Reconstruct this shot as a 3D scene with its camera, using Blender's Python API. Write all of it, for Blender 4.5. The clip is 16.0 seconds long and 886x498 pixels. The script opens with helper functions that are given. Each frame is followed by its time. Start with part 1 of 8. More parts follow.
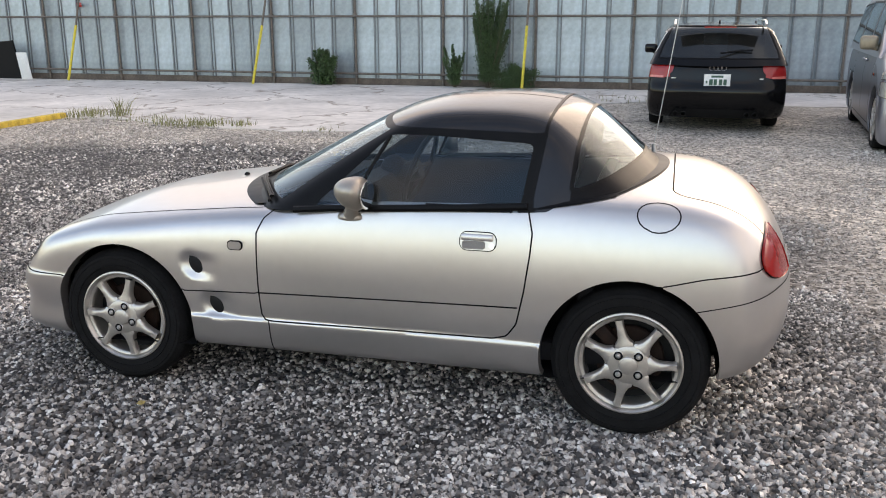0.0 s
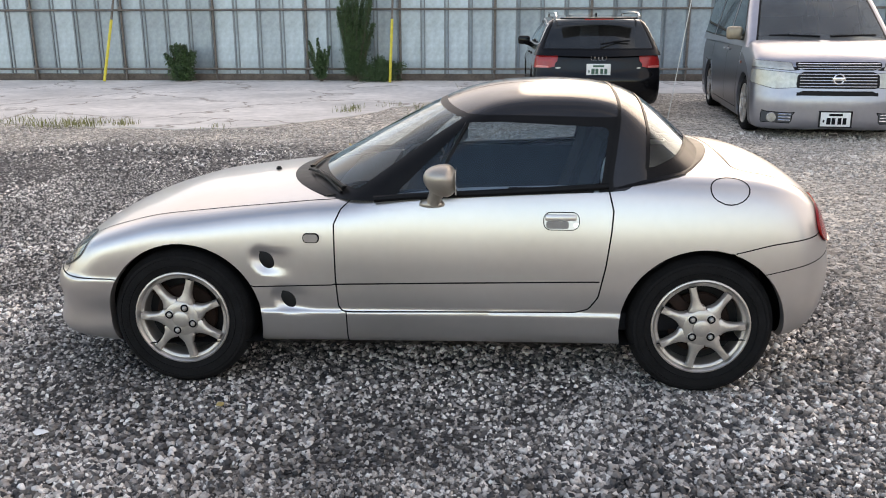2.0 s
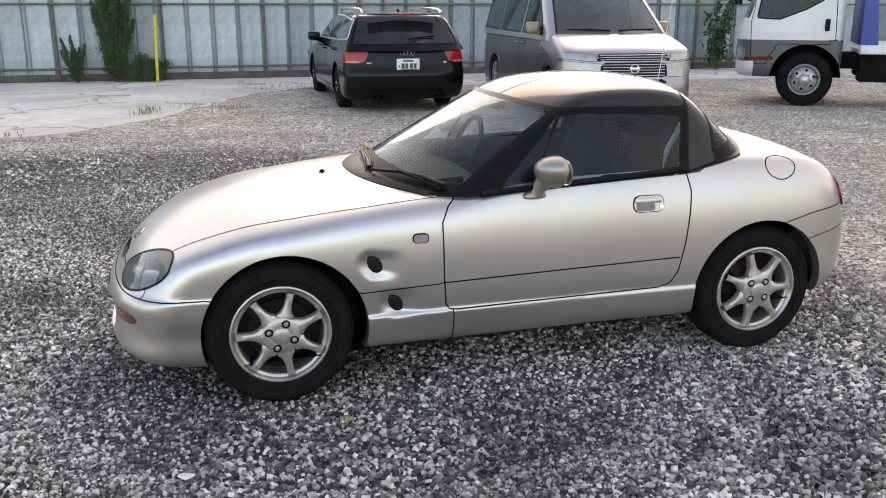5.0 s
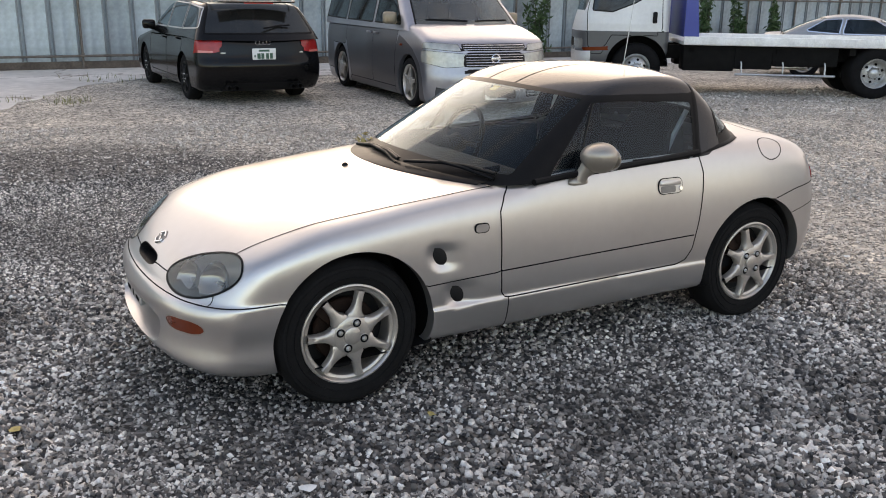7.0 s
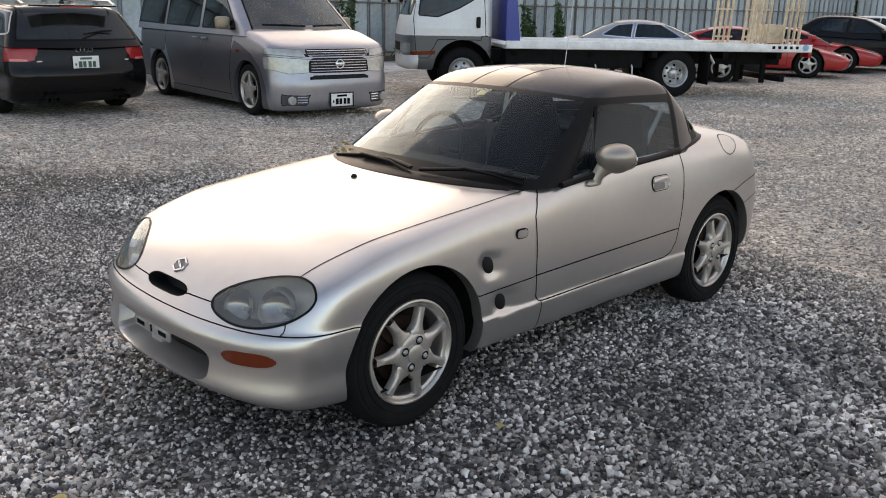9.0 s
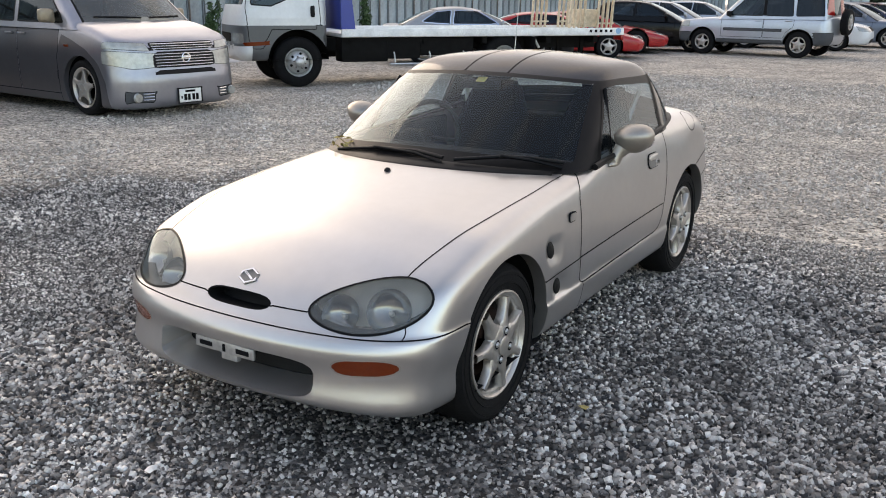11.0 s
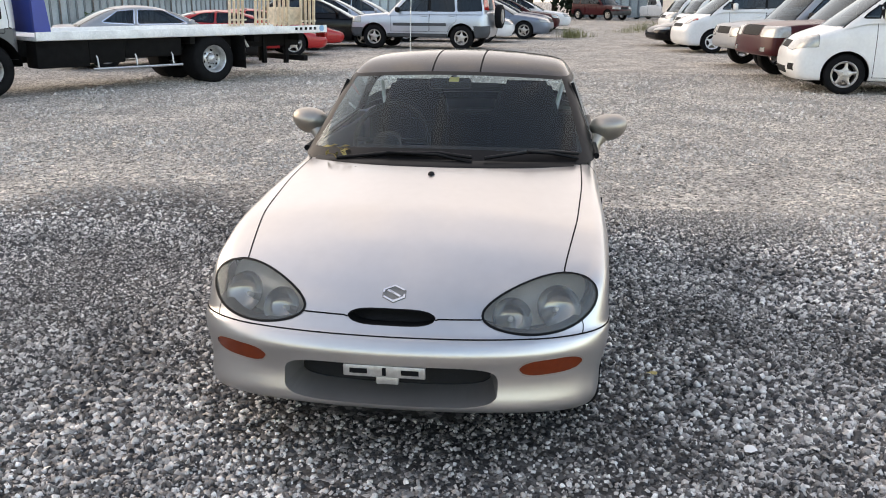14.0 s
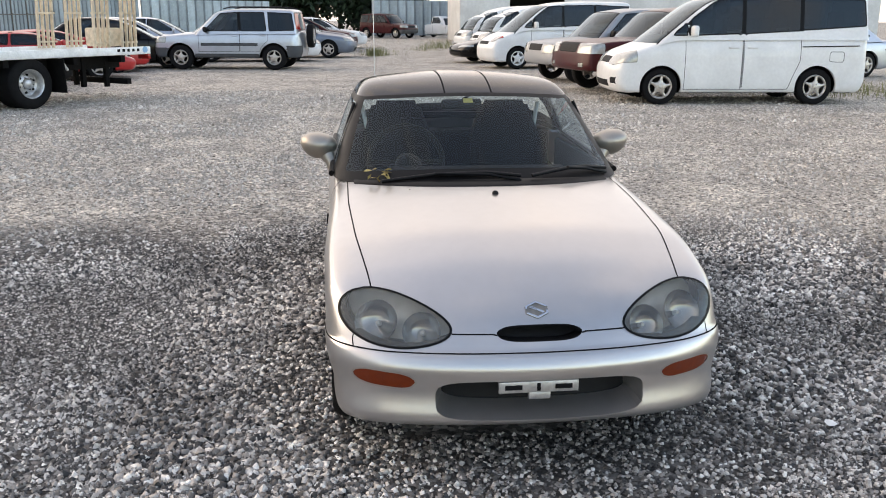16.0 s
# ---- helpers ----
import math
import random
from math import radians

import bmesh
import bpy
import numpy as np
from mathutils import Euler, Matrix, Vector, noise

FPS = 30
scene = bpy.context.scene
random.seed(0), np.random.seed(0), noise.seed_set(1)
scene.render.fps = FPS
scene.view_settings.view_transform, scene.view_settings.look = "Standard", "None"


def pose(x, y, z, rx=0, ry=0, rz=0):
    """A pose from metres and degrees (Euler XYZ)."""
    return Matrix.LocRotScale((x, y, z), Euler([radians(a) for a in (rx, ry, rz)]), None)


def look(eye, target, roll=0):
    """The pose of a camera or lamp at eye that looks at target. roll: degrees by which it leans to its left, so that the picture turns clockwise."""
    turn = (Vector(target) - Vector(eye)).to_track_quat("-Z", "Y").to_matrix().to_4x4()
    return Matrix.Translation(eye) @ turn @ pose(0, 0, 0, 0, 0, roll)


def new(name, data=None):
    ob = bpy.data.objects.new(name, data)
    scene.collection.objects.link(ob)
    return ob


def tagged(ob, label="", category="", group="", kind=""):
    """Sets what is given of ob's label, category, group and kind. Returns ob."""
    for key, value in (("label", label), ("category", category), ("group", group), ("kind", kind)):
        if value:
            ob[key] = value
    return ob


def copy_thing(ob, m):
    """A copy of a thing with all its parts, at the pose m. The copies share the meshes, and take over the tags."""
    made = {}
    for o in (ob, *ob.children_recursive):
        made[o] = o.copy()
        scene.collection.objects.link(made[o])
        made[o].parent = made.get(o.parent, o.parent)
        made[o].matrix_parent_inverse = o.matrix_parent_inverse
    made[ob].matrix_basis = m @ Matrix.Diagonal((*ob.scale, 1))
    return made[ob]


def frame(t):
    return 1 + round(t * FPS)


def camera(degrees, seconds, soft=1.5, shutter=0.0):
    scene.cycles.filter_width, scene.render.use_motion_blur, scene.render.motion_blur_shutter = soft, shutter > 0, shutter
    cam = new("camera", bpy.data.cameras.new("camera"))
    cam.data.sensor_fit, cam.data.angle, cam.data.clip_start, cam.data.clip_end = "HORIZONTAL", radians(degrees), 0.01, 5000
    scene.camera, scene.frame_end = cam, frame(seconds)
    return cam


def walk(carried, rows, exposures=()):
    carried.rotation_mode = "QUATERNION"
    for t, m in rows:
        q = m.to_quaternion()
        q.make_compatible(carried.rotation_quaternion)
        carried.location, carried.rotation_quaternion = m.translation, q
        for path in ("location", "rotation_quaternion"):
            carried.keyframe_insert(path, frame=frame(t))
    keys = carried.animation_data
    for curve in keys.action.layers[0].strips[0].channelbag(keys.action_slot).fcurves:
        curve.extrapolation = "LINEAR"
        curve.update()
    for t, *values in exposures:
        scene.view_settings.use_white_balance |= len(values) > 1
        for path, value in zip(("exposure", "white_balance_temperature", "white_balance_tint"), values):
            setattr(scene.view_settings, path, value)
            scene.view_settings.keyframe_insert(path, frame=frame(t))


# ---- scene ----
cam = camera(53.9, 16.0, 1.0)
PATH = [
    (0, (1.139, -3.628, 1.484), (0.641, -1.761, 0.969), -0.1),
    (0.5, (0.941, -3.731, 1.485), (0.542, -1.838, 0.978), -1.0),
    (1, (0.712, -3.828, 1.492), (0.423, -1.916, 0.984), -0.3),
    (1.5, (0.469, -3.856, 1.468), (0.259, -1.935, 0.954), -0.1),
    (2, (0.224, -3.901, 1.478), (0.106, -1.976, 0.949), -0.2),
    (2.5, (-0.053, -3.98, 1.487), (-0.054, -2.05, 0.96), 0.4),
    (3, (-0.277, -3.959, 1.482), (-0.176, -2.027, 0.975), 0.7),
    (3.5, (-0.493, -3.838, 1.483), (-0.279, -1.916, 0.975), 0.3),
    (4, (-0.718, -3.821, 1.469), (-0.407, -1.916, 0.944), -0.1),
    (4.2, (-0.833, -3.823, 1.472), (-0.486, -1.925, 0.943), -0.2),
    (6.3, (-1.906, -3.61, 1.491), (-1.085, -1.869, 0.949), 1.3),
    (6.5, (-2.002, -3.568, 1.478), (-1.14, -1.847, 0.936), 1.4),
    (7, (-2.205, -3.407, 1.477), (-1.26, -1.735, 0.92), 0.9),
    (7.5, (-2.39, -3.3, 1.476), (-1.337, -1.697, 0.908), 1.0),
    (8, (-2.615, -3.153, 1.483), (-1.437, -1.637, 0.925), 1.1),
    (8.5, (-2.793, -2.98, 1.466), (-1.528, -1.534, 0.91), 1.4),
    (9, (-2.947, -2.757, 1.456), (-1.6, -1.379, 0.918), 1.2),
    (9.2, (-3.007, -2.697, 1.453), (-1.63, -1.351, 0.912), 1.2),
    (11.3, (-3.621, -1.817, 1.43), (-1.938, -0.887, 0.88), 0.5),
    (11.5, (-3.692, -1.737, 1.444), (-1.981, -0.858, 0.897), 0.5),
    (12, (-3.844, -1.534, 1.443), (-2.085, -0.756, 0.895), 0.7),
    (12.5, (-3.903, -1.276, 1.458), (-2.096, -0.614, 0.912), 0.2),
    (13, (-3.983, -1.025, 1.439), (-2.127, -0.521, 0.89), -0.6),
    (13.5, (-4.071, -0.768, 1.457), (-2.187, -0.402, 0.893), -0.3),
    (14, (-4.072, -0.49, 1.442), (-2.168, -0.235, 0.887), 0.3),
    (14.5, (-4.082, -0.226, 1.444), (-2.163, -0.096, 0.897), 0.4),
    (15, (-4.153, 0.064, 1.456), (-2.225, 0.06, 0.924), 1.4),
    (15.5, (-4.173, 0.317, 1.446), (-2.245, 0.208, 0.925), 1.3),
    (16, (-4.135, 0.606, 1.459), (-2.216, 0.38, 0.944), 0.2),
]
walk(cam, [(t, look(eye, target, roll)) for t, eye, target, roll in PATH], [(0, 1.60, 7450, 16), (4, 1.68, 7350, 15.5), (7.5, 1.32, 7450, 15.5), (9, 1.23, 7450, 15), (11.5, 1.56, 7250, 13.5), (15, 1.70, 7250, 13.5), (16, 1.66, 7250, 13.5)])

# ---- world, sun and exposure ----
SUN_EL, SUN_ROT = radians(18), radians(24)
world = bpy.data.worlds.new("sky")
scene.world = world
world.use_nodes = True
_wn = world.node_tree.nodes
_sky = _wn.new("ShaderNodeTexSky")
_sky.sky_type = "NISHITA"
_sky.sun_disc = False
_sky.sun_elevation, _sky.sun_rotation = SUN_EL, SUN_ROT
_sky.air_density, _sky.dust_density, _sky.ozone_density = 0.95, 1.0, 1.0
# thin, streaky cloud over the clear sky
_cloud = _wn.new("ShaderNodeMix")
_cloud.data_type = "RGBA"
_wc, _wm, _wt, _wr = _wn.new("ShaderNodeTexCoord"), _wn.new("ShaderNodeMapping"), _wn.new("ShaderNodeTexNoise"), _wn.new("ShaderNodeMapRange")
# bright haze lies over the lower sky to one side of the low sun
_wz, _wh, _wp, _wa, _wd, _ws = (_wn.new("ShaderNode" + k) for k in ("SeparateXYZ", "MapRange", "Math", "Math", "VectorMath", "MapRange"))
_wh.interpolation_type = "SMOOTHSTEP"
_wh.inputs["From Min"].default_value, _wh.inputs["From Max"].default_value = 0.55, 0.97
_wh.inputs["To Min"].default_value, _wh.inputs["To Max"].default_value = 1.0, 0.30
_wd.operation = "DOT_PRODUCT"
_wd.inputs[1].default_value = (math.sin(radians(52)), math.cos(radians(52)), 0)
_ws.inputs["From Min"].default_value, _ws.inputs["From Max"].default_value = -0.45, 0.50
_ws.inputs["To Min"].default_value, _ws.inputs["To Max"].default_value = 0.04, 0.83
_wp.operation = "MULTIPLY"
_wa.operation, _wa.use_clamp = "ADD", True
_wm.inputs["Scale"].default_value = (0.9, 3.2, 1.6)
_wt.inputs["Scale"].default_value, _wt.inputs["Detail"].default_value = 3.2, 7
_wr.inputs["From Min"].default_value, _wr.inputs["From Max"].default_value = 0.53, 0.70
_wr.inputs["To Min"].default_value, _wr.inputs["To Max"].default_value = 0.0, 0.75
for _a, _b in ((_wc.outputs["Generated"], _wm.inputs[0]), (_wm.outputs[0], _wt.inputs["Vector"]), (_wt.outputs["Fac"], _wr.inputs["Value"]), (_wc.outputs["Generated"], _wz.inputs[0]), (_wz.outputs[2], _wh.inputs["Value"]), (_wh.outputs[0], _wp.inputs[0]), (_wc.outputs["Generated"], _wd.inputs[0]), (_wd.outputs["Value"], _ws.inputs["Value"]), (_ws.outputs[0], _wp.inputs[1]), (_wp.outputs[0], _wa.inputs[0]), (_wr.outputs[0], _wa.inputs[1]), (_wa.outputs[0], _cloud.inputs["Factor"])):
    world.node_tree.links.new(_a, _b)
_cloud.inputs["B"].default_value = (3.5, 3.32, 3.28, 1)
world.node_tree.links.new(_sky.outputs[0], _cloud.inputs["A"])
world.node_tree.links.new(_cloud.outputs["Result"], _wn["Background"].inputs[0])
_wn["Background"].inputs[1].default_value = 0.15
sun = new("sun", bpy.data.lights.new("sun", "SUN"))
sun.data.energy, sun.data.angle, sun.data.color = 0.5, radians(46), (1.0, 0.86, 0.70)
sun.matrix_world = look((math.sin(SUN_ROT) * math.cos(SUN_EL) * 50, math.cos(SUN_ROT) * math.cos(SUN_EL) * 50, math.sin(SUN_EL) * 50), (0, 0, 0))



# ---- materials ----
def material(name, base=(0.5, 0.5, 0.5), rough=0.5, metal=0.0, vary=0.0, scale=8.0, bump=0.0, bump_scale=60.0, coat=0.0, island=0.0, dust=0.0, spec=0.5):
    """Principled surface with two-scale variation of tone, fine relief and optional dust on upward faces."""
    m = bpy.data.materials.new(name)
    m.use_nodes = True
    n, l = m.node_tree.nodes, m.node_tree.links
    p = n["Principled BSDF"]
    p.inputs["Roughness"].default_value = rough
    p.inputs["Metallic"].default_value = metal
    p.inputs["Coat Weight"].default_value = coat
    p.inputs["Coat Roughness"].default_value = 0.06
    p.inputs["Specular IOR Level"].default_value = spec
    co = n.new("ShaderNodeTexCoord")
    col = n.new("ShaderNodeRGB")
    col.outputs[0].default_value = (*base, 1)
    out = col.outputs[0]
    if vary:
        for sc, k in ((scale, vary), (scale * 9, vary * 0.6)):
            t = n.new("ShaderNodeTexNoise")
            t.inputs["Scale"].default_value = sc
            t.inputs["Detail"].default_value = 5
            l.new(co.outputs["Object"], t.inputs["Vector"])
            r = n.new("ShaderNodeMapRange")
            r.inputs["From Min"].default_value, r.inputs["From Max"].default_value = 0.3, 0.7
            r.inputs["To Min"].default_value, r.inputs["To Max"].default_value = 1 - k, 1 + k
            l.new(t.outputs["Fac"], r.inputs["Value"])
            x = n.new("ShaderNodeMix")
            x.data_type, x.blend_type = "RGBA", "MULTIPLY"
            x.inputs["Factor"].default_value = 1
            l.new(out, x.inputs["A"])
            l.new(r.outputs[0], x.inputs["B"])
            out = x.outputs["Result"]
            if sc == scale:
                q = n.new("ShaderNodeMapRange")
                q.inputs["To Min"].default_value, q.inputs["To Max"].default_value = max(rough - 0.12 * vary * 4, 0.02), min(rough + 0.12 * vary * 4, 1)
                l.new(t.outputs["Fac"], q.inputs["Value"])
                l.new(q.outputs[0], p.inputs["Roughness"])
    if island:
        g = n.new("ShaderNodeNewGeometry")
        r = n.new("ShaderNodeMapRange")
        r.inputs["To Min"].default_value, r.inputs["To Max"].default_value = 1 - island, 1 + island
        l.new(g.outputs["Random Per Island"], r.inputs["Value"])
        x = n.new("ShaderNodeMix")
        x.data_type, x.blend_type = "RGBA", "MULTIPLY"
        x.inputs["Factor"].default_value = 1
        l.new(out, x.inputs["A"])
        l.new(r.outputs[0], x.inputs["B"])
        out = x.outputs["Result"]
    if dust:
        g = n.new("ShaderNodeNewGeometry")
        s = n.new("ShaderNodeSeparateXYZ")
        l.new(g.outputs["Normal"], s.inputs[0])
        t = n.new("ShaderNodeTexNoise")
        t.inputs["Scale"].default_value, t.inputs["Detail"].default_value = 14, 6
        l.new(co.outputs["Object"], t.inputs["Vector"])
        mu = n.new("ShaderNodeMath")
        mu.operation, mu.use_clamp = "MULTIPLY", True
        l.new(s.outputs[2], mu.inputs[0])
        l.new(t.outputs["Fac"], mu.inputs[1])
        m2 = n.new("ShaderNodeMath")
        m2.operation, m2.use_clamp = "MULTIPLY", True
        l.new(mu.outputs[0], m2.inputs[0])
        m2.inputs[1].default_value = dust
        x = n.new("ShaderNodeMix")
        x.data_type = "RGBA"
        l.new(m2.outputs[0], x.inputs["Factor"])
        l.new(out, x.inputs["A"])
        x.inputs["B"].default_value = (0.36, 0.33, 0.29, 1)
        out = x.outputs["Result"]
    l.new(out, p.inputs["Base Color"])
    if bump:
        t = n.new("ShaderNodeTexNoise")
        t.inputs["Scale"].default_value, t.inputs["Detail"].default_value = bump_scale, 6
        l.new(co.outputs["Object"], t.inputs["Vector"])
        b = n.new("ShaderNodeBump")
        b.inputs["Strength"].default_value, b.inputs["Distance"].default_value = bump, 0.01
        l.new(t.outputs["Fac"], b.inputs["Height"])
        l.new(b.outputs[0], p.inputs["Normal"])
    return m


def glass(name, tint=(0.7, 0.75, 0.75), rough=0.02, shine=0.04, haze=0.0):
    """A thin pane: tinted see-through with Fresnel gloss and an optional pale film."""
    m = bpy.data.materials.new(name)
    m.use_nodes = True
    n, l = m.node_tree.nodes, m.node_tree.links
    n.remove(n["Principled BSDF"])
    tr, gl, fr, mx = n.new("ShaderNodeBsdfTransparent"), n.new("ShaderNodeBsdfGlossy"), n.new("ShaderNodeLayerWeight"), n.new("ShaderNodeMixShader")
    tr.inputs[0].default_value = (*tint, 1)
    gl.inputs["Roughness"].default_value = rough
    gl.inputs[0].default_value = (0.84, 0.94, 1.0, 1)
    fr.inputs["Blend"].default_value = 0.5
    pw, ad = n.new("ShaderNodeMath"), n.new("ShaderNodeMath")
    pw.operation, ad.operation = "POWER", "MULTIPLY_ADD"
    pw.inputs[1].default_value = 5
    ad.inputs[1].default_value, ad.inputs[2].default_value = 1 - shine, shine
    l.new(fr.outputs["Facing"], pw.inputs[0])
    l.new(pw.outputs[0], ad.inputs[0])
    body = tr.outputs[0]
    if haze:
        df, hz, t, co = n.new("ShaderNodeBsdfDiffuse"), n.new("ShaderNodeMixShader"), n.new("ShaderNodeTexNoise"), n.new("ShaderNodeTexCoord")
        df.inputs[0].default_value = (0.50, 0.485, 0.45, 1)
        t.inputs["Scale"].default_value, t.inputs["Detail"].default_value = 5, 6
        l.new(co.outputs["Object"], t.inputs["Vector"])
        r = n.new("ShaderNodeMapRange")
        r.inputs["From Min"].default_value, r.inputs["From Max"].default_value = 0.3, 0.75
        r.inputs["To Min"].default_value, r.inputs["To Max"].default_value = haze * 0.6, haze * 1.4
        l.new(t.outputs["Fac"], r.inputs["Value"])
        l.new(r.outputs[0], hz.inputs[0])
        l.new(tr.outputs[0], hz.inputs[1])
        l.new(df.outputs[0], hz.inputs[2])
        body = hz.outputs[0]
    l.new(ad.outputs[0], mx.inputs[0])
    l.new(body, mx.inputs[1])
    l.new(gl.outputs[0], mx.inputs[2])
    l.new(mx.outputs[0], n["Material Output"].inputs[0])
    return m


M_SILVER = material("champagne_silver_paint", (0.54, 0.522, 0.508), 0.28, 0.85, vary=0.03, scale=2.5, coat=0.4, bump=0.006, bump_scale=900)
M_ROOF = material("charcoal_roof_paint", (0.014, 0.014, 0.016), 0.12, 0.0, vary=0.08, scale=5, dust=0.02, spec=0.36)
M_SKIRT = material("satin_black_hardtop_edge", (0.007, 0.007, 0.008), 0.35, 0.0, vary=0.15, scale=9, spec=0.1)
M_TRIM = material("black_trim_rubber", (0.006, 0.006, 0.0065), 0.4, 0, vary=0.15, scale=20, spec=0.12)
M_GAP = material("dark_shut_line", (0.008, 0.008, 0.009), 0.9, spec=0.1)
M_GLASS = glass("tinted_window_glass", (0.50, 0.57, 0.61), 0.02, 0.035)
M_SCREEN = glass("windscreen_glass", (0.78, 0.85, 0.86), 0.02, 0.026)
M_TYRE = material("tyre_rubber", (0.009, 0.009, 0.0095), 0.8, 0, vary=0.3, scale=14, bump=0.25, bump_scale=120, spec=0.12)
M_RIM = material("silver_alloy", (0.50, 0.47, 0.435), 0.36, 0.75, vary=0.08, scale=20, coat=0.2)
M_RIMLIP = material("polished_rim_lip", (0.72, 0.70, 0.68), 0.2, 0.95, vary=0.06, scale=30)
M_DISC = material("rusty_brake_disc", (0.020, 0.011, 0.008), 0.7, 0.0, vary=0.35, scale=25, spec=0.15)
M_BLACK = material("black_plastic", (0.008, 0.008, 0.0085), 0.6, 0, vary=0.15, scale=12, bump=0.1, bump_scale=300, spec=0.2)
M_CHROME = material("chrome", (0.8, 0.8, 0.8), 0.12, 1.0, vary=0.03, scale=20)
M_ORANGE = material("amber_lens", (0.15, 0.022, 0.004), 0.16, 0, vary=0.1, scale=60, coat=0.3, spec=0.3)
M_RED = material("red_lamp_lens", (0.33, 0.012, 0.010), 0.15, 0, vary=0.15, scale=14, coat=0.2)
M_LENS = glass("hazed_headlamp_lens", (0.86, 0.85, 0.81), 0.05, haze=0.14)
M_REFL = material("lamp_reflector", (0.62, 0.595, 0.53), 0.35, 0.3, vary=0.1, scale=30)
M_BOWL = material("lamp_bowl", (0.34, 0.35, 0.36), 0.14, 0.95, vary=0.1, scale=30)
M_SEAT = material("dark_seat_cloth", (0.014, 0.014, 0.017), 0.9, 0, vary=0.2, scale=40, bump=0.3, bump_scale=400, spec=0.1)
M_DASH = material("dark_dashboard", (0.012, 0.012, 0.014), 0.7, 0, vary=0.15, scale=25, bump=0.2, bump_scale=300, spec=0.12)
M_DOORCARD = material("dark_blue_door_card", (0.02, 0.03, 0.045), 0.8, 0, vary=0.15, scale=20, spec=0.1)
M_WHITE = material("white_plastic", (0.75, 0.75, 0.73), 0.4, 0, vary=0.05, scale=20)
M_STEEL = material("zinc_steel", (0.55, 0.55, 0.54), 0.4, 0.8, vary=0.15, scale=40)
M_RUST = material("rusty_steel_pipe", (0.17, 0.15, 0.13), 0.7, 0.4, vary=0.3, scale=14, bump=0.2, bump_scale=90)
M_MIRROR = material("mirror_glass", (0.9, 0.9, 0.9), 0.02, 1.0)
M_SHELL = material("tan_mirror_paint", (0.40, 0.36, 0.31), 0.36, 0.7, vary=0.04, scale=10)
M_DRYLEAF = material("dry_leaf", (0.42, 0.33, 0.12), 0.8, 0, vary=0.3, scale=90)


# ---- mesh helpers ----
def mesh_object(name, verts, faces, mat, parent=None, label="", smooth=False, normals=None):
    me = bpy.data.meshes.new(name)
    me.from_pydata(np.asarray(verts, float).tolist(), [], np.asarray(faces).tolist())
    if mat:
        me.materials.append(mat)
    if smooth:
        me.polygons.foreach_set("use_smooth", [True] * len(me.polygons))
    if normals is not None:
        me.normals_split_custom_set_from_vertices([tuple(map(float, v)) for v in normals])
    ob = new(name, me)
    if parent:
        ob.parent = parent
    if label:
        ob["label"] = label
    return ob


def part(name, bm, mat, parent=None, label="", smooth=True, angle=40):
    me = bpy.data.meshes.new(name)
    bmesh.ops.recalc_face_normals(bm, faces=bm.faces)
    if smooth:
        for f in bm.faces:
            f.smooth = True
        for e in bm.edges:
            if len(e.link_faces) == 2 and e.calc_face_angle(0) > radians(angle):
                e.smooth = False
    bm.to_mesh(me)
    bm.free()
    me.materials.append(mat)
    ob = new(name, me)
    if parent:
        ob.parent = parent
    if label:
        ob["label"] = label
    return ob


def thing(name, m, label, category, group="", kind=""):
    ob = new(name)
    ob.empty_display_size = 0.1
    ob.matrix_world = m
    return tagged(ob, label, category, group, kind)


def box(bm, cx, cy, cz, sx, sy, sz, bevel=0.0, m=None, seg=2):
    """A bevelled box added to bm, by centre and full sizes."""
    r = bmesh.ops.create_cube(bm, size=1)
    v = r["verts"]
    bmesh.ops.scale(bm, vec=(sx, sy, sz), verts=v)
    if bevel:
        es = list({e for a in v for e in a.link_edges})
        b = bmesh.ops.bevel(bm, geom=es, offset=bevel, segments=seg, affect="EDGES", profile=0.5)
        v = list({a for f in b["faces"] for a in f.verts} | {a for a in v if a.is_valid})
    bmesh.ops.transform(bm, matrix=Matrix.Translation((cx, cy, cz)) @ (m or Matrix()), verts=v)
    return v


def tube(bm, pts, rad, seg=10, cap=True, closed=False):
    """A round bar through points."""
    pts = [Vector(p) for p in pts]
    rings = []
    n = len(pts)
    rads = rad if isinstance(rad, (list, tuple)) else [rad] * n
    up = Vector((0, 0, 1))
    for i, p in enumerate(pts):
        a, b = pts[(i - 1) % n if closed else max(i - 1, 0)], pts[(i + 1) % n if closed else min(i + 1, n - 1)]
        d = (b - a).normalized()
        u = d.cross(up)
        if u.length < 1e-3:
            u = d.cross(Vector((1, 0, 0)))
        u.normalize()
        w = u.cross(d)
        rings.append([bm.verts.new(p + (u * math.cos(k * 2 * math.pi / seg) + w * math.sin(k * 2 * math.pi / seg)) * rads[i]) for k in range(seg)])
    for i in range(n if closed else n - 1):
        r, s = rings[i], rings[(i + 1) % n]
        for k in range(seg):
            bm.faces.new((r[k], r[(k + 1) % seg], s[(k + 1) % seg], s[k]))
    if cap and not closed:
        bm.faces.new(rings[0][::-1])
        bm.faces.new(rings[-1])


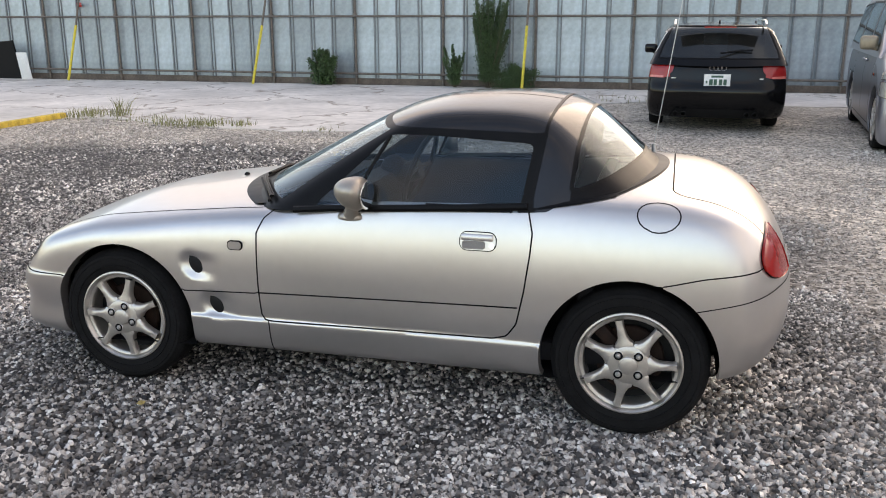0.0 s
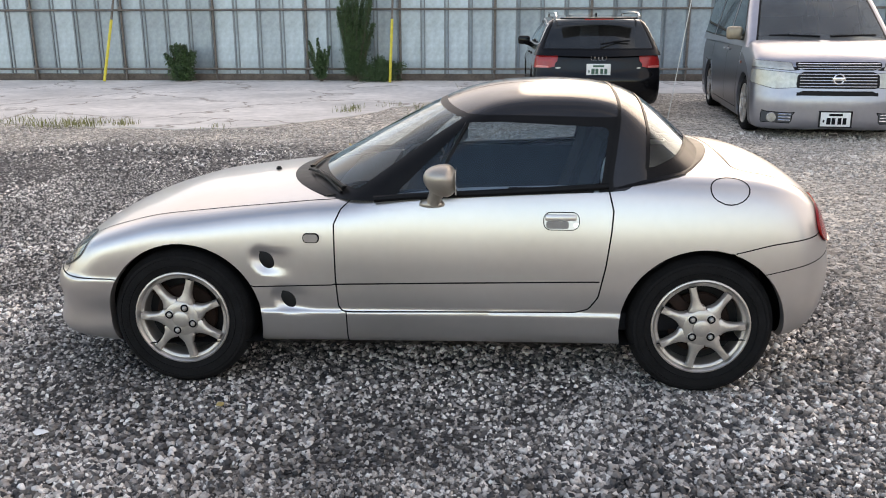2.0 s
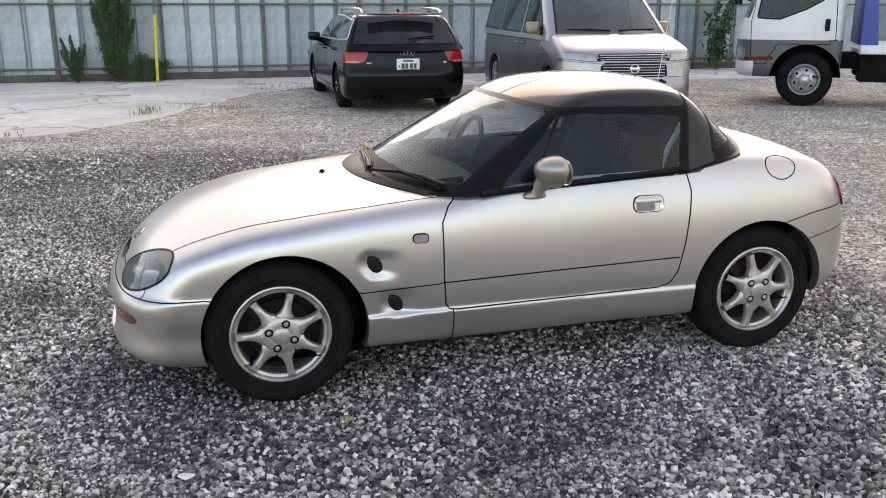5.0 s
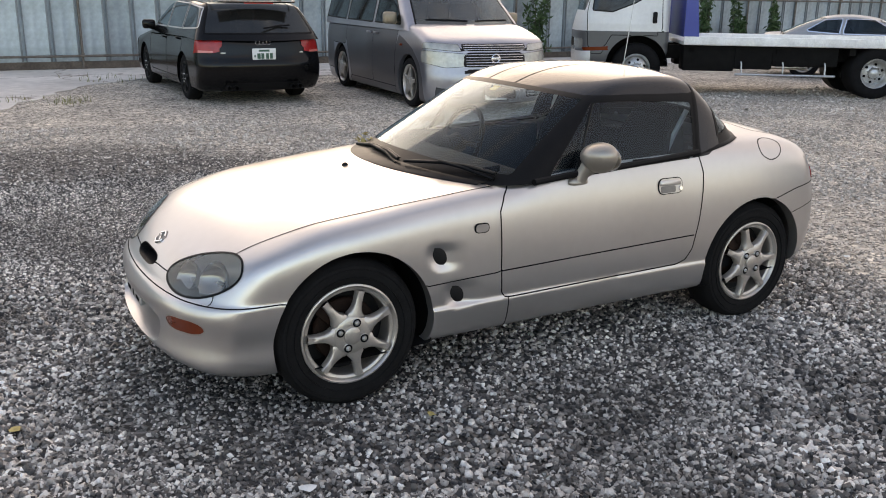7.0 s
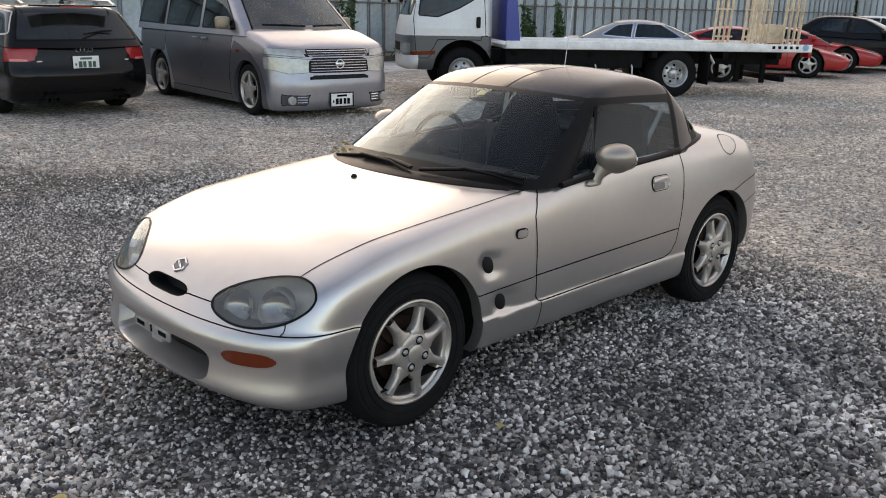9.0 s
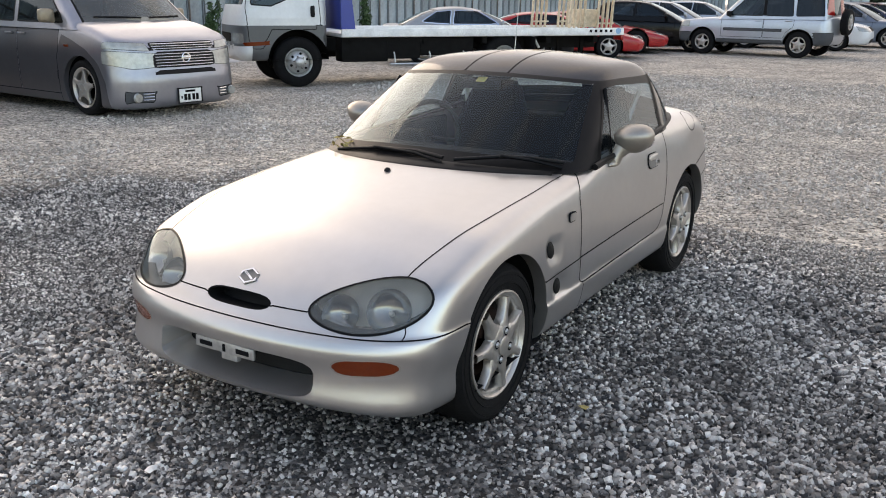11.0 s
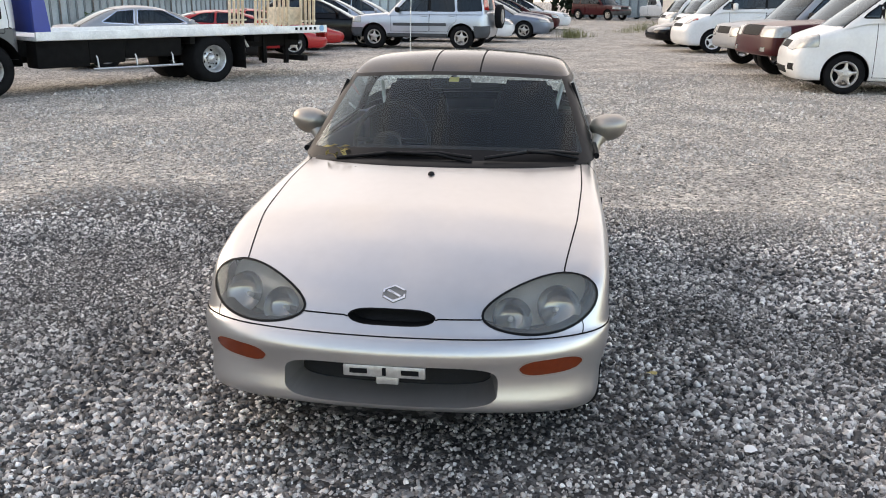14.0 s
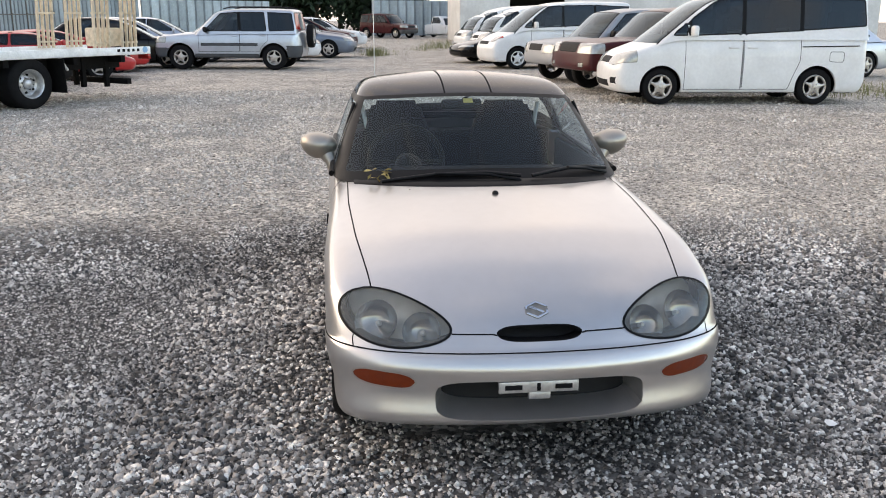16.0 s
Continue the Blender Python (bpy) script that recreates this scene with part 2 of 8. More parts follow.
def lathe(bm, prof, seg=48, axis="y", centre=(0, 0, 0), cap=False, arc=2 * math.pi):
    """Turns a profile of (radius, along) round an axis."""
    rings = []
    full = arc > 6.28
    cnt = seg if full else seg + 1
    for r, a in prof:
        ring = []
        for k in range(cnt):
            t = k * arc / seg
            c, s = r * math.cos(t), r * math.sin(t)
            p = {"y": (c, a, s), "x": (a, c, s), "z": (c, s, a)}[axis]
            ring.append(bm.verts.new((p[0] + centre[0], p[1] + centre[1], p[2] + centre[2])))
        rings.append(ring)
    for r, s in zip(rings, rings[1:]):
        for k in range(cnt if full else cnt - 1):
            bm.faces.new((r[k], r[(k + 1) % cnt], s[(k + 1) % cnt], s[k]))
    if cap:
        bm.faces.new(rings[-1])
        bm.faces.new(rings[0][::-1])


def prism(bm, outline, a, b, axis="y"):
    """An outline of (u, v) extruded from a to b along an axis; u, v are the other two axes in order."""
    mk = {"y": lambda u, v, w: (u, w, v), "x": lambda u, v, w: (w, u, v), "z": lambda u, v, w: (u, v, w)}[axis]
    lo, hi = [bm.verts.new(mk(u, v, a)) for u, v in outline], [bm.verts.new(mk(u, v, b)) for u, v in outline]
    n = len(outline)
    bm.faces.new(lo)
    bm.faces.new(hi[::-1])
    for i in range(n):
        bm.faces.new((lo[i], lo[(i + 1) % n], hi[(i + 1) % n], hi[i]))


def rounded_rect(cx, cy, w, h, r, n=5):
    out = []
    for sx, sy, a in ((1, 1, 0), (-1, 1, 90), (-1, -1, 180), (1, -1, 270)):
        for k in range(n + 1):
            t = radians(a + 90 * k / n)
            out.append((cx + sx * (w / 2 - r) + r * math.cos(t), cy + sy * (h / 2 - r) + r * math.sin(t)))
    return out


# ---- smooth skins: a solid given by smooth limits, met by fans of rays ----
def curve(pts, blur=0.04):
    xs, ys = np.array([p[0] for p in pts], float), np.array([p[1] for p in pts], float)
    step = 0.004
    g = np.arange(xs[0] - 0.5, xs[-1] + 0.5, step)
    s0, s1 = (ys[1] - ys[0]) / (xs[1] - xs[0]), (ys[-1] - ys[-2]) / (xs[-1] - xs[-2])
    v = np.interp(g, xs, ys) + np.minimum(g - xs[0], 0) * s0 + np.maximum(g - xs[-1], 0) * s1
    k = np.arange(-int(3 * blur / step), int(3 * blur / step) + 1) * step
    w = np.exp(-(k / blur) ** 2 / 2)
    v = np.convolve(np.pad(v, len(k) // 2, mode="reflect", reflect_type="odd"), w / w.sum(), mode="valid")
    return lambda x: np.interp(x, g, v)


def softmax(fs, r):
    m = np.maximum.reduce(fs)
    return m + r * np.log(sum(np.exp((f - m) / r) for f in fs))


def step01(a, b, x):
    t = np.clip((x - a) / (b - a), 0, 1)
    return t * t * (3 - 2 * t)


def polygon(pts, x, z, r=0.0):
    """Signed distance to a polygon (negative inside), rounded by r."""
    d = np.full(np.shape(x), 1e9)
    s = np.ones(np.shape(x))
    n = len(pts)
    for i in range(n):
        ax, az = pts[i]
        bx, bz = pts[i - 1]
        ex, ez, wx, wz = bx - ax, bz - az, x - ax, z - az
        t = np.clip((wx * ex + wz * ez) / (ex * ex + ez * ez), 0, 1)
        d = np.minimum(d, (wx - ex * t) ** 2 + (wz - ez * t) ** 2)
        c1, c2, c3 = z >= az, z < bz, ex * wz > ez * wx
        s = np.where((c1 & c2 & c3) | (~c1 & ~c2 & ~c3), -s, s)
    return s * np.sqrt(d) - r


def fan_rays(x0, x1, z0, front, mid, rear, elev, spread=0.25):
    """Origins and ways: a fan to the front (-x), straight ribs to the side (-y), a fan to the rear."""
    O, az = [], []
    for k in range(front):
        t = k / front
        O.append(x0 - spread * (1 - t))
        az.append(180 + 90 * t)
    for k in range(mid + 1):
        O.append(x0 + (x1 - x0) * k / mid)
        az.append(270)
    for k in range(1, rear + 1):
        t = k / rear
        O.append(x1 + spread * t)
        az.append(270 + 90 * t)
    O, az, el = np.array(O), np.radians(az), np.radians(elev)
    o = np.zeros((len(O), len(el), 3))
    o[..., 0], o[..., 2] = O[:, None], z0
    d = np.stack([np.cos(az)[:, None] * np.cos(el), np.sin(az)[:, None] * np.cos(el), np.broadcast_to(np.sin(el), (len(O), len(el)))], -1)
    d[0, :, 1] = d[-1, :, 1] = 0
    d[:, -1, :2] = np.where(abs(elev[-1] - 90) < 0.01, 0, d[:, -1, :2])
    return o, d


def meet(F, o, d, far=4.0):
    lo, hi = np.zeros(o.shape[:2]), np.full(o.shape[:2], far)
    for _ in range(34):
        m = (lo + hi) / 2
        p = o + d * m[..., None]
        f = F(p[..., 0], p[..., 1], p[..., 2])
        lo, hi = np.where(f < 0, m, lo), np.where(f < 0, hi, m)
    p = o + d * lo[..., None]
    e = 0.002
    n = np.stack([F(p[..., 0] + e, p[..., 1], p[..., 2]) - F(p[..., 0] - e, p[..., 1], p[..., 2]),
                  F(p[..., 0], p[..., 1] + e, p[..., 2]) - F(p[..., 0], p[..., 1] - e, p[..., 2]),
                  F(p[..., 0], p[..., 1], p[..., 2] + e) - F(p[..., 0], p[..., 1], p[..., 2] - e)], -1)
    n[np.abs(p[..., 1]) < 1e-6, 1] = 0
    return p, n / np.maximum(np.linalg.norm(n, axis=-1, keepdims=True), 1e-9)


def snap(P, N, fixed, f, longest=0.2):
    """Moves grid points that lie nearest to f = 0 onto it."""
    v = f(P[..., 0], -P[..., 1], P[..., 2])
    best, move, moven = np.full(v.shape, 0.5001), np.zeros_like(P), np.zeros_like(N)
    for ax, sh in ((0, 1), (0, -1), (1, 1), (1, -1)):
        w, Q, R = np.roll(v, sh, ax), np.roll(P, sh, ax), np.roll(N, sh, ax)
        ok = (v * w <= 0) & (v != w)
        idx = [slice(None)] * 2
        idx[ax] = 0 if sh == 1 else -1
        ok[tuple(idx)] = False
        t = np.where(ok, v / np.where(v == w, 1, v - w), 9)
        t = np.where(np.linalg.norm(Q - P, axis=-1) > longest, 9, t)
        use = (t < best) & (t >= 0) & ~fixed
        best = np.where(use, t, best)
        move = np.where(use[..., None], (Q - P) * t[..., None], move)
        moven = np.where(use[..., None], (R - N) * t[..., None], moven)
    hit = best < 0.5001
    edge = np.zeros(v.shape, bool)
    edge[0, :] = edge[-1, :] = True
    edge[:, -1] = True
    move[edge, 1] = 0
    P += move
    N += moven
    N /= np.maximum(np.linalg.norm(N, axis=-1, keepdims=True), 1e-9)
    fixed |= hit


class Skin:
    """One half (y <= 0) of a mirrored skin, cut into classes of faces."""

    def __init__(self, P, N, limits, classify):
        self.pairs = []
        fixed = np.zeros(P.shape[:2], bool)
        for f in limits:
            snap(P, N, fixed, f)
        ni, nj = P.shape[:2]
        idx = np.arange(ni * nj).reshape(ni, nj)
        a, b, c, d = idx[:-1, :-1].ravel(), idx[1:, :-1].ravel(), idx[1:, 1:].ravel(), idx[:-1, 1:].ravel()
        self.V, self.N, fx = P.reshape(-1, 3), N.reshape(-1, 3), fixed.ravel()
        other = fx[b] & fx[d] & ~(fx[a] & fx[c])
        t1 = np.where(other[:, None], np.stack([a, b, d], 1), np.stack([a, b, c], 1))
        t2 = np.where(other[:, None], np.stack([b, c, d], 1), np.stack([a, c, d], 1))
        self.T = np.concatenate([t1, t2])
        area = np.linalg.norm(np.cross(self.V[self.T[:, 1]] - self.V[self.T[:, 0]], self.V[self.T[:, 2]] - self.V[self.T[:, 0]]), axis=1)
        self.T = self.T[area > 1e-9]
        gn = np.cross(self.V[self.T[:, 1]] - self.V[self.T[:, 0]], self.V[self.T[:, 2]] - self.V[self.T[:, 0]])
        back = (gn * self.N[self.T].sum(1)).sum(1) < 0
        self.T[back] = self.T[back][:, ::-1]
        C = self.V[self.T].mean(1)
        self.C = classify(C[:, 0], -C[:, 1], C[:, 2])

    def mesh(self, codes, side, push=None, normals=True):
        """Vertices, faces and normals of the classes: side -1 near half, 1 far half, 0 both."""
        sel = self.T[np.isin(self.C, codes)]
        u, inv = np.unique(sel, return_inverse=True)
        v, n, f = self.V[u].copy(), self.N[u].copy(), inv.reshape(-1, 3)
        if push is not None:
            v = v + push(v, n)
        flip = np.array([1, -1, 1])
        if side == -1:
            return v, f, n
        if side == 1:
            return v * flip, f[:, ::-1], n * flip
        mid = np.abs(v[:, 1]) < 1e-5
        rest = np.where(~mid)[0]
        m = np.arange(len(v))
        m[rest] = len(v) + np.arange(len(rest))
        return np.concatenate([v, v[rest] * flip]), np.concatenate([f, m[f][:, ::-1]]), np.concatenate([n, n[rest] * flip])

    def panel(self, name, codes, mat, parent, side=0, label="", push=None):
        v, f, n = self.mesh(codes, side, push)
        return mesh_object(name, v, f, mat, parent, label, True, n) if len(f) else None

    def border(self, one, two):
        """Edges between faces of two sets of classes."""
        if not self.pairs:
            e = np.sort(np.concatenate([self.T[:, [0, 1]], self.T[:, [1, 2]], self.T[:, [2, 0]]]), 1)
            c = np.tile(self.C, 3)
            key = e[:, 0].astype(np.int64) * len(self.V) + e[:, 1]
            o = np.argsort(key, kind="stable")
            same = key[o][1:] == key[o][:-1]
            a, b = o[:-1][same], o[1:][same]
            diff = c[a] != c[b]
            self.pairs.append((e[a[diff]], c[a[diff]], c[b[diff]]))
        e, a, b = self.pairs[0]
        m = (np.isin(a, one) & np.isin(b, two)) | (np.isin(b, one) & np.isin(a, two))
        return e[m].tolist()

    def runs(self, E):
        """Edges grouped into connected runs; crumbs shorter than 2 cm are dropped."""
        root = {}

        def find(k):
            while root.setdefault(k, k) != k:
                k = root[k]
            return k

        for a, b in E:
            root[find(a)] = find(b)
        out = {}
        for a, b in E:
            out.setdefault(find(a), []).append((a, b))
        long = lambda g: sum(np.linalg.norm(self.V[a] - self.V[b]) for a, b in g)
        return sorted((g for g in out.values() if long(g) > 0.02), key=long, reverse=True)

    def ribbon(self, name, one, two, mat, parent, width=0.006, lift=0.0007, side=0):
        """A narrow strip along the border of two sets of classes, one part for each run and side."""
        made = [self.strip(name, E, mat, parent, width, lift, sg) for E in self.runs(self.border(one, two)) for sg in self.sides(E, side)]
        return made[0] if made else None

    def sides(self, E, side):
        """Both sides at once where a run crosses the middle of the car."""
        if side:
            return (side,)
        return (0,) if min(abs(self.V[k][1]) for e in E for k in e) < 0.004 else (-1, 1)

    def strip(self, name, E, mat, parent, width, lift, side):
        tan = {}
        for a, b in E:
            d = self.V[b] - self.V[a]
            for k in (a, b):
                s = tan.get(k)
                tan[k] = d if s is None else (s + d if s @ d >= 0 else s - d)
        vs, fs = [], []
        for a, b in E:
            d = self.V[b] - self.V[a]
            quad = []
            for k in (a, b):
                t = tan[k] if tan[k] @ d >= 0 else -tan[k]
                s = np.cross(self.N[k], t)
                s /= max(np.linalg.norm(s), 1e-9)
                p = self.V[k] + self.N[k] * lift
                quad.append((p + s * width / 2, p - s * width / 2))
            for sg in ((-1, 1) if side == 0 else (side,)):
                i = len(vs)
                q = [quad[0][0], quad[0][1], quad[1][1], quad[1][0]]
                vs += [x * np.array([1, -sg, 1]) for x in q]
                fs.append((i, i + 1, i + 2, i + 3))
        return mesh_object(name, vs, fs, mat, parent)

    def flange(self, name, one, two, mat, parent, way, side=0, label="", where=None):
        """Strips from the border of two sets of classes inwards; way(v) gives the offset."""
        found = [x for x in self.border(one, two) if where is None or where((self.V[x[0]] + self.V[x[1]]) / 2)]
        for E in self.runs(found):
            for sd in self.sides(E, side):
                vs, fs = [], []
                for a, b in E:
                    p, q = self.V[a], self.V[b]
                    quad = [p, q, q + way(q), p + way(p)]
                    for sg in ((-1, 1) if sd == 0 else (sd,)):
                        i = len(vs)
                        vs += [x * np.array([1, -sg, 1]) for x in quad]
                        fs.append((i, i + 1, i + 2, i + 3))
                mesh_object(name, vs, fs, mat, parent, label)


# ---- the silver two-seater ----
def egg(u, v, ru, rv, power=2.0):
    return (np.abs(u / ru) ** power + np.abs(v / rv) ** 2 - 1) * min(ru, rv)


CAR_TOP = curve([(-1.75, 0.40), (-1.66, 0.465), (-1.60, 0.525), (-1.50, 0.592), (-1.36, 0.662), (-1.13, 0.732), (-0.77, 0.778), (-0.5, 0.805), (-0.34, 0.815), (-0.2, 0.855), (0.1, 0.90), (0.5, 0.915), (0.85, 0.915),
                 (1.04, 0.912), (1.16, 0.908), (1.28, 0.892), (1.40, 0.848), (1.51, 0.775), (1.60, 0.66), (1.7, 0.5)], 0.05)
CAR_WIDTH = curve([(-1.7, 0.66), (-1.3, 0.672), (-1.0, 0.686), (-0.62, 0.676), (0, 0.672), (0.55, 0.674), (1.0, 0.69), (1.3, 0.682), (1.6, 0.655)], 0.08)
CAR_FRONT = curve([(0.10, -1.56), (0.16, -1.625), (0.195, -1.672), (0.225, -1.684), (0.27, -1.664), (0.32, -1.652), (0.36, -1.656), (0.40, -1.672), (0.47, -1.64), (0.55, -1.60), (0.7, -1.55)], 0.02)
CAR_REAR = curve([(0.2, 1.51), (0.28, 1.575), (0.38, 1.605), (0.48, 1.612), (0.60, 1.597), (0.70, 1.565), (0.80, 1.52), (0.9, 1.47)], 0.025)
CAR_FLOOR = curve([(-1.75, 0.215), (-1.6, 0.198), (-1.45, 0.172), (-1.3, 0.155), (-0.7, 0.18), (0.7, 0.188), (1.3, 0.225), (1.6, 0.285)], 0.05)


def scoops(x, z):
    d = 0
    for hx, hz in ((-0.668, 0.536), (-0.589, 0.376)):
        u = (x - hx + 0.045) / 0.17
        dz = z - hz + 0.012 * np.clip(u, 0, 1.2)
        r = np.hypot(np.minimum(x - hx + 0.01 + 0.25 * dz, 0) * 1.05, dz)
        d = d + 0.015 * (1 - step01(0.15, 1.0, u)) * (1 - step01(0.016, 0.066, r))
    return d


def car_solid(x, y, z):
    y = np.abs(y)
    top = z - CAR_TOP(x) + 0.13 * y ** 2
    side = y - CAR_WIDTH(x) + 0.42 * np.maximum(z - 0.5, 0) ** 2 + 0.45 * np.maximum(0.45 - z, 0) ** 2
    side = side - 0.011 / (1 + np.exp((z - 0.331) / 0.0035)) * step01(-0.72, -0.69, x) * (1 - step01(0.74, 0.78, x)) + scoops(x, z) * (y > 0.4)
    side = side - 0.006 / (1 + np.exp((z - 0.449) / 0.003)) * (1 - step01(-1.2, -1.1, x))
    side = side + 0.014 * np.exp(-((z - 0.30) / 0.06) ** 2) * (1 - step01(-1.32, -1.15, x))
    front = CAR_FRONT(z) + 0.24 * y ** 2 + 1.1 * y ** 6 - x - 0.014 / (1 + np.exp((z - 0.449) / 0.003))
    rear = x - CAR_REAR(z) + 0.22 * y ** 2 + 0.9 * y ** 6
    return softmax([top, side, front, rear, CAR_FLOOR(x) - z], 0.026)


SCREEN_X = lambda y, z: -0.585 + 1.83 * (z - 0.80) + 0.60 * y ** 2 + 0.40 * y ** 4
ROOF_Z = curve([(-0.3, 1.03), (-0.05, 1.112), (0.09, 1.152), (0.24, 1.178), (0.385, 1.187), (0.555, 1.187), (0.725, 1.170), (0.84, 1.135), (1.0, 1.06)], 0.05)


def cabin_solid(x, y, z):
    y = np.abs(y)
    top = z - ROOF_Z(x) + 0.16 * y ** 2
    side = y - 0.640 + 0.36 * (z - 0.80) + 0.25 * np.maximum(z - 0.9, 0) ** 2 + 0.75 * np.maximum(x - 0.68, 0) ** 2
    screen = (SCREEN_X(y, z) - x) / 2.08
    back = (x - 1.075 + 1.12 * (z - 0.92) + 0.55 * y ** 2) / 1.5
    return softmax([top, side, screen, back], 0.021)


def build_wheel(m, radius=0.283, rim=0.192, width=0.165, spokes=7, turn=15.0, detail=True, lugs=4, r_mat=None):
    """A road wheel facing -y with its outer face at y = 0: spokes, tyre, disc, cap and nuts."""
    r_mat = r_mat or M_RIM
    s = rim / 0.192
    seg = 56 if detail else 24
    bm = bmesh.new()
    lathe(bm, [(0.001, -0.0125), (0.040 * s, -0.0125), (0.070 * s, -0.0115), (0.077 * s, -0.006), (0.078 * s, 0.02)], seg)
    lathe(bm, [(0.163 * s, 0.05), (0.163 * s, 0.016), (0.166 * s, 0.012), (0.176 * s, 0.010), (0.180 * s, 0.002), (0.186 * s, -0.004), (0.192 * s, -0.002), (0.193 * s, 0.008), (0.186 * s, 0.014)], seg)
    lathe(bm, [(0.163 * s, 0.03), (0.160 * s, width * 0.9)], seg)
    wheel = part("wheel", bm, r_mat, None, "", True, 50)
    wheel.matrix_world = m
    wide = 7 / spokes
    prof = [(0.030, 0.020 * wide), (0.060, 0.0285 * wide), (0.076, 0.033 * wide), (0.087, 0.0235 * wide), (0.102, 0.0168 * wide), (0.125, 0.0135 * wide), (0.150, 0.0130 * wide), (0.168, 0.0150 * wide)]
    bm = bmesh.new()
    hi, ed, lo = [], [], []
    for r, w in prof:
        y = -0.0115 + 0.05 * max(r - 0.11, 0)
        for sg in (-1, 1):
            hi.append(bm.verts.new((r * s, y, sg * w * s * 0.72)))
            ed.append(bm.verts.new((r * s, y + 0.005, sg * w * s)))
            lo.append(bm.verts.new((r * s, y + 0.032, sg * w * s)))
    for i in range(len(prof) - 1):
        a0, b0, a1, b1 = 2 * i, 2 * i + 1, 2 * i + 2, 2 * i + 3
        bm.faces.new((hi[a0], hi[b0], hi[b1], hi[a1]))
        for up, dn in ((hi, ed), (ed, lo)):
            bm.faces.new((up[a0], up[a1], dn[a1], dn[a0]))
            bm.faces.new((up[b0], dn[b0], dn[b1], up[b1]))
    first = part("spoke", bm, r_mat, wheel, "", True, 50)
    for k in range(spokes):
        ob = first if k == 0 else new("spoke", first.data)
        ob.parent = wheel
        ob.rotation_euler = (0, -radians(turn + 360 / spokes * k), 0)
    bm = bmesh.new()
    R, b = radius, rim * 1.005
    lathe(bm, [(b - 0.012, 0.012), (b, 0.004), (b + 0.010, 0.000), (b + (R - b) * 0.45, -0.008), (b + (R - b) * 0.75, -0.004), (R - 0.012, 0.008), (R - 0.003, 0.020), (R, 0.034),
               (R + 0.001, width * 0.5), (R, width - 0.03), (R - 0.012, width - 0.008), (b + 0.01, width), (b - 0.012, width - 0.01)], seg)
    part("tyre", bm, M_TYRE, wheel, "dull black rubber tyre")
    if detail:
        bm = bmesh.new()
        for rr in (b + (R - b) * 0.28, b + (R - b) * 0.62):
            lathe(bm, [(rr - 0.002, -0.0035), (rr, -0.0085), (rr + 0.002, -0.0035)], seg)
        part("sidewall_ring", bm, M_TYRE, wheel)
        bm = bmesh.new()
        lathe(bm, [(0.05 * s, 0.055), (0.118 * s, 0.055), (0.124 * s, 0.062), (0.124 * s, 0.075)], seg)
        part("brake_disc", bm, M_DISC, wheel, "rust-brown brake disc")
        bm = bmesh.new()
        box(bm, -0.085 * s, 0.055, 0.085 * s, 0.05, 0.05, 0.1, 0.01, Matrix.Rotation(radians(-45), 4, "Y"))
        part("brake_caliper", bm, M_DISC, wheel)
        bm = bmesh.new()
        lathe(bm, [(0.163 * s, 0.085), (0.05, 0.09), (0.001, 0.09)], seg)
        part("backing_plate", bm, M_BLACK, wheel)
    bm = bmesh.new()
    lathe(bm, [(0.001, -0.021), (0.028 * s, -0.022), (0.033 * s, -0.019), (0.034 * s, -0.012)], 28)
    part("centre_cap", bm, r_mat, wheel)
    for k in range(lugs):
        a = radians(45 + turn + 360 / lugs * k)
        bm = bmesh.new()
        lathe(bm, [(0.001, -0.024), (0.006, -0.0235), (0.0095, -0.019), (0.0105, -0.008)], 12 if detail else 6, centre=(0.050 * s * math.cos(a), 0, 0.050 * s * math.sin(a)))
        if detail:
            lathe(bm, [(0.0125, -0.010), (0.0165, -0.0105), (0.017, -0.0165), (0.0158, -0.0170)], 16, centre=(0.050 * s * math.cos(a), 0, 0.050 * s * math.sin(a)))
        part("lug_nut", bm, M_STEEL, wheel)
        if detail:
            bm = bmesh.new()
            lathe(bm, [(0.0100, -0.0168), (0.0165, -0.0173)], 18, centre=(0.050 * s * math.cos(a), 0, 0.050 * s * math.sin(a)))
            part("lug_recess", bm, M_GAP, wheel)
    return wheel


M_RECESS = material("grey_handle_recess", (0.20, 0.19, 0.18), 0.5, 0.4, vary=0.1, scale=30)


def attach(ob, parent):
    ob.parent = parent
    return ob


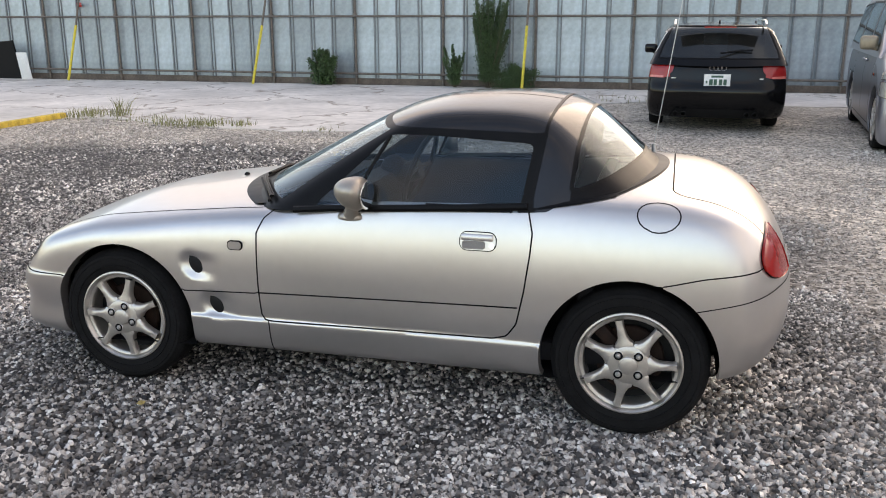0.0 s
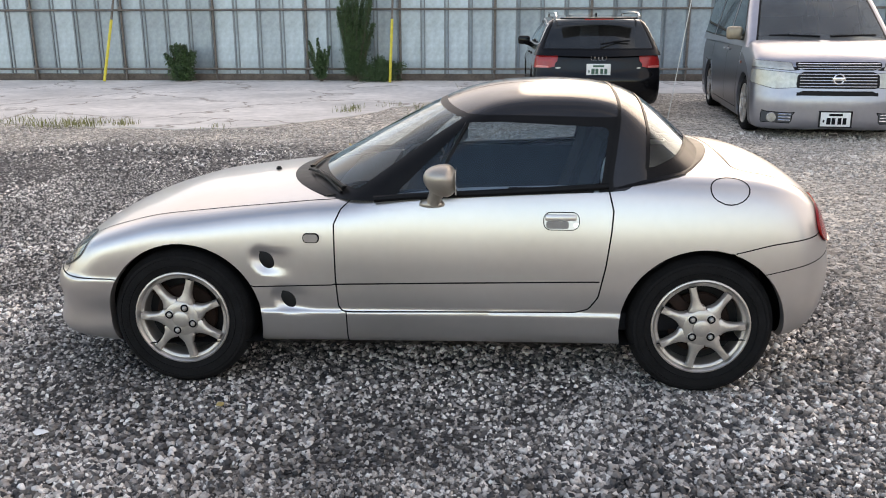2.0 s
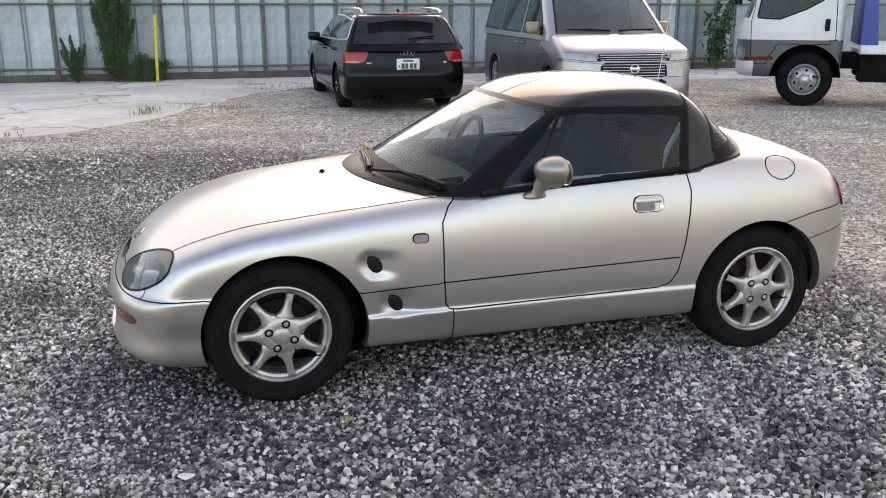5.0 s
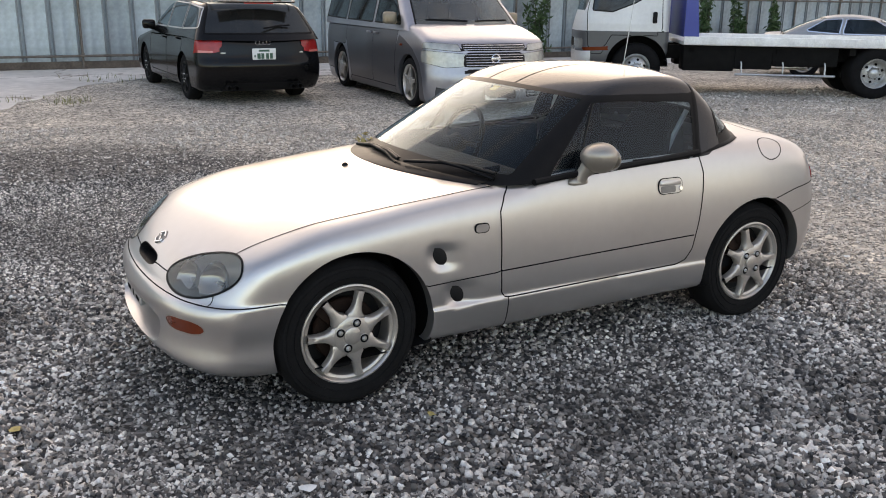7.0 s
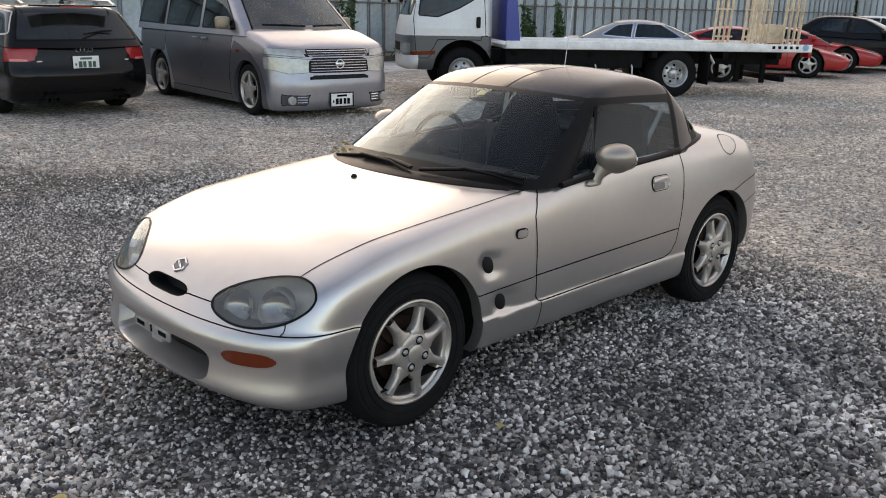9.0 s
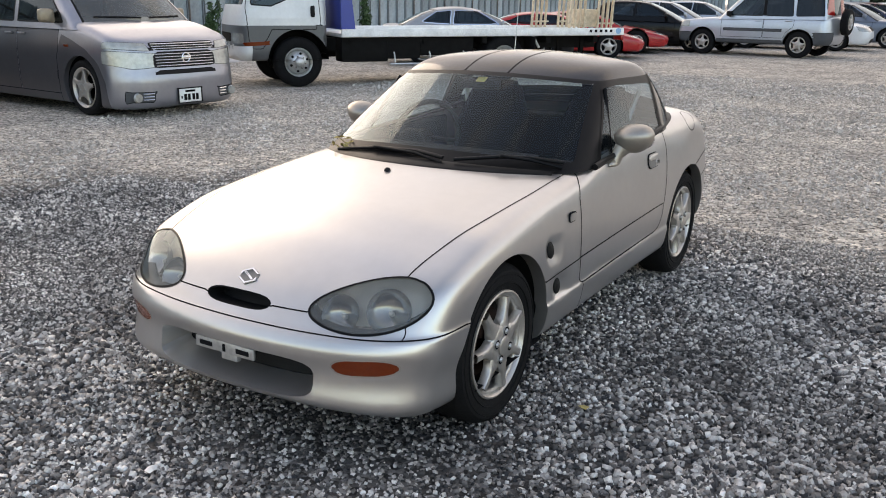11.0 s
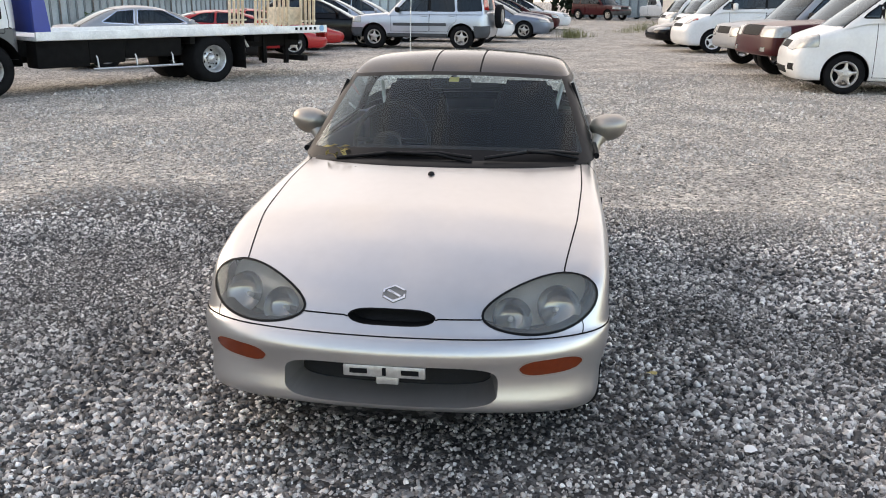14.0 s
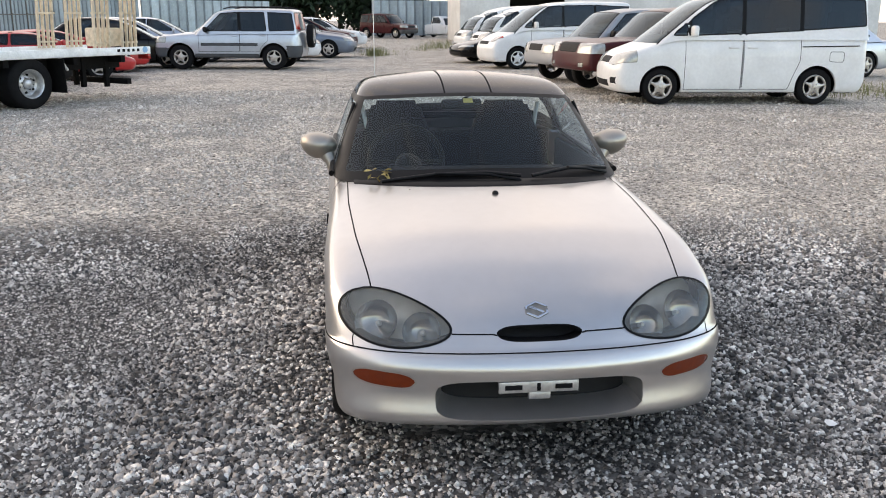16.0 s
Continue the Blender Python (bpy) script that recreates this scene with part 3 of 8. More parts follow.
def build_two_seater():
    car = thing("sports_car", pose(0, 0, 0), "small champagne-silver two-seat coupe with charcoal hardtop, parked on gravel", "car")
    elev = np.concatenate([np.linspace(-80, -26, 12, endpoint=False), np.linspace(-26, 36, 64, endpoint=False), np.linspace(36, 90, 46)])
    o, d = fan_rays(-1.0, 1.0, 0.42, 72, 150, 60, elev)
    P, N = meet(car_solid, o, d)
    arch_f = lambda x, y, z: np.maximum(np.hypot(x + 1.010, z - 0.285) - 0.314, 0.33 - y)
    arch_r = lambda x, y, z: np.maximum(np.hypot(x - 1.025, z - 0.285) - 0.316, 0.33 - y)
    cabin = lambda x, y, z: np.maximum.reduce([SCREEN_X(y, 0.80) + 0.03 - x, x - 1.05 + 0.3 * y ** 2, y - 0.618 + 0.9 * np.maximum(x - 0.60, 0) ** 2, 0.7 - z])
    lamp = lambda x, y, z: np.maximum(egg((y - 0.453), (z - 0.527 - 0.10 * (y - 0.453)) / (1 + 0.22 * (y - 0.453) / 0.174), 0.174, 0.069), x + 1.30)
    slot = lambda x, y, z: np.maximum(egg(y, z - 0.497, 0.136, 0.021, 4), x + 1.4)
    intake = lambda x, y, z: np.maximum((np.abs(y / 0.335) ** 6 + np.abs((z - 0.302) / 0.064) ** 4 - 1) * 0.05, x + 1.4)
    blink = lambda x, y, z: np.maximum(egg(y - 0.492, z - 0.364 - 0.05 * (y - 0.492), 0.098, 0.029, 3.5), x + 1.25)
    hole_u = lambda x, y, z: np.maximum(egg(x + 0.668 + 0.28 * (z - 0.536), z - 0.536, 0.027, 0.035), 0.4 - y)
    hole_l = lambda x, y, z: np.maximum(egg(x + 0.589 + 0.28 * (z - 0.376), z - 0.376, 0.027, 0.035), 0.4 - y)
    tail = lambda x, y, z: np.maximum(egg(x - 1.535, z - 0.70, 0.085, 0.096), 0.36 - y)
    fuel = lambda x, y, z: np.maximum(egg(x - 1.104, 0.8 * (z - 0.817) + 0.6 * (0.622 - y), 0.073, 0.058), 0.4 - y)
    bumper = lambda x, y, z: np.where(x < -1.0, z - 0.449, 1.0)
    nose = lambda x, y, z: np.where((x < -1.3) & (y < 0.586), z - 0.497 - 0.02 * y ** 2, 1.0)
    nose_end = lambda x, y, z: np.where((x < -1.3) & (z < 0.52), y - 0.586, 1.0)
    HL = curve([(-1.6, 0.505), (-1.42, 0.518), (-1.1, 0.562), (-0.7, 0.583), (-0.35, 0.582)], 0.05)
    hood = lambda x, y, z: np.where(x < -0.28, y - HL(x), 1.0)
    DOOR = [(-0.30, 0.98), (-0.322, 0.78), (-0.372, 0.737), (-0.399, 0.68), (-0.396, 0.466), (-0.388, 0.350), (-0.372, 0.332), (-0.34, 0.329), (0.54, 0.341), (0.59, 0.356), (0.625, 0.405),
            (0.65, 0.53), (0.667, 0.66), (0.673, 0.741), (0.655, 0.815), (0.64, 0.98)]
    door = lambda x, y, z: np.maximum(polygon(DOOR, x, z), 0.45 - y)
    low = lambda x, y, z: np.where((x > -0.75) & (x < -0.30) & (y > 0.4), z - 0.428 - 0.035 * (x + 0.736), 1.0)
    sill = lambda x, y, z: np.where((x > -0.355) & (x < 0.76), z - 0.332 - 0.004 * x, 1.0)
    sill_f = lambda x, y, z: np.where((z < 0.332) & (z > 0.1) & (y > 0.4) & (x < 0), -0.357 - x, 1.0)
    trunk = lambda x, y, z: np.maximum(np.hypot(np.maximum(y - 0.435, 0), np.maximum(1.215 - x, 0)) - 0.07, 0.655 - z)
    RB = curve([(1.0, 0.565), (1.14, 0.589), (1.27, 0.623), (1.47, 0.652), (1.7, 0.655)], 0.02)
    rbump = lambda x, y, z: np.where(x > 1.1, z - RB(x), 1.0)
    rb2 = lambda x, y, z: np.where(x > 1.22, z - 0.512 - 0.24 * np.minimum(x - 1.274, 0.25), 1.0)
    base = lambda x, y, z: np.maximum.reduce([x - 1.12 + 0.55 * y ** 2, 0.66 - x, 0.823 + 0.17 * (x - 0.67) - z])
    under = lambda x, y, z: z - CAR_FLOOR(x) - 0.004

    def classify(x, y, z):
        c = np.full(x.shape, 6)
        rules = [(rbump, 8), (rb2, 19), (trunk, 7), (hood, 1), (lambda x, y, z: np.where(hood(x, y, z) > 0, x + 0.36, 1), 2), (low, 3), (lambda x, y, z: np.where(z < 0.332, x + 0.357, 1), 3),
                 (sill, 5), (door, 4), (nose, 10), (bumper, 9), (under, 17), (fuel, 18), (tail, 16), (hole_l, 15), (hole_u, 20), (blink, 14), (intake, 13), (slot, 12), (lamp, 11), (base, 21), (cabin, 0), (arch_r, 0), (arch_f, 0)]
        for f, k in rules:
            c = np.where(f(x, y, z) < 0, k, c)
        return c

    skin = Skin(P, N, [arch_f, arch_r, lamp, slot, intake, blink, hole_u, hole_l, tail, fuel, door, bumper, nose, hood, trunk, rbump, rb2, low, sill, sill_f, base, nose_end, cabin], classify)
    S = M_SILVER
    hood_ob = skin.panel("hood", [1], S, car, 0)
    for sd in (-1, 1):
        skin.ribbon("shut_line", [1], [2, 10, 11, 12], M_GAP, hood_ob, 0.005, side=sd)
    nose_ob = skin.panel("nose_panel", [10], S, car, 0)
    for sd in (-1, 1):
        skin.ribbon("shut_line", [9], [10, 2, 11], M_GAP, nose_ob, 0.005, side=sd)
    for sd in (-1, 1):
        skin.ribbon("shut_line", [10], [2], M_GAP, nose_ob, 0.004, side=sd)
    bump_ob = skin.panel("front_bumper", [9], S, car, 0)
    for sd, nm in ((-1, "near"), (1, "far")):
        fender = skin.panel("front_fender", [2], S, car, sd)
        skin.ribbon("shut_line", [3], [2], M_GAP, fender, 0.005, side=sd)
        lowp = skin.panel("lower_fender_panel", [3], S, car, sd)
        skin.ribbon("shut_line", [3], [5], M_GAP, lowp, 0.005, side=sd)
        door_ob = skin.panel("door", [4], S, car, sd)
        skin.ribbon("shut_line", [4], [2, 3, 5, 6], M_GAP, door_ob, 0.006, side=sd)
        skin.panel("sill", [5], S, car, sd)
        quarter = skin.panel("rear_quarter", [6], S, car, sd)
        flap = skin.panel("fuel_flap", [18], S, quarter, sd)
        skin.ribbon("shut_line", [18], [6], M_GAP, flap, 0.005, side=sd)
        for end in (-1, 1):
            skin.flange("wheel_arch_lip", [0], [2, 3, 5, 6, 8, 9, 19], S, car, lambda v: np.array([0, min(0.05, -v[1] - 0.3), 0]), sd, where=lambda p: p[0] * end > 0.5)
        # lamps, vents
        skin.flange("lamp_surround", [11], [1, 2, 9, 10], M_TRIM, car, lambda v: np.array([0.05, 0.02, 0.0]), sd)
        lens = skin.panel("headlamp", [11], M_LENS, car, sd, "hazed oval headlamp with two round reflectors")
        skin.ribbon("seal", [11], [1, 2, 9, 10], M_TRIM, lens, 0.008, 0.002, side=sd)
        skin.panel("housing", [11], M_REFL, lens, sd, "", lambda v, n: np.tile([0.085, 0.034, -0.006], (len(v), 1)))
        for cy, cz, rad in ((0.372, 0.513, 0.062), (0.518, 0.532, 0.071)):
            o1 = np.zeros((1, 1, 3))
            o1[..., 0], o1[..., 1], o1[..., 2] = -1.2, -cy, cz
            p1, n1 = meet(car_solid, o1, np.array([[[-1.0, 0, 0]]]), 1.0)
            p1, n1 = Vector(p1[0, 0]), Vector(n1[0, 0])
            face = Vector((-0.80, -0.22 - 0.3 * (cy - 0.388), 0.25)).lerp(n1, 0.5).normalized()
            bm = bmesh.new()
            lathe(bm, [(rad, 0.0), (rad * 0.93, 0.012), (rad * 0.75, 0.030), (rad * 0.4, 0.046), (0.001, 0.050)], 40, "z")
            for v in bm.verts:
                v.co.z = -v.co.z
            m1 = Matrix.Translation(p1 - n1 * 0.026) @ face.to_track_quat("Z", "Y").to_matrix().to_4x4()
            bmesh.ops.transform(bm, matrix=m1, verts=bm.verts)
            bmesh.ops.scale(bm, vec=(1, -sd, 1), verts=bm.verts)
            part("reflector_bowl", bm, M_BOWL, lens)
            bm = bmesh.new()
            lathe(bm, [(0.001, -0.022), (0.006, -0.024), (0.008, -0.030), (0.008, -0.046)], 16, "z")
            bmesh.ops.transform(bm, matrix=m1, verts=bm.verts)
            bmesh.ops.scale(bm, vec=(1, -sd, 1), verts=bm.verts)
            part("bulb_cap", bm, M_STEEL, lens)
        ind = skin.panel("indicator", [14], M_ORANGE, car, sd, "amber turn signal")
        skin.ribbon("bezel", [14], [9], M_RIM, ind, 0.006, 0.001, side=sd)
        for code, host in ((15, lowp), (20, fender)):
            vent = skin.panel("fender_vent", [code], M_BLACK, host, sd, "dark oval cooling vent", lambda v, n: np.tile([0.004, 0.022, 0.0], (len(v), 1)))
            skin.flange("vent_wall", [code], [2, 3], M_BLACK, host, lambda v: np.array([0.004, 0.022, 0]), sd)
            hx, hz = (-0.589, 0.376) if code == 15 else (-0.668, 0.536)
            o1 = np.zeros((1, 1, 3))
            o1[..., 0], o1[..., 2] = hx, hz
            p1, n1 = meet(car_solid, o1, np.array([[[0.0, -1.0, 0]]]), 1.0)
            p1, n1 = Vector(p1[0, 0]), Vector(n1[0, 0])
            bm = bmesh.new()
            lathe(bm, [(0.001, 0.004), (0.8, 0.004), (0.98, 0.0), (1.0, -0.004)], 36, "z")
            flat = n1.lerp(Vector((0, -1, 0)), 0.5).normalized()
            ax = Vector((1, 0, 0)) - flat * flat.x
            ax.normalize()
            az = ax.cross(flat)
            for v in bm.verts:
                u, w2 = v.co.x * 0.029, v.co.y * 0.037
                v.co = p1 + ax * (u - 0.28 * w2) + az * (w2 if az.z > 0 else -w2) + flat * (0.002 + v.co.z)
            bmesh.ops.scale(bm, vec=(1, -sd, 1), verts=bm.verts)
            part("vent_mouth", bm, M_BLACK, vent)
        lamp_ob = skin.panel("tail_lamp", [16], M_RED, car, sd, "glossy red oval tail lamp", lambda v, n: n * 0.006)
        skin.ribbon("seal", [16], [6, 7, 8], M_TRIM, lamp_ob, 0.009, side=sd)
        skin.flange("lamp_edge", [16], [6, 7, 8], M_RED, lamp_ob, lambda v: np.array([0.008, -0.008, 0.0]), sd)
    rear_ob = skin.panel("rear_bumper", [8, 19], S, car, 0)
    for sd in (-1, 1):
        skin.ribbon("shut_line", [8], [6, 7], M_GAP, rear_ob, 0.005, side=sd)
    # no joint here: a dark strip draws the shade under the bumper's step
    skin.ribbon("bumper_crease", [8], [19], M_GAP, rear_ob, 0.004)
    lid = skin.panel("boot_lid", [7], S, car, 0)
    for sd in (-1, 1):
        skin.ribbon("shut_line", [7], [6], M_GAP, lid, 0.006, side=sd)
    foot = skin.panel("hardtop_base", [21], M_SKIRT, car, 0, "charcoal base of the hardtop", lambda v, n: n * 0.004)
    skin.ribbon("seal", [21], [6, 7], M_TRIM, foot, 0.010, 0.003)
    skin.panel("underbody", [17], M_BLACK, car, 0)
    # grille slot and lower intake
    back = lambda dx, dz: (lambda v, n: np.tile([dx, 0.0, dz], (len(v), 1)))
    skin.panel("grille_slot", [12], M_BLACK, car, 0, "", back(0.07, -0.01))
    skin.flange("slot_wall", [12], [1, 10], M_BLACK, car, lambda v: np.array([0.07, 0.0, -0.01]))
    skin.panel("intake_mesh", [13], M_BLACK, car, 0, "", back(0.115, 0.0))
    skin.flange("intake_wall", [13], [9], S, car, lambda v: np.array([0.12, -0.10 * v[1], -0.010]), where=lambda p: p[2] > 0.262, label="rounded silver walls of the lower intake")
    skin.flange("intake_floor", [13], [9], S, car, lambda v: np.array([0.112, -0.06 * v[1], 0.026]), where=lambda p: p[2] <= 0.262, label="silver sloping floor of the lower intake")
    for z in (0.285, 0.305, 0.325, 0.345):
        bm = bmesh.new()
        tube(bm, [(-1.545 + 0.24 * y * y, y, z) for y in np.linspace(-0.29, 0.29, 13)], 0.0035, 5)
        part("intake_bar", bm, M_TRIM, car)
    # wheel wells
    for wx in (-1.01, 1.025):
        for sd in (-1, 1):
            bm = bmesh.new()
            lathe(bm, [(0.325, -0.655), (0.325, -0.36), (0.02, -0.36)], 40, "y", (wx, 0, 0.285))
            if sd == 1:
                bmesh.ops.scale(bm, vec=(1, -1, 1), verts=bm.verts)
            for v in bm.verts:
                v.co.z = max(v.co.z, float(CAR_FLOOR(v.co.x)) + 0.012)
                reach = 0.655 - 2.4 * max(v.co.x - 1.22, 0) - 1.6 * max(-1.22 - v.co.x, 0)
                v.co.y = max(-reach, min(reach, v.co.y))
            part("wheel_well", bm, M_BLACK, car)
    # wheels
    for wx, tn in ((-1.03, 24.0), (1.03, 1.5)):
        w = build_wheel(pose(wx, -0.652, 0.283), turn=tn)
        attach(w, car)
        attach(copy_thing(w, pose(wx, 0.652, 0.283, 0, 0, 180)), car)
    # ---- hardtop and glass ----
    elev = np.concatenate([np.linspace(-42, 0, 14, endpoint=False), np.linspace(0, 50, 50, endpoint=False), np.linspace(50, 90, 34)])
    o, d = fan_rays(0.1, 0.62, 0.86, 64, 40, 56, elev, 0.2)
    P, N = meet(cabin_solid, o, d)
    X1, X2 = (lambda z: 0.652 + 0.15 * (z - 0.81)), (lambda z: 0.795 + 0.07 * (z - 0.85))
    screen = lambda x, y, z: np.maximum.reduce([y - 0.592 + 0.37 * (z - 0.8), z - 1.098 + 0.10 * y ** 2, x - SCREEN_X(y, z) - 0.13, 0.74 - z])
    SIDE = [(-0.185, 0.782), (0.108, 1.056), (0.135, 1.064), (0.25, 1.068), (0.645, 1.050), (0.660, 1.035), (0.630, 0.826)]
    window = lambda x, y, z: np.maximum(polygon(SIDE, x, z), 0.4 - y)
    hoop1 = lambda x, y, z: X1(z) - x
    hoop2 = lambda x, y, z: X2(z) - x
    skirt = lambda x, y, z: np.where(x > X2(z) - 0.03, z - 0.890 - 0.34 * np.maximum(x - 0.812, 0), 1.0)
    rail = lambda x, y, z: np.where(x < X1(z), 1.088 - 0.02 * np.maximum(x - 0.3, 0) - 0.05 * (y < 0.45) - z, 1.0)
    HEM = curve([(-0.7, 0.76), (-0.45, 0.765), (-0.3, 0.770), (-0.1, 0.780), (0.3, 0.798), (0.65, 0.812), (0.8, 0.824), (0.95, 0.842), (1.1, 0.862)], 0.03)
    hem = lambda x, y, z: z - HEM(x)
    mid = lambda x, y, z: np.where((z > 1.1), y - 0.112, 1.0)
    frit = lambda x, y, z: np.where(x < 0.0, z - 0.838 + 0.10 * y ** 2, 1.0)
    header = lambda x, y, z: np.maximum(z - 1.112 + 0.10 * y ** 2, x - SCREEN_X(y, z) - 0.16)

    def classify2(x, y, z):
        c = np.where(x < X1(z), np.where(y < 0.112, 4, 3), np.where(x < X2(z), 6, 7))
        c = np.where((x < X1(z)) & (z < 1.088 - 0.02 * np.maximum(x - 0.3, 0)) & (y > 0.45), 2, c)
        c = np.where(header(x, y, z) < 0, 2, c)
        c = np.where((skirt(x, y, z) < 0) & (x > X2(z)), 8, c)
        c = np.where(window(x, y, z) < 0, 5, c)
        c = np.where(screen(x, y, z) < 0, np.where(frit(x, y, z) < 0, 2, 1), c)
        return np.where(hem(x, y, z) < 0, 0, c)

    top = Skin(P, N, [hem, screen, window, hoop1, hoop2, skirt, rail, header, mid, frit], classify2)
    roof = top.panel("roof_panel", [3], M_ROOF, car, -1, "removable charcoal roof panel")
    top.panel("roof_panel", [3], M_ROOF, car, 1)
    top.panel("roof_panel", [4], M_ROOF, car, 0)
    top.ribbon("shut_line", [3], [4], M_GAP, roof, 0.007)
    hoop = top.panel("rear_roof_hoop", [6], M_ROOF, car, 0)
    top.ribbon("seal", [6], [3, 4], M_TRIM, hoop, 0.012, 0.002)
    top.ribbon("seal", [6], [2, 5], M_TRIM, hoop, 0.018, 0.002)
    top.ribbon("seal", [6], [7], M_TRIM, hoop, 0.014, 0.002)
    top.panel("screen_frame", [2], M_TRIM, car, 0, "black windscreen frame and pillars")
    top.panel("windscreen", [1], M_SCREEN, car, 0)
    rw = top.panel("rear_window", [7], M_SCREEN, car, 0, "wraparound clear rear window")
    top.ribbon("seal", [7], [8], M_TRIM, rw, 0.014, 0.002)
    top.panel("hardtop_skirt", [8], M_SKIRT, car, 0)
    for sd in (-1, 1):
        win = top.panel("side_window", [5], M_GLASS, car, sd)
        top.ribbon("seal", [5], [2, 3, 6], M_TRIM, win, 0.012, 0.002, side=sd)
        bm = bmesh.new()
        pts = [(0.115, -0.538, 1.058), (0.045, -0.586, 0.93), (-0.02, -0.634, 0.80)]
        tube(bm, [(x, sd * -y, z) for x, y, z in pts], 0.008, 8)
        part("window_divider", bm, M_TRIM, win)
        # belt moulding
        bm = bmesh.new()
        tube(bm, [(x, sd * (0.640 - 0.36 * (z - 0.8) - 0.75 * max(x - 0.68, 0) ** 2 + 0.004), z) for x, z in ((-0.24, 0.779), (-0.1, 0.790), (0.1, 0.800), (0.4, 0.816), (0.65, 0.833))], 0.014, 8)
        part("belt_moulding", bm, M_TRIM, car)
        # door mirror
        bm = bmesh.new()
        bmesh.ops.create_uvsphere(bm, u_segments=32, v_segments=20, radius=1)
        for v in bm.verts:
            x, y, z = v.co
            w = 1 + 0.16 * z
            v.co = (x * 0.084 * w if x < 0 else x * 0.044, y * 0.086 * w, z * 0.062)
        bmesh.ops.transform(bm, matrix=Matrix.Translation((0.040, sd * 0.712, 0.866)) @ Matrix.Rotation(radians(sd * 8), 4, "X"), verts=bm.verts)
        mir = part("door_mirror", bm, M_SHELL, car)
        bm = bmesh.new()
        tube(bm, [(0.030, sd * 0.690, 0.850), (0.010, sd * 0.670, 0.822), (-0.004, sd * 0.655, 0.796), (-0.012, sd * 0.645, 0.770)], [0.046, 0.034, 0.026, 0.030], 18)
        part("mirror_stalk", bm, M_SHELL, mir)
        bm = bmesh.new()
        bmesh.ops.create_uvsphere(bm, u_segments=24, v_segments=12, radius=1)
        for v in bm.verts:
            v.co = (v.co.x * 0.050 - 0.018, v.co.y * 0.030 + sd * 0.640, (v.co.z * 0.030 if v.co.z > 0 else v.co.z * 0.010) + 0.757)
        part("mirror_foot", bm, M_SHELL, mir)
        bm = bmesh.new()
        bmesh.ops.create_uvsphere(bm, u_segments=28, v_segments=10, radius=1)
        for v in bm.verts:
            v.co = (v.co.x * 0.006 + 0.079, v.co.y * 0.075 + sd * 0.712, v.co.z * 0.051 + 0.862)
        part("mirror_face", bm, M_MIRROR, mir)
        # door handle
        yy = 0.6575
        lean = Matrix.Translation((0, sd * yy, 0.702)) @ Matrix.Rotation(radians(sd * 10), 4, "X") @ Matrix.Translation((0, -sd * yy, -0.702))
        tilt = lambda b, lean=lean: bmesh.ops.transform(b, matrix=lean, verts=b.verts)
        bm = bmesh.new()
        prism(bm, rounded_rect(0.477, 0.702, 0.138, 0.071, 0.029), sd * (yy - 0.02), sd * (yy + 0.0028))
        tilt(bm)
        h = part("door_handle", bm, M_GAP, car)
        bm = bmesh.new()
        prism(bm, rounded_rect(0.477, 0.702, 0.131, 0.064, 0.025), sd * (yy - 0.015), sd * (yy + 0.0038))
        tilt(bm)
        part("handle_surround", bm, S, h)
        bm = bmesh.new()
        prism(bm, rounded_rect(0.462, 0.688, 0.086, 0.030, 0.010), sd * (yy - 0.01), sd * (yy + 0.0046))
        tilt(bm)
        part("handle_recess", bm, M_RECESS, h)
        bm = bmesh.new()
        box(bm, 0.474, sd * (yy + 0.005), 0.716, 0.118, 0.012, 0.024, 0.005)
        tilt(bm)
        part("handle_grip", bm, S, h)
        bm = bmesh.new()
        lathe(bm, [(0.001, sd * (yy + 0.011)), (0.009, sd * (yy + 0.011)), (0.010, sd * yy)], 16, centre=(0.531, 0, 0.688))
        tilt(bm)
        part("key_lock", bm, M_CHROME, h)
        # side repeater
        bm = bmesh.new()
        prism(bm, rounded_rect(-0.488, 0.627, 0.064, 0.038, 0.016), sd * 0.655, sd * 0.6735)
        r = part("side_repeater", bm, M_GAP, car)
        bm = bmesh.new()
        prism(bm, rounded_rect(-0.488, 0.627, 0.056, 0.031, 0.013), sd * 0.655, sd * 0.6752)
        part("lens", bm, S, r, "silvery clear repeater lens")
        # door crease: its line of shade drawn as a thin dark rod; side badge
        bm = bmesh.new()
        tube(bm, [(x, sd * (float(CAR_WIDTH(x)) - 0.001), 0.452 + 0.0245 * x) for x in np.linspace(-0.392, 0.628, 24)], 0.0032, 6)
        part("door_crease", bm, M_GAP, car)
        bm = bmesh.new()
        box(bm, 0.700, sd * 0.6765, 0.455, 0.075, 0.003, 0.014, 0.001)
        part("side_badge", bm, S, car, "small illegible side badge")
    # wipers, washer, badge, bracket, aerial
    for pts in (((-0.515, 0.44, 0.788), (-0.540, 0.22, 0.818), (-0.565, 0.0, 0.828), (-0.585, -0.14, 0.816)), ((-0.580, -0.19, 0.814), (-0.500, -0.36, 0.830), (-0.440, -0.46, 0.826), (-0.370, -0.57, 0.808))):
        bm = bmesh.new()
        tube(bm, pts, 0.007, 8)
        tube(bm, [(p[0] + 0.010, p[1], p[2] + 0.003) for p in pts], 0.004, 6)
        w = part("wiper", bm, M_TRIM, car)
        bm = bmesh.new()
        tube(bm, [(p[0] - 0.010, p[1], p[2] + 0.006 - 0.012 * k) for k, p in enumerate(pts[1:])], 0.0065, 8)
        part("wiper_arm", bm, M_TRIM, w)
    bm = bmesh.new()
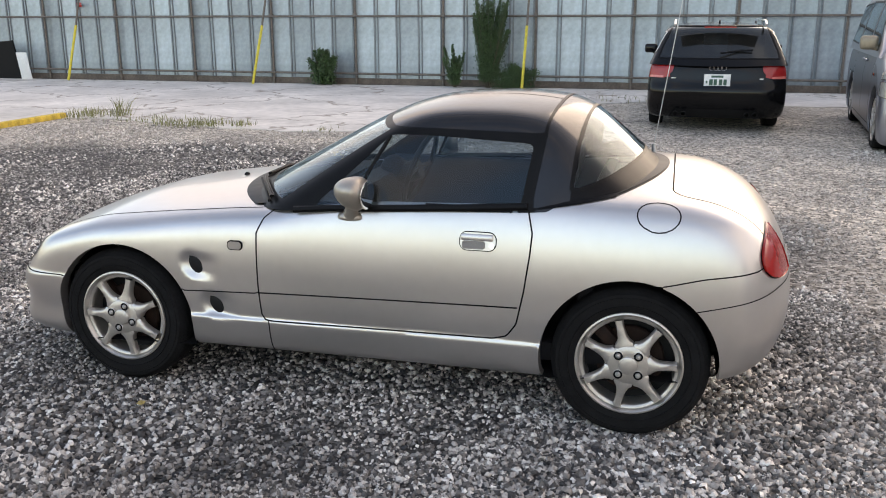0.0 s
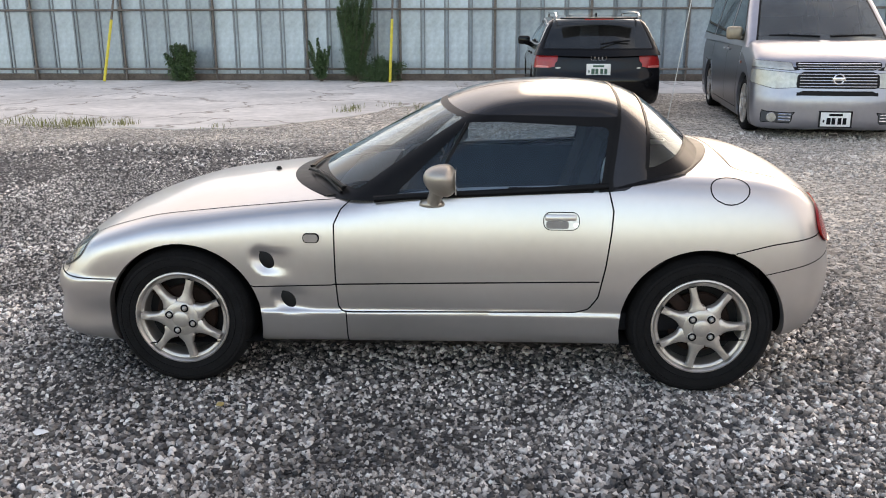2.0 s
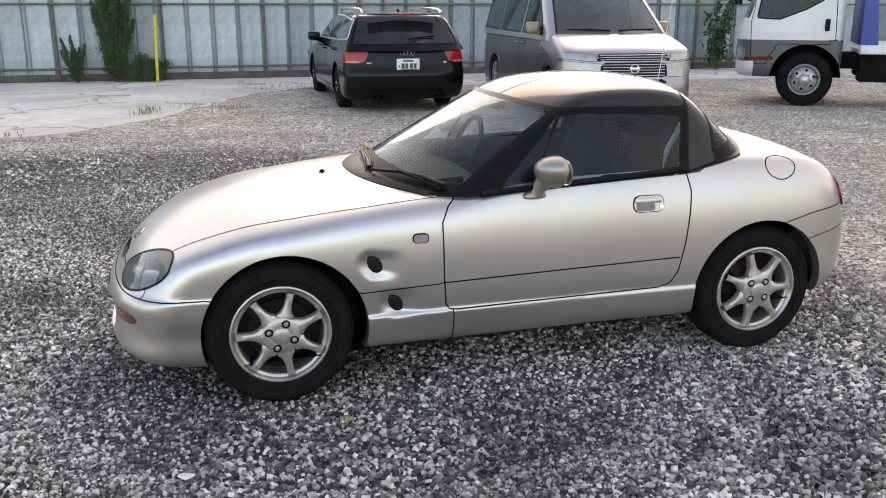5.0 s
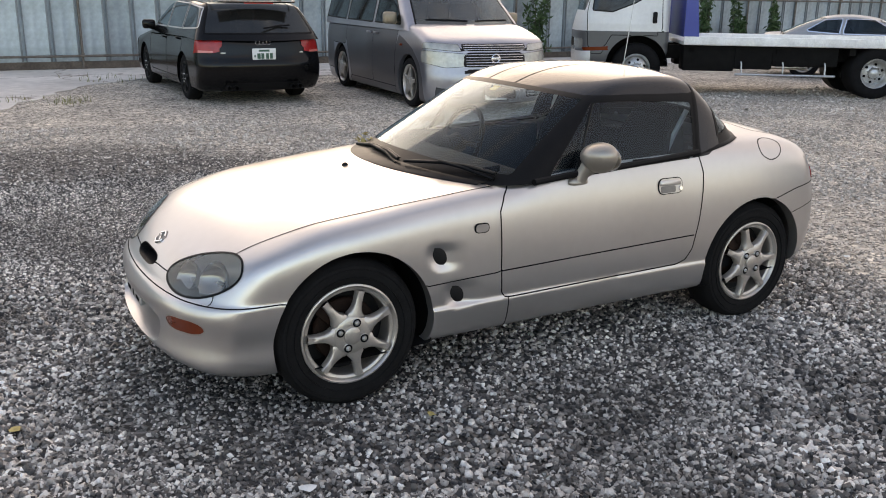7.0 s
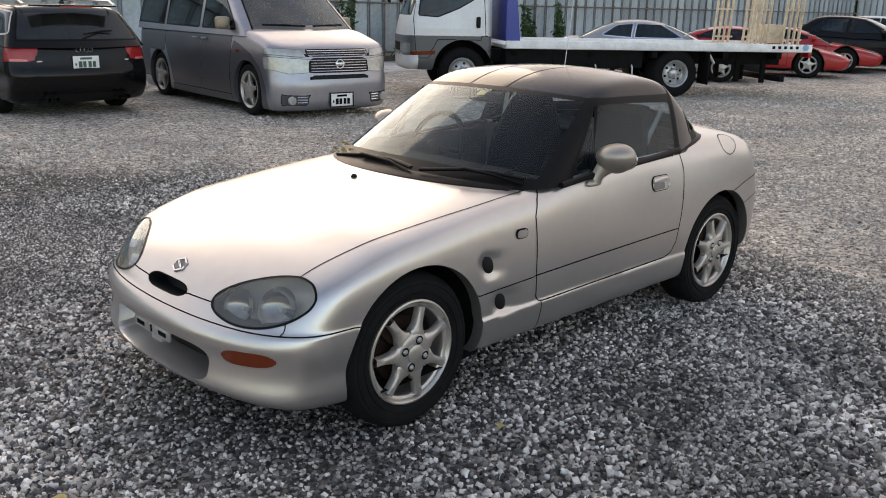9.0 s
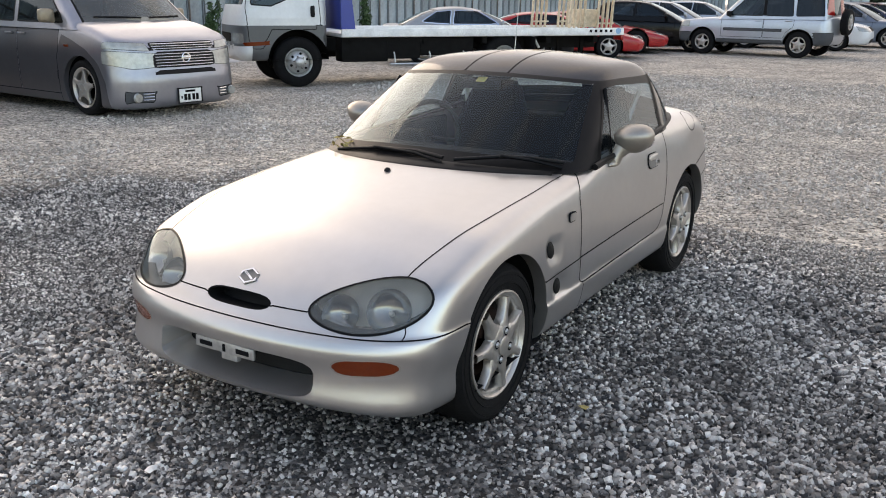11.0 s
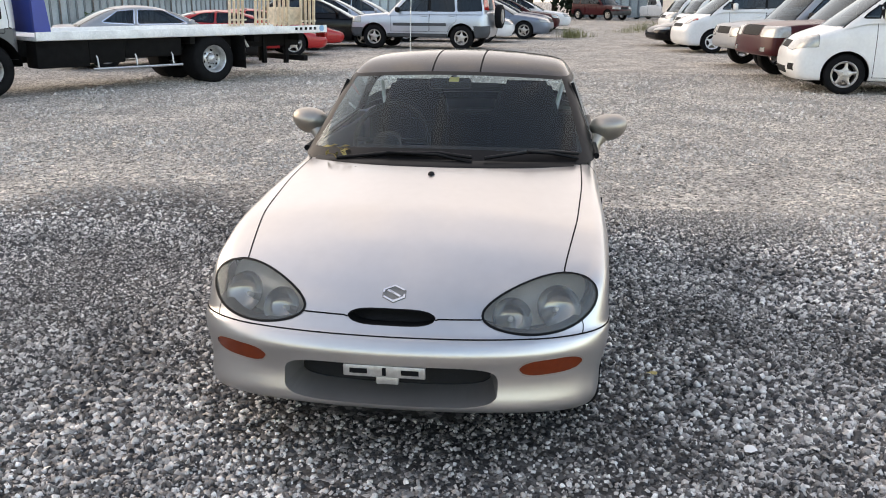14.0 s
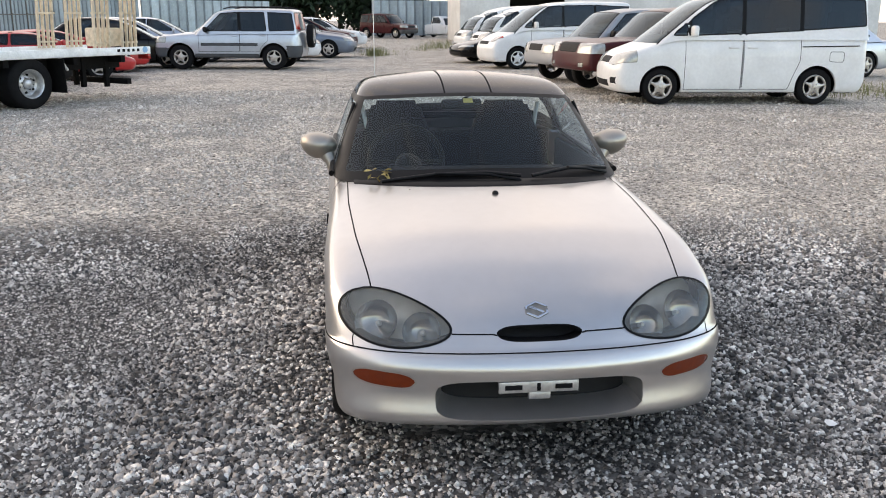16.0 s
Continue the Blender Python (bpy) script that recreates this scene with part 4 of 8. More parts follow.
    pl = [(y, float(SCREEN_X(y, 0.80))) for y in np.linspace(-0.555, 0.555, 44)]
    vs = []
    for y, x in pl:
        zb = float(CAR_TOP(x)) - 0.13 * y * y
        vs.append([bm.verts.new((x - 0.085, y, float(CAR_TOP(x - 0.085)) - 0.13 * y * y - 0.001)), bm.verts.new((x - 0.075, y, float(CAR_TOP(x - 0.075)) - 0.13 * y * y + 0.005)), bm.verts.new((x + 0.05, y, zb + 0.012))])
    for a, b in zip(vs, vs[1:]):
        for k in (0, 1):
            bm.faces.new((a[k], a[k + 1], b[k + 1], b[k]))
    part("cowl_cover", bm, M_TRIM, car)
    bm = bmesh.new()
    lathe(bm, [(0.014, 0.0), (0.012, 0.010), (0.006, 0.015), (0.001, 0.015)], 16, "z", (-0.767, 0.0, 0.775))
    part("washer_jet", bm, M_BLACK, car)
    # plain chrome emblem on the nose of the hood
    o1 = np.zeros((1, 1, 3))
    o1[..., 0], o1[..., 2] = -1.548, 0.42
    p1, n1 = meet(car_solid, o1, np.array([[[0.0, 0, 1.0]]]), 1.0)
    nx, nz = float(n1[0, 0, 0]), float(n1[0, 0, 2])
    m1 = Matrix.Translation(Vector(p1[0, 0])) @ Matrix(((0, nz, nx, 0), (-1, 0, 0, 0), (0, -nx, nz, 0), (0, 0, 0, 1)))
    bm = bmesh.new()
    prism(bm, [(-0.037, -0.014), (0.0, -0.033), (0.037, -0.014), (0.037, 0.014), (0.0, 0.033), (-0.037, 0.014)], -0.003, 0.001, "z")
    bmesh.ops.transform(bm, matrix=m1, verts=bm.verts)
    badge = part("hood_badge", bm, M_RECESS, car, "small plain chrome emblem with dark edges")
    for pts in ([(-0.036, 0.013), (-0.036, 0.004), (-0.031, 0.001), (-0.029, 0.011), (0.0, 0.0255), (0.029, 0.011), (0.036, 0.013), (0.0, 0.032)],
                [(0.036, -0.013), (0.036, -0.004), (0.031, -0.001), (0.029, -0.011), (0.0, -0.0255), (-0.029, -0.011), (-0.036, -0.013), (0.0, -0.032)],
                [(-0.022, 0.008), (0.020, -0.014), (0.024, -0.008), (-0.016, 0.013)], [(-0.024, 0.008), (0.0, -0.004), (0.002, 0.002), (-0.020, 0.013)]):
        bm = bmesh.new()
        prism(bm, pts, 0.0015, 0.006, "z")
        bmesh.ops.triangulate(bm, faces=[f for f in bm.faces if len(f.verts) > 4])
        bmesh.ops.transform(bm, matrix=m1, verts=bm.verts)
        part("badge_bar", bm, M_CHROME, badge)
    bm = bmesh.new()
    box(bm, -1.662, 0.012, 0.343, 0.012, 0.255, 0.038, 0.003)
    br = part("plate_bracket", bm, M_STEEL, car, "bare metal number plate bracket without a plate")
    for y0, w, h in ((-0.068, 0.055, 0.016), (0.092, 0.055, 0.016), (0.012, 0.012, 0.026)):
        bm = bmesh.new()
        box(bm, -1.667, y0, 0.343, 0.006, w, h, 0.001)
        part("bracket_slot", bm, M_GAP, br)
    bm = bmesh.new()
    box(bm, -1.645, 0.005, 0.308, 0.02, 0.07, 0.026, 0.004)
    part("bracket_foot", bm, M_STEEL, br)
    bm = bmesh.new()
    tube(bm, [(1.05, 0.40, 0.86), (1.05, 0.40, 0.93)], 0.010, 10)
    tube(bm, [(1.05, 0.40, 0.93), (1.16, 0.40, 1.75)], 0.0022, 6)
    part("aerial", bm, M_STEEL, car, "thin whip aerial")
    # ---- cabin ----
    bm = bmesh.new()
    box(bm, 0.2, 0, 0.28, 1.55, 1.2, 0.08, 0.02)
    box(bm, 0.86, 0, 0.55, 0.06, 1.2, 0.56, 0.02)
    box(bm, 0.95, 0, 0.80, 0.24, 1.12, 0.04, 0.01)
    part("cabin_floor", bm, M_DASH, car)
    bm = bmesh.new()
    prism(bm, [(-0.28, 0.45), (-0.28, 0.765), (-0.22, 0.79), (-0.14, 0.775), (-0.10, 0.70), (-0.16, 0.5)], -0.56, 0.56)
    prism(bm, [(-0.44, 0.60), (-0.44, 0.775), (-0.34, 0.80), (-0.24, 0.805), (-0.22, 0.6)], -0.40, 0.40)
    box(bm, 0.1, 0, 0.45, 0.75, 0.2, 0.3, 0.03)
    bmesh.ops.create_uvsphere(bm, u_segments=16, v_segments=8, radius=0.065, matrix=Matrix.Translation((-0.15, 0.3, 0.785)))
    part("dashboard", bm, M_DASH, car)
    for sd in (-1, 1):
        bm = bmesh.new()
        box(bm, 0.20, sd * 0.598, 0.558, 0.90, 0.03, 0.50, 0.012)
        part("door_card", bm, M_DOORCARD, car)
        bm = bmesh.new()
        box(bm, 0.33, sd * 0.30, 0.42, 0.46, 0.44, 0.14, 0.04)
        seat = part("seat", bm, M_SEAT, car)
        bm = bmesh.new()
        prism(bm, [(0.46, 0.42), (0.60, 0.40), (0.74, 0.82), (0.745, 0.98), (0.70, 1.03), (0.655, 1.0), (0.60, 0.80)], sd * 0.30 - 0.17, sd * 0.30 + 0.17)
        bmesh.ops.bevel(bm, geom=list(bm.edges), offset=0.03, segments=3, affect="EDGES")
        for v in bm.verts:
            v.co.y = sd * 0.30 + (v.co.y - sd * 0.30) * (1.15 - 1.9 * max(v.co.z - 0.80, 0) - 0.6 * max(0.5 - v.co.z, 0))
        part("backrest", bm, M_SEAT, seat)
        bm = bmesh.new()
        tube(bm, [(0.70, sd * 0.49, 1.0), (0.66, sd * 0.47, 0.9), (0.60, sd * 0.40, 0.62)], 0.012, 6)
        part("seat_belt", bm, M_WHITE, seat, "pale seat belt webbing")
    bm = bmesh.new()
    cx, cz = -0.02, 0.79
    ring = [(cx + 0.175 * math.cos(t) * 0.36, 0.30 + 0.175 * math.sin(t), cz + 0.175 * math.cos(t) * 0.93) for t in np.linspace(0, 2 * math.pi, 33)[:-1]]
    tube(bm, ring, 0.013, 10, closed=True)
    for a in (90, 270, 180):
        t = radians(a)
        tube(bm, [(cx - 0.02, 0.30, cz), (cx + 0.17 * math.cos(t) * 0.36, 0.30 + 0.17 * math.sin(t), cz + 0.17 * math.cos(t) * 0.93)], 0.012, 8)
    tube(bm, [(cx, 0.30, cz), (cx - 0.22, 0.30, cz - 0.08)], [0.05, 0.045], 14)
    part("steering_wheel", bm, M_BLACK, car)
    bm = bmesh.new()
    box(bm, 0.03, 0.03, 1.055, 0.035, 0.20, 0.05, 0.015, Matrix.Rotation(radians(8), 4, "Z"))
    tube(bm, [(0.03, 0.03, 1.07), (0.0, 0.0, 1.10)], 0.008, 8)
    part("interior_mirror", bm, M_BLACK, car)
    bm = bmesh.new()
    box(bm, -0.015, 0.005, 1.078, 0.002, 0.045, 0.035, 0, Matrix.Rotation(radians(61), 4, "Y"))
    part("inspection_sticker", bm, material("yellow_sticker", (0.6, 0.5, 0.15), 0.5, vary=0.1, scale=40), car, "small yellow inspection sticker")
    # dried leaves caught at the cowl
    bm = bmesh.new()
    rnd = random.Random(4)
    for k in range(13):
        m = Matrix.Translation((-0.48 + rnd.uniform(-0.03, 0.03), 0.46 + rnd.uniform(-0.06, 0.06), 0.790 + rnd.uniform(0, 0.045))) @ Euler((rnd.uniform(-1, 1), rnd.uniform(-1, 1), rnd.uniform(0, 6))).to_matrix().to_4x4()
        vs = [bm.verts.new(m @ Vector(p)) for p in ((-0.02, 0, 0), (0, -0.008, 0.004), (0.02, 0, 0), (0, 0.008, 0.004))]
        bm.faces.new(vs)
    tagged(part("dry_leaves", bm, M_DRYLEAF), "heap of dry yellow leaves on the cowl by the wiper", "leaves", kind="stuff")
    return car


two_seater = build_two_seater()


# ---- ground, slab and fence ----
def ground_material():
    m = bpy.data.materials.new("crushed_stone_ground")
    m.use_nodes = True
    n, l = m.node_tree.nodes, m.node_tree.links
    p = n["Principled BSDF"]
    p.inputs["Roughness"].default_value = 0.9
    co = n.new("ShaderNodeTexCoord")
    def vor(scale, feature="F1"):
        v = n.new("ShaderNodeTexVoronoi")
        v.inputs["Scale"].default_value = scale
        v.feature = feature
        l.new(co.outputs["Object"], v.inputs["Vector"])
        return v
    def noise_tex(scale, detail=6):
        t = n.new("ShaderNodeTexNoise")
        t.inputs["Scale"].default_value, t.inputs["Detail"].default_value = scale, detail
        l.new(co.outputs["Object"], t.inputs["Vector"])
        return t
    def ramp(src, stops):
        r = n.new("ShaderNodeValToRGB")
        r.color_ramp.elements[0].position, r.color_ramp.elements[0].color = stops[0][0], (*stops[0][1], 1)
        r.color_ramp.elements[1].position, r.color_ramp.elements[1].color = stops[-1][0], (*stops[-1][1], 1)
        for pos, c in stops[1:-1]:
            r.color_ramp.elements.new(pos).color = (*c, 1)
        l.new(src, r.inputs[0])
        return r.outputs[0]
    def mix(a, b, fac, blend="MIX"):
        x = n.new("ShaderNodeMix")
        x.data_type, x.blend_type = "RGBA", blend
        for s, k in ((a, "A"), (b, "B")):
            l.new(s, x.inputs[k])
        if isinstance(fac, float):
            x.inputs["Factor"].default_value = fac
        else:
            l.new(fac, x.inputs["Factor"])
        return x.outputs["Result"]
    v1, v2 = vor(42), vor(95)
    sep = n.new("ShaderNodeSeparateColor")
    l.new(v1.outputs["Color"], sep.inputs[0])
    grey = ramp(sep.outputs[0], [(0.0, (0.020, 0.018, 0.017)), (0.45, (0.062, 0.057, 0.052)), (0.8, (0.18, 0.17, 0.16)), (1.0, (0.42, 0.40, 0.375))])
    pale = ramp(sep.outputs[0], [(0.0, (0.05, 0.043, 0.036)), (0.16, (0.14, 0.122, 0.102)), (0.3, (0.40, 0.36, 0.305)), (0.65, (0.52, 0.475, 0.41)), (1.0, (0.78, 0.715, 0.63))])
    # paler, warmer ground away from the dark patch, with a wavering edge
    pos = n.new("ShaderNodeSeparateXYZ")
    l.new(co.outputs["Object"], pos.inputs[0])
    def math_(op, a, b=None, clamp=False):
        x = n.new("ShaderNodeMath")
        x.operation, x.use_clamp = op, clamp
        for i, s in enumerate((a, b)):
            if s is None:
                continue
            if isinstance(s, (int, float)):
                x.inputs[i].default_value = s
            else:
                l.new(s, x.inputs[i])
        return x.outputs[0]
    big = noise_tex(0.55, 4)
    wob = math_("MULTIPLY", math_("SUBTRACT", big.outputs["Fac"], 0.5), 5.0)
    dx, dy = math_("ADD", pos.outputs[0], 3.2), math_("SUBTRACT", pos.outputs[1], 0.6)
    dist = math_("SQRT", math_("ADD", math_("MULTIPLY", dx, dx), math_("MULTIPLY", dy, dy)))
    far = math_("MULTIPLY", math_("ADD", math_("SUBTRACT", dist, 5.0), math_("MULTIPLY", wob, 0.45)), 1.2, True)
    col = mix(grey, pale, far)
    fine = noise_tex(9, 8)
    col = mix(col, ramp(fine.outputs["Fac"], [(0.34, (0.66, 0.66, 0.66)), (0.66, (1.2, 1.19, 1.17))]), 1.0, "MULTIPLY")
    mid = noise_tex(1.3, 5)
    col = mix(col, ramp(mid.outputs["Fac"], [(0.35, (0.74, 0.74, 0.75)), (0.65, (1.16, 1.15, 1.13))]), 1.0, "MULTIPLY")
    l.new(col, p.inputs["Base Color"])
    h = math_("ADD", math_("MULTIPLY", v1.outputs["Distance"], -1.0), math_("MULTIPLY", v2.outputs["Distance"], -0.5))
    b = n.new("ShaderNodeBump")
    b.inputs["Strength"].default_value, b.inputs["Distance"].default_value = 0.6, 0.012
    l.new(h, b.inputs["Height"])
    l.new(b.outputs[0], p.inputs["Normal"])
    return m


M_GROUND = ground_material()
bm = bmesh.new()
bmesh.ops.create_grid(bm, x_segments=60, y_segments=60, size=300)
tagged(part("ground", bm, M_GROUND, smooth=False), "grey crushed-stone ground of a car yard", "ground", kind="structure")


def stone_material():
    m = material("loose_grey_stone", (0.25, 0.25, 0.25), 0.85, 0, vary=0.22, scale=60, bump=0.3, bump_scale=220)
    n, l = m.node_tree.nodes, m.node_tree.links
    g, r = n.new("ShaderNodeNewGeometry"), n.new("ShaderNodeValToRGB")
    for pos, c in ((0.20, (0.075, 0.070, 0.065)), (0.44, (0.185, 0.170, 0.154)), (0.66, (0.38, 0.35, 0.317)), (0.86, (0.62, 0.58, 0.53))):
        r.color_ramp.elements.new(pos).color = (*c, 1)
    r.color_ramp.elements[0].color = (0.03, 0.031, 0.034, 1)
    r.color_ramp.elements[-1].color = (0.80, 0.765, 0.71, 1)
    l.new(g.outputs["Random Per Island"], r.inputs[0])
    # paler stones away from the dark patch
    dv, mr, pale = n.new("ShaderNodeVectorMath"), n.new("ShaderNodeMapRange"), n.new("ShaderNodeMix")
    dv.operation = "DISTANCE"
    dv.inputs[1].default_value = (-3.2, 0.6, 0)
    l.new(g.outputs["Position"], dv.inputs[0])
    mr.inputs["From Min"].default_value, mr.inputs["From Max"].default_value = 4.9, 6.1
    mr.inputs["To Max"].default_value = 0.55
    l.new(dv.outputs["Value"], mr.inputs["Value"])
    pale.data_type = "RGBA"
    pale.inputs["B"].default_value = (0.54, 0.49, 0.425, 1)
    l.new(mr.outputs[0], pale.inputs["Factor"])
    # patches of darker, finer stone
    big, br, mu = n.new("ShaderNodeTexNoise"), n.new("ShaderNodeMapRange"), n.new("ShaderNodeMix")
    big.inputs["Scale"].default_value, big.inputs["Detail"].default_value = 1.1, 4
    l.new(g.outputs["Position"], big.inputs["Vector"])
    br.inputs["From Min"].default_value, br.inputs["From Max"].default_value = 0.36, 0.64
    br.inputs["To Min"].default_value, br.inputs["To Max"].default_value = 0.70, 1.55
    l.new(big.outputs["Fac"], br.inputs["Value"])
    mu.data_type, mu.blend_type = "RGBA", "MULTIPLY"
    mu.inputs["Factor"].default_value = 1
    l.new(r.outputs[0], mu.inputs["A"])
    l.new(br.outputs[0], mu.inputs["B"])
    l.new(mu.outputs["Result"], pale.inputs["A"])
    for x in n:
        if x.type == "MIX" and x not in (pale, mu) and x.inputs["A"].links and x.inputs["A"].links[0].from_node.type == "RGB":
            l.new(pale.outputs["Result"], x.inputs["A"])
    return m


def build_gravel(count, x0, x1, y0, y1, lo, hi, seed, ring=None, name="gravel", plain=False):
    """Loose angular stones strewn over a stretch of ground, one mesh."""
    rng = np.random.default_rng(seed)
    base = np.array([(x, y, z) for x in (-1, 1) for y in (-1, 1) for z in (-1, 1)], float)
    tri = np.array([(0, 1, 3), (0, 3, 2), (4, 6, 7), (4, 7, 5), (0, 4, 5), (0, 5, 1), (2, 3, 7), (2, 7, 6), (1, 5, 7), (1, 7, 3)])
    if ring or plain:
        base = np.array([(-1.2, 0, 0), (1.2, 0, 0), (0, -1.2, 0), (0, 1.2, 0), (0, 0, 1.25)])
        tri = np.array([(0, 2, 4), (2, 1, 4), (1, 3, 4), (3, 0, 4)])
    if ring:
        a, rr = rng.uniform(0, 2 * np.pi, count * 3), ring[0] + (ring[1] - ring[0]) * rng.uniform(0, 1, count * 3) ** 1.35
        c = np.stack([-0.6 + rr * np.cos(a) * 1.1, -0.2 + rr * np.sin(a)], 1)
        ok = (c[:, 0] > x0) & (c[:, 0] < x1) & (c[:, 1] > y0) & (c[:, 1] < y1)
        c = c[ok][:count]
        count = len(c)
    else:
        c = np.stack([rng.uniform(x0, x1, count), rng.uniform(y0, y1, count)], 1)
        c = c[~((np.abs(c[:, 0]) < 1.3) & (np.abs(c[:, 1] - 0.1) < 0.30))]
        count = len(c)
    size = lo + (hi - lo) * rng.power(0.5 if ring or plain else 0.8, count)
    if ring:
        size = size * (1 + 0.10 * np.maximum(np.hypot(c[:, 0] + 0.6, c[:, 1] + 0.2) - 3.0, 0))
    # finer, trodden-down patches among the coarser stones
    wave = np.sin(1.7 * c[:, 0] + 0.5) + np.sin(2.3 * c[:, 1] + 1.1 * c[:, 0]) + np.sin(3.1 * c[:, 0] - 2.2 * c[:, 1] + 2)
    size = size * (0.89 + 0.25 * np.tanh(wave))
    V = np.broadcast_to(base, (count, len(base), 3)) * rng.uniform(0.68, 1.0, (count, len(base), 3)) + rng.normal(0, 0.09, (count, len(base), 3))
    V = V * (size[:, None, None] * np.stack([rng.uniform(0.75, 1.35, count), rng.uniform(0.65, 1.1, count), rng.uniform(0.45, 0.85, count) * (1.35 if ring or plain else 1.0)], 1)[:, None, :])
    q = rng.normal(size=(count, 4))
    q[:, 0] += 0.6
    q[:, 1:3] *= 0.12 if ring or plain else 0.45
    q /= np.linalg.norm(q, axis=1, keepdims=True)
    w, i, j, k = q.T
    R = np.stack([1 - 2 * (j * j + k * k), 2 * (i * j - k * w), 2 * (i * k + j * w), 2 * (i * j + k * w), 1 - 2 * (i * i + k * k), 2 * (j * k - i * w), 2 * (i * k - j * w), 2 * (j * k + i * w), 1 - 2 * (i * i + j * j)], 1).reshape(-1, 3, 3)
    V = np.einsum("nij,nkj->nki", R, V)
    V[..., :2] += c[:, None, :]
    V[..., 2] += (size * rng.uniform(0.0, 0.12 if ring or plain else 0.55, count))[:, None]
    V = V.reshape(-1, 3)
    T = (tri[None] + len(base) * np.arange(count)[:, None, None]).reshape(-1, 3)
    me = bpy.data.meshes.new(name)
    me.vertices.add(len(V))
    me.vertices.foreach_set("co", V.astype(np.float32).ravel())
    me.loops.add(T.size)
    me.loops.foreach_set("vertex_index", T.astype(np.int32).ravel())
    me.polygons.add(len(T))
    me.polygons.foreach_set("loop_start", np.arange(0, T.size, 3, dtype=np.int32))
    me.update(calc_edges=True)
    if not (ring or plain):
        me.shade_smooth()
    else:
        me.shade_flat()
    me.materials.append(M_STONE)
    return tagged(new(name, me), "loose grey and pale crushed stones on the ground", "gravel", kind="stuff")


M_STONE = stone_material()
build_gravel(92000, -3.5, 2.1, -2.7, 1.4, 0.0056, 0.0142, 1)
build_gravel(52000, -3.8, 1.2, 1.4, 4.0, 0.006, 0.0155, 3, None, "gravel", True)
build_gravel(215000, -7.5, 14.0, -8.0, 7.1, 0.0065, 0.0180, 2, (1.2, 14.0))

M_CONCRETE = material("weathered_concrete", (0.62, 0.585, 0.54), 0.9, 0, vary=0.2, scale=0.7, bump=0.35, bump_scale=12)


def add_cracks(m):
    """Thin wandering cracks and brown run marks."""
    n, l = m.node_tree.nodes, m.node_tree.links
    p = n["Principled BSDF"]
    src = p.inputs["Base Color"].links[0].from_socket
    co, no, ad, v, r, x = (n.new("ShaderNode" + k) for k in ("TexCoord", "TexNoise", "VectorMath", "TexVoronoi", "MapRange", "Mix"))
    no.inputs["Scale"].default_value, no.inputs["Detail"].default_value = 1.2, 6
    l.new(co.outputs["Object"], no.inputs["Vector"])
    ad.operation = "MULTIPLY_ADD"
    ad.inputs[1].default_value = (1.6, 1.6, 1.6)
    l.new(no.outputs["Color"], ad.inputs[0])
    l.new(co.outputs["Object"], ad.inputs[2])
    v.feature = "DISTANCE_TO_EDGE"
    v.inputs["Scale"].default_value = 0.42
    l.new(ad.outputs[0], v.inputs["Vector"])
    r.inputs["From Min"].default_value, r.inputs["From Max"].default_value = 0.004, 0.022
    r.inputs["To Min"].default_value, r.inputs["To Max"].default_value = 0.75, 0.0
    l.new(v.outputs["Distance"], r.inputs["Value"])
    x.data_type = "RGBA"
    l.new(r.outputs[0], x.inputs["Factor"])
    l.new(src, x.inputs["A"])
    x.inputs["B"].default_value = (0.20, 0.165, 0.125, 1)
    l.new(x.outputs["Result"], p.inputs["Base Color"])


add_cracks(M_CONCRETE)
M_FENCE = material("galvanised_sheet", (0.40, 0.45, 0.47), 0.42, 0.45, vary=0.16, scale=1.6, bump=0.05, bump_scale=5, island=0.12)
M_RIB = material("dull_steel_rib", (0.22, 0.245, 0.26), 0.5, 0.4, vary=0.2, scale=4)
M_SOIL = material("soil_stained_kerb", (0.13, 0.105, 0.085), 0.9, 0, vary=0.35, scale=3, bump=0.4, bump_scale=14)
M_YELLOW = material("yellow_pole_paint", (0.62, 0.52, 0.05), 0.5, 0, vary=0.15, scale=10)


def build_slab():
    """A cracked concrete pad along the fence, with a ragged front edge."""
    edge = [(-16, 4.2), (-8.05, 4.2), (-8.0, 6.4), (-7.9, 7.85), (-6.6, 7.75), (-5.2, 7.35), (-4.2, 7.12), (-3.0, 7.30), (-2.5, 7.75), (-1.8, 8.7), (-1.1, 10.2), (-0.4, 11.6), (0.7, 12.7), (3.2, 12.2), (6.0, 12.6),
            (9.8, 12.3), (14.0, 12.8), (24, 13.2), (24, 15.1), (-16, 15.1)]
    rnd = random.Random(8)
    out = []
    for a, b in zip(edge, edge[1:] + edge[:1]):
        n = max(1, int(math.dist(a, b) / 0.25))
        for k in range(n):
            t = k / n
            j = 0.09 if a[1] < 13.5 and b[1] < 13.5 else 0
            out.append((a[0] + (b[0] - a[0]) * t + rnd.uniform(-j, j), a[1] + (b[1] - a[1]) * t + rnd.uniform(-j, j)))
    bm = bmesh.new()
    prism(bm, out, -0.1, 0.012, "z")
    bmesh.ops.triangulate(bm, faces=[f for f in bm.faces if len(f.verts) > 4])
    tagged(part("concrete_slab", bm, M_CONCRETE, smooth=False), "pale weathered concrete slab with a ragged edge", "slab", kind="structure")


build_slab()


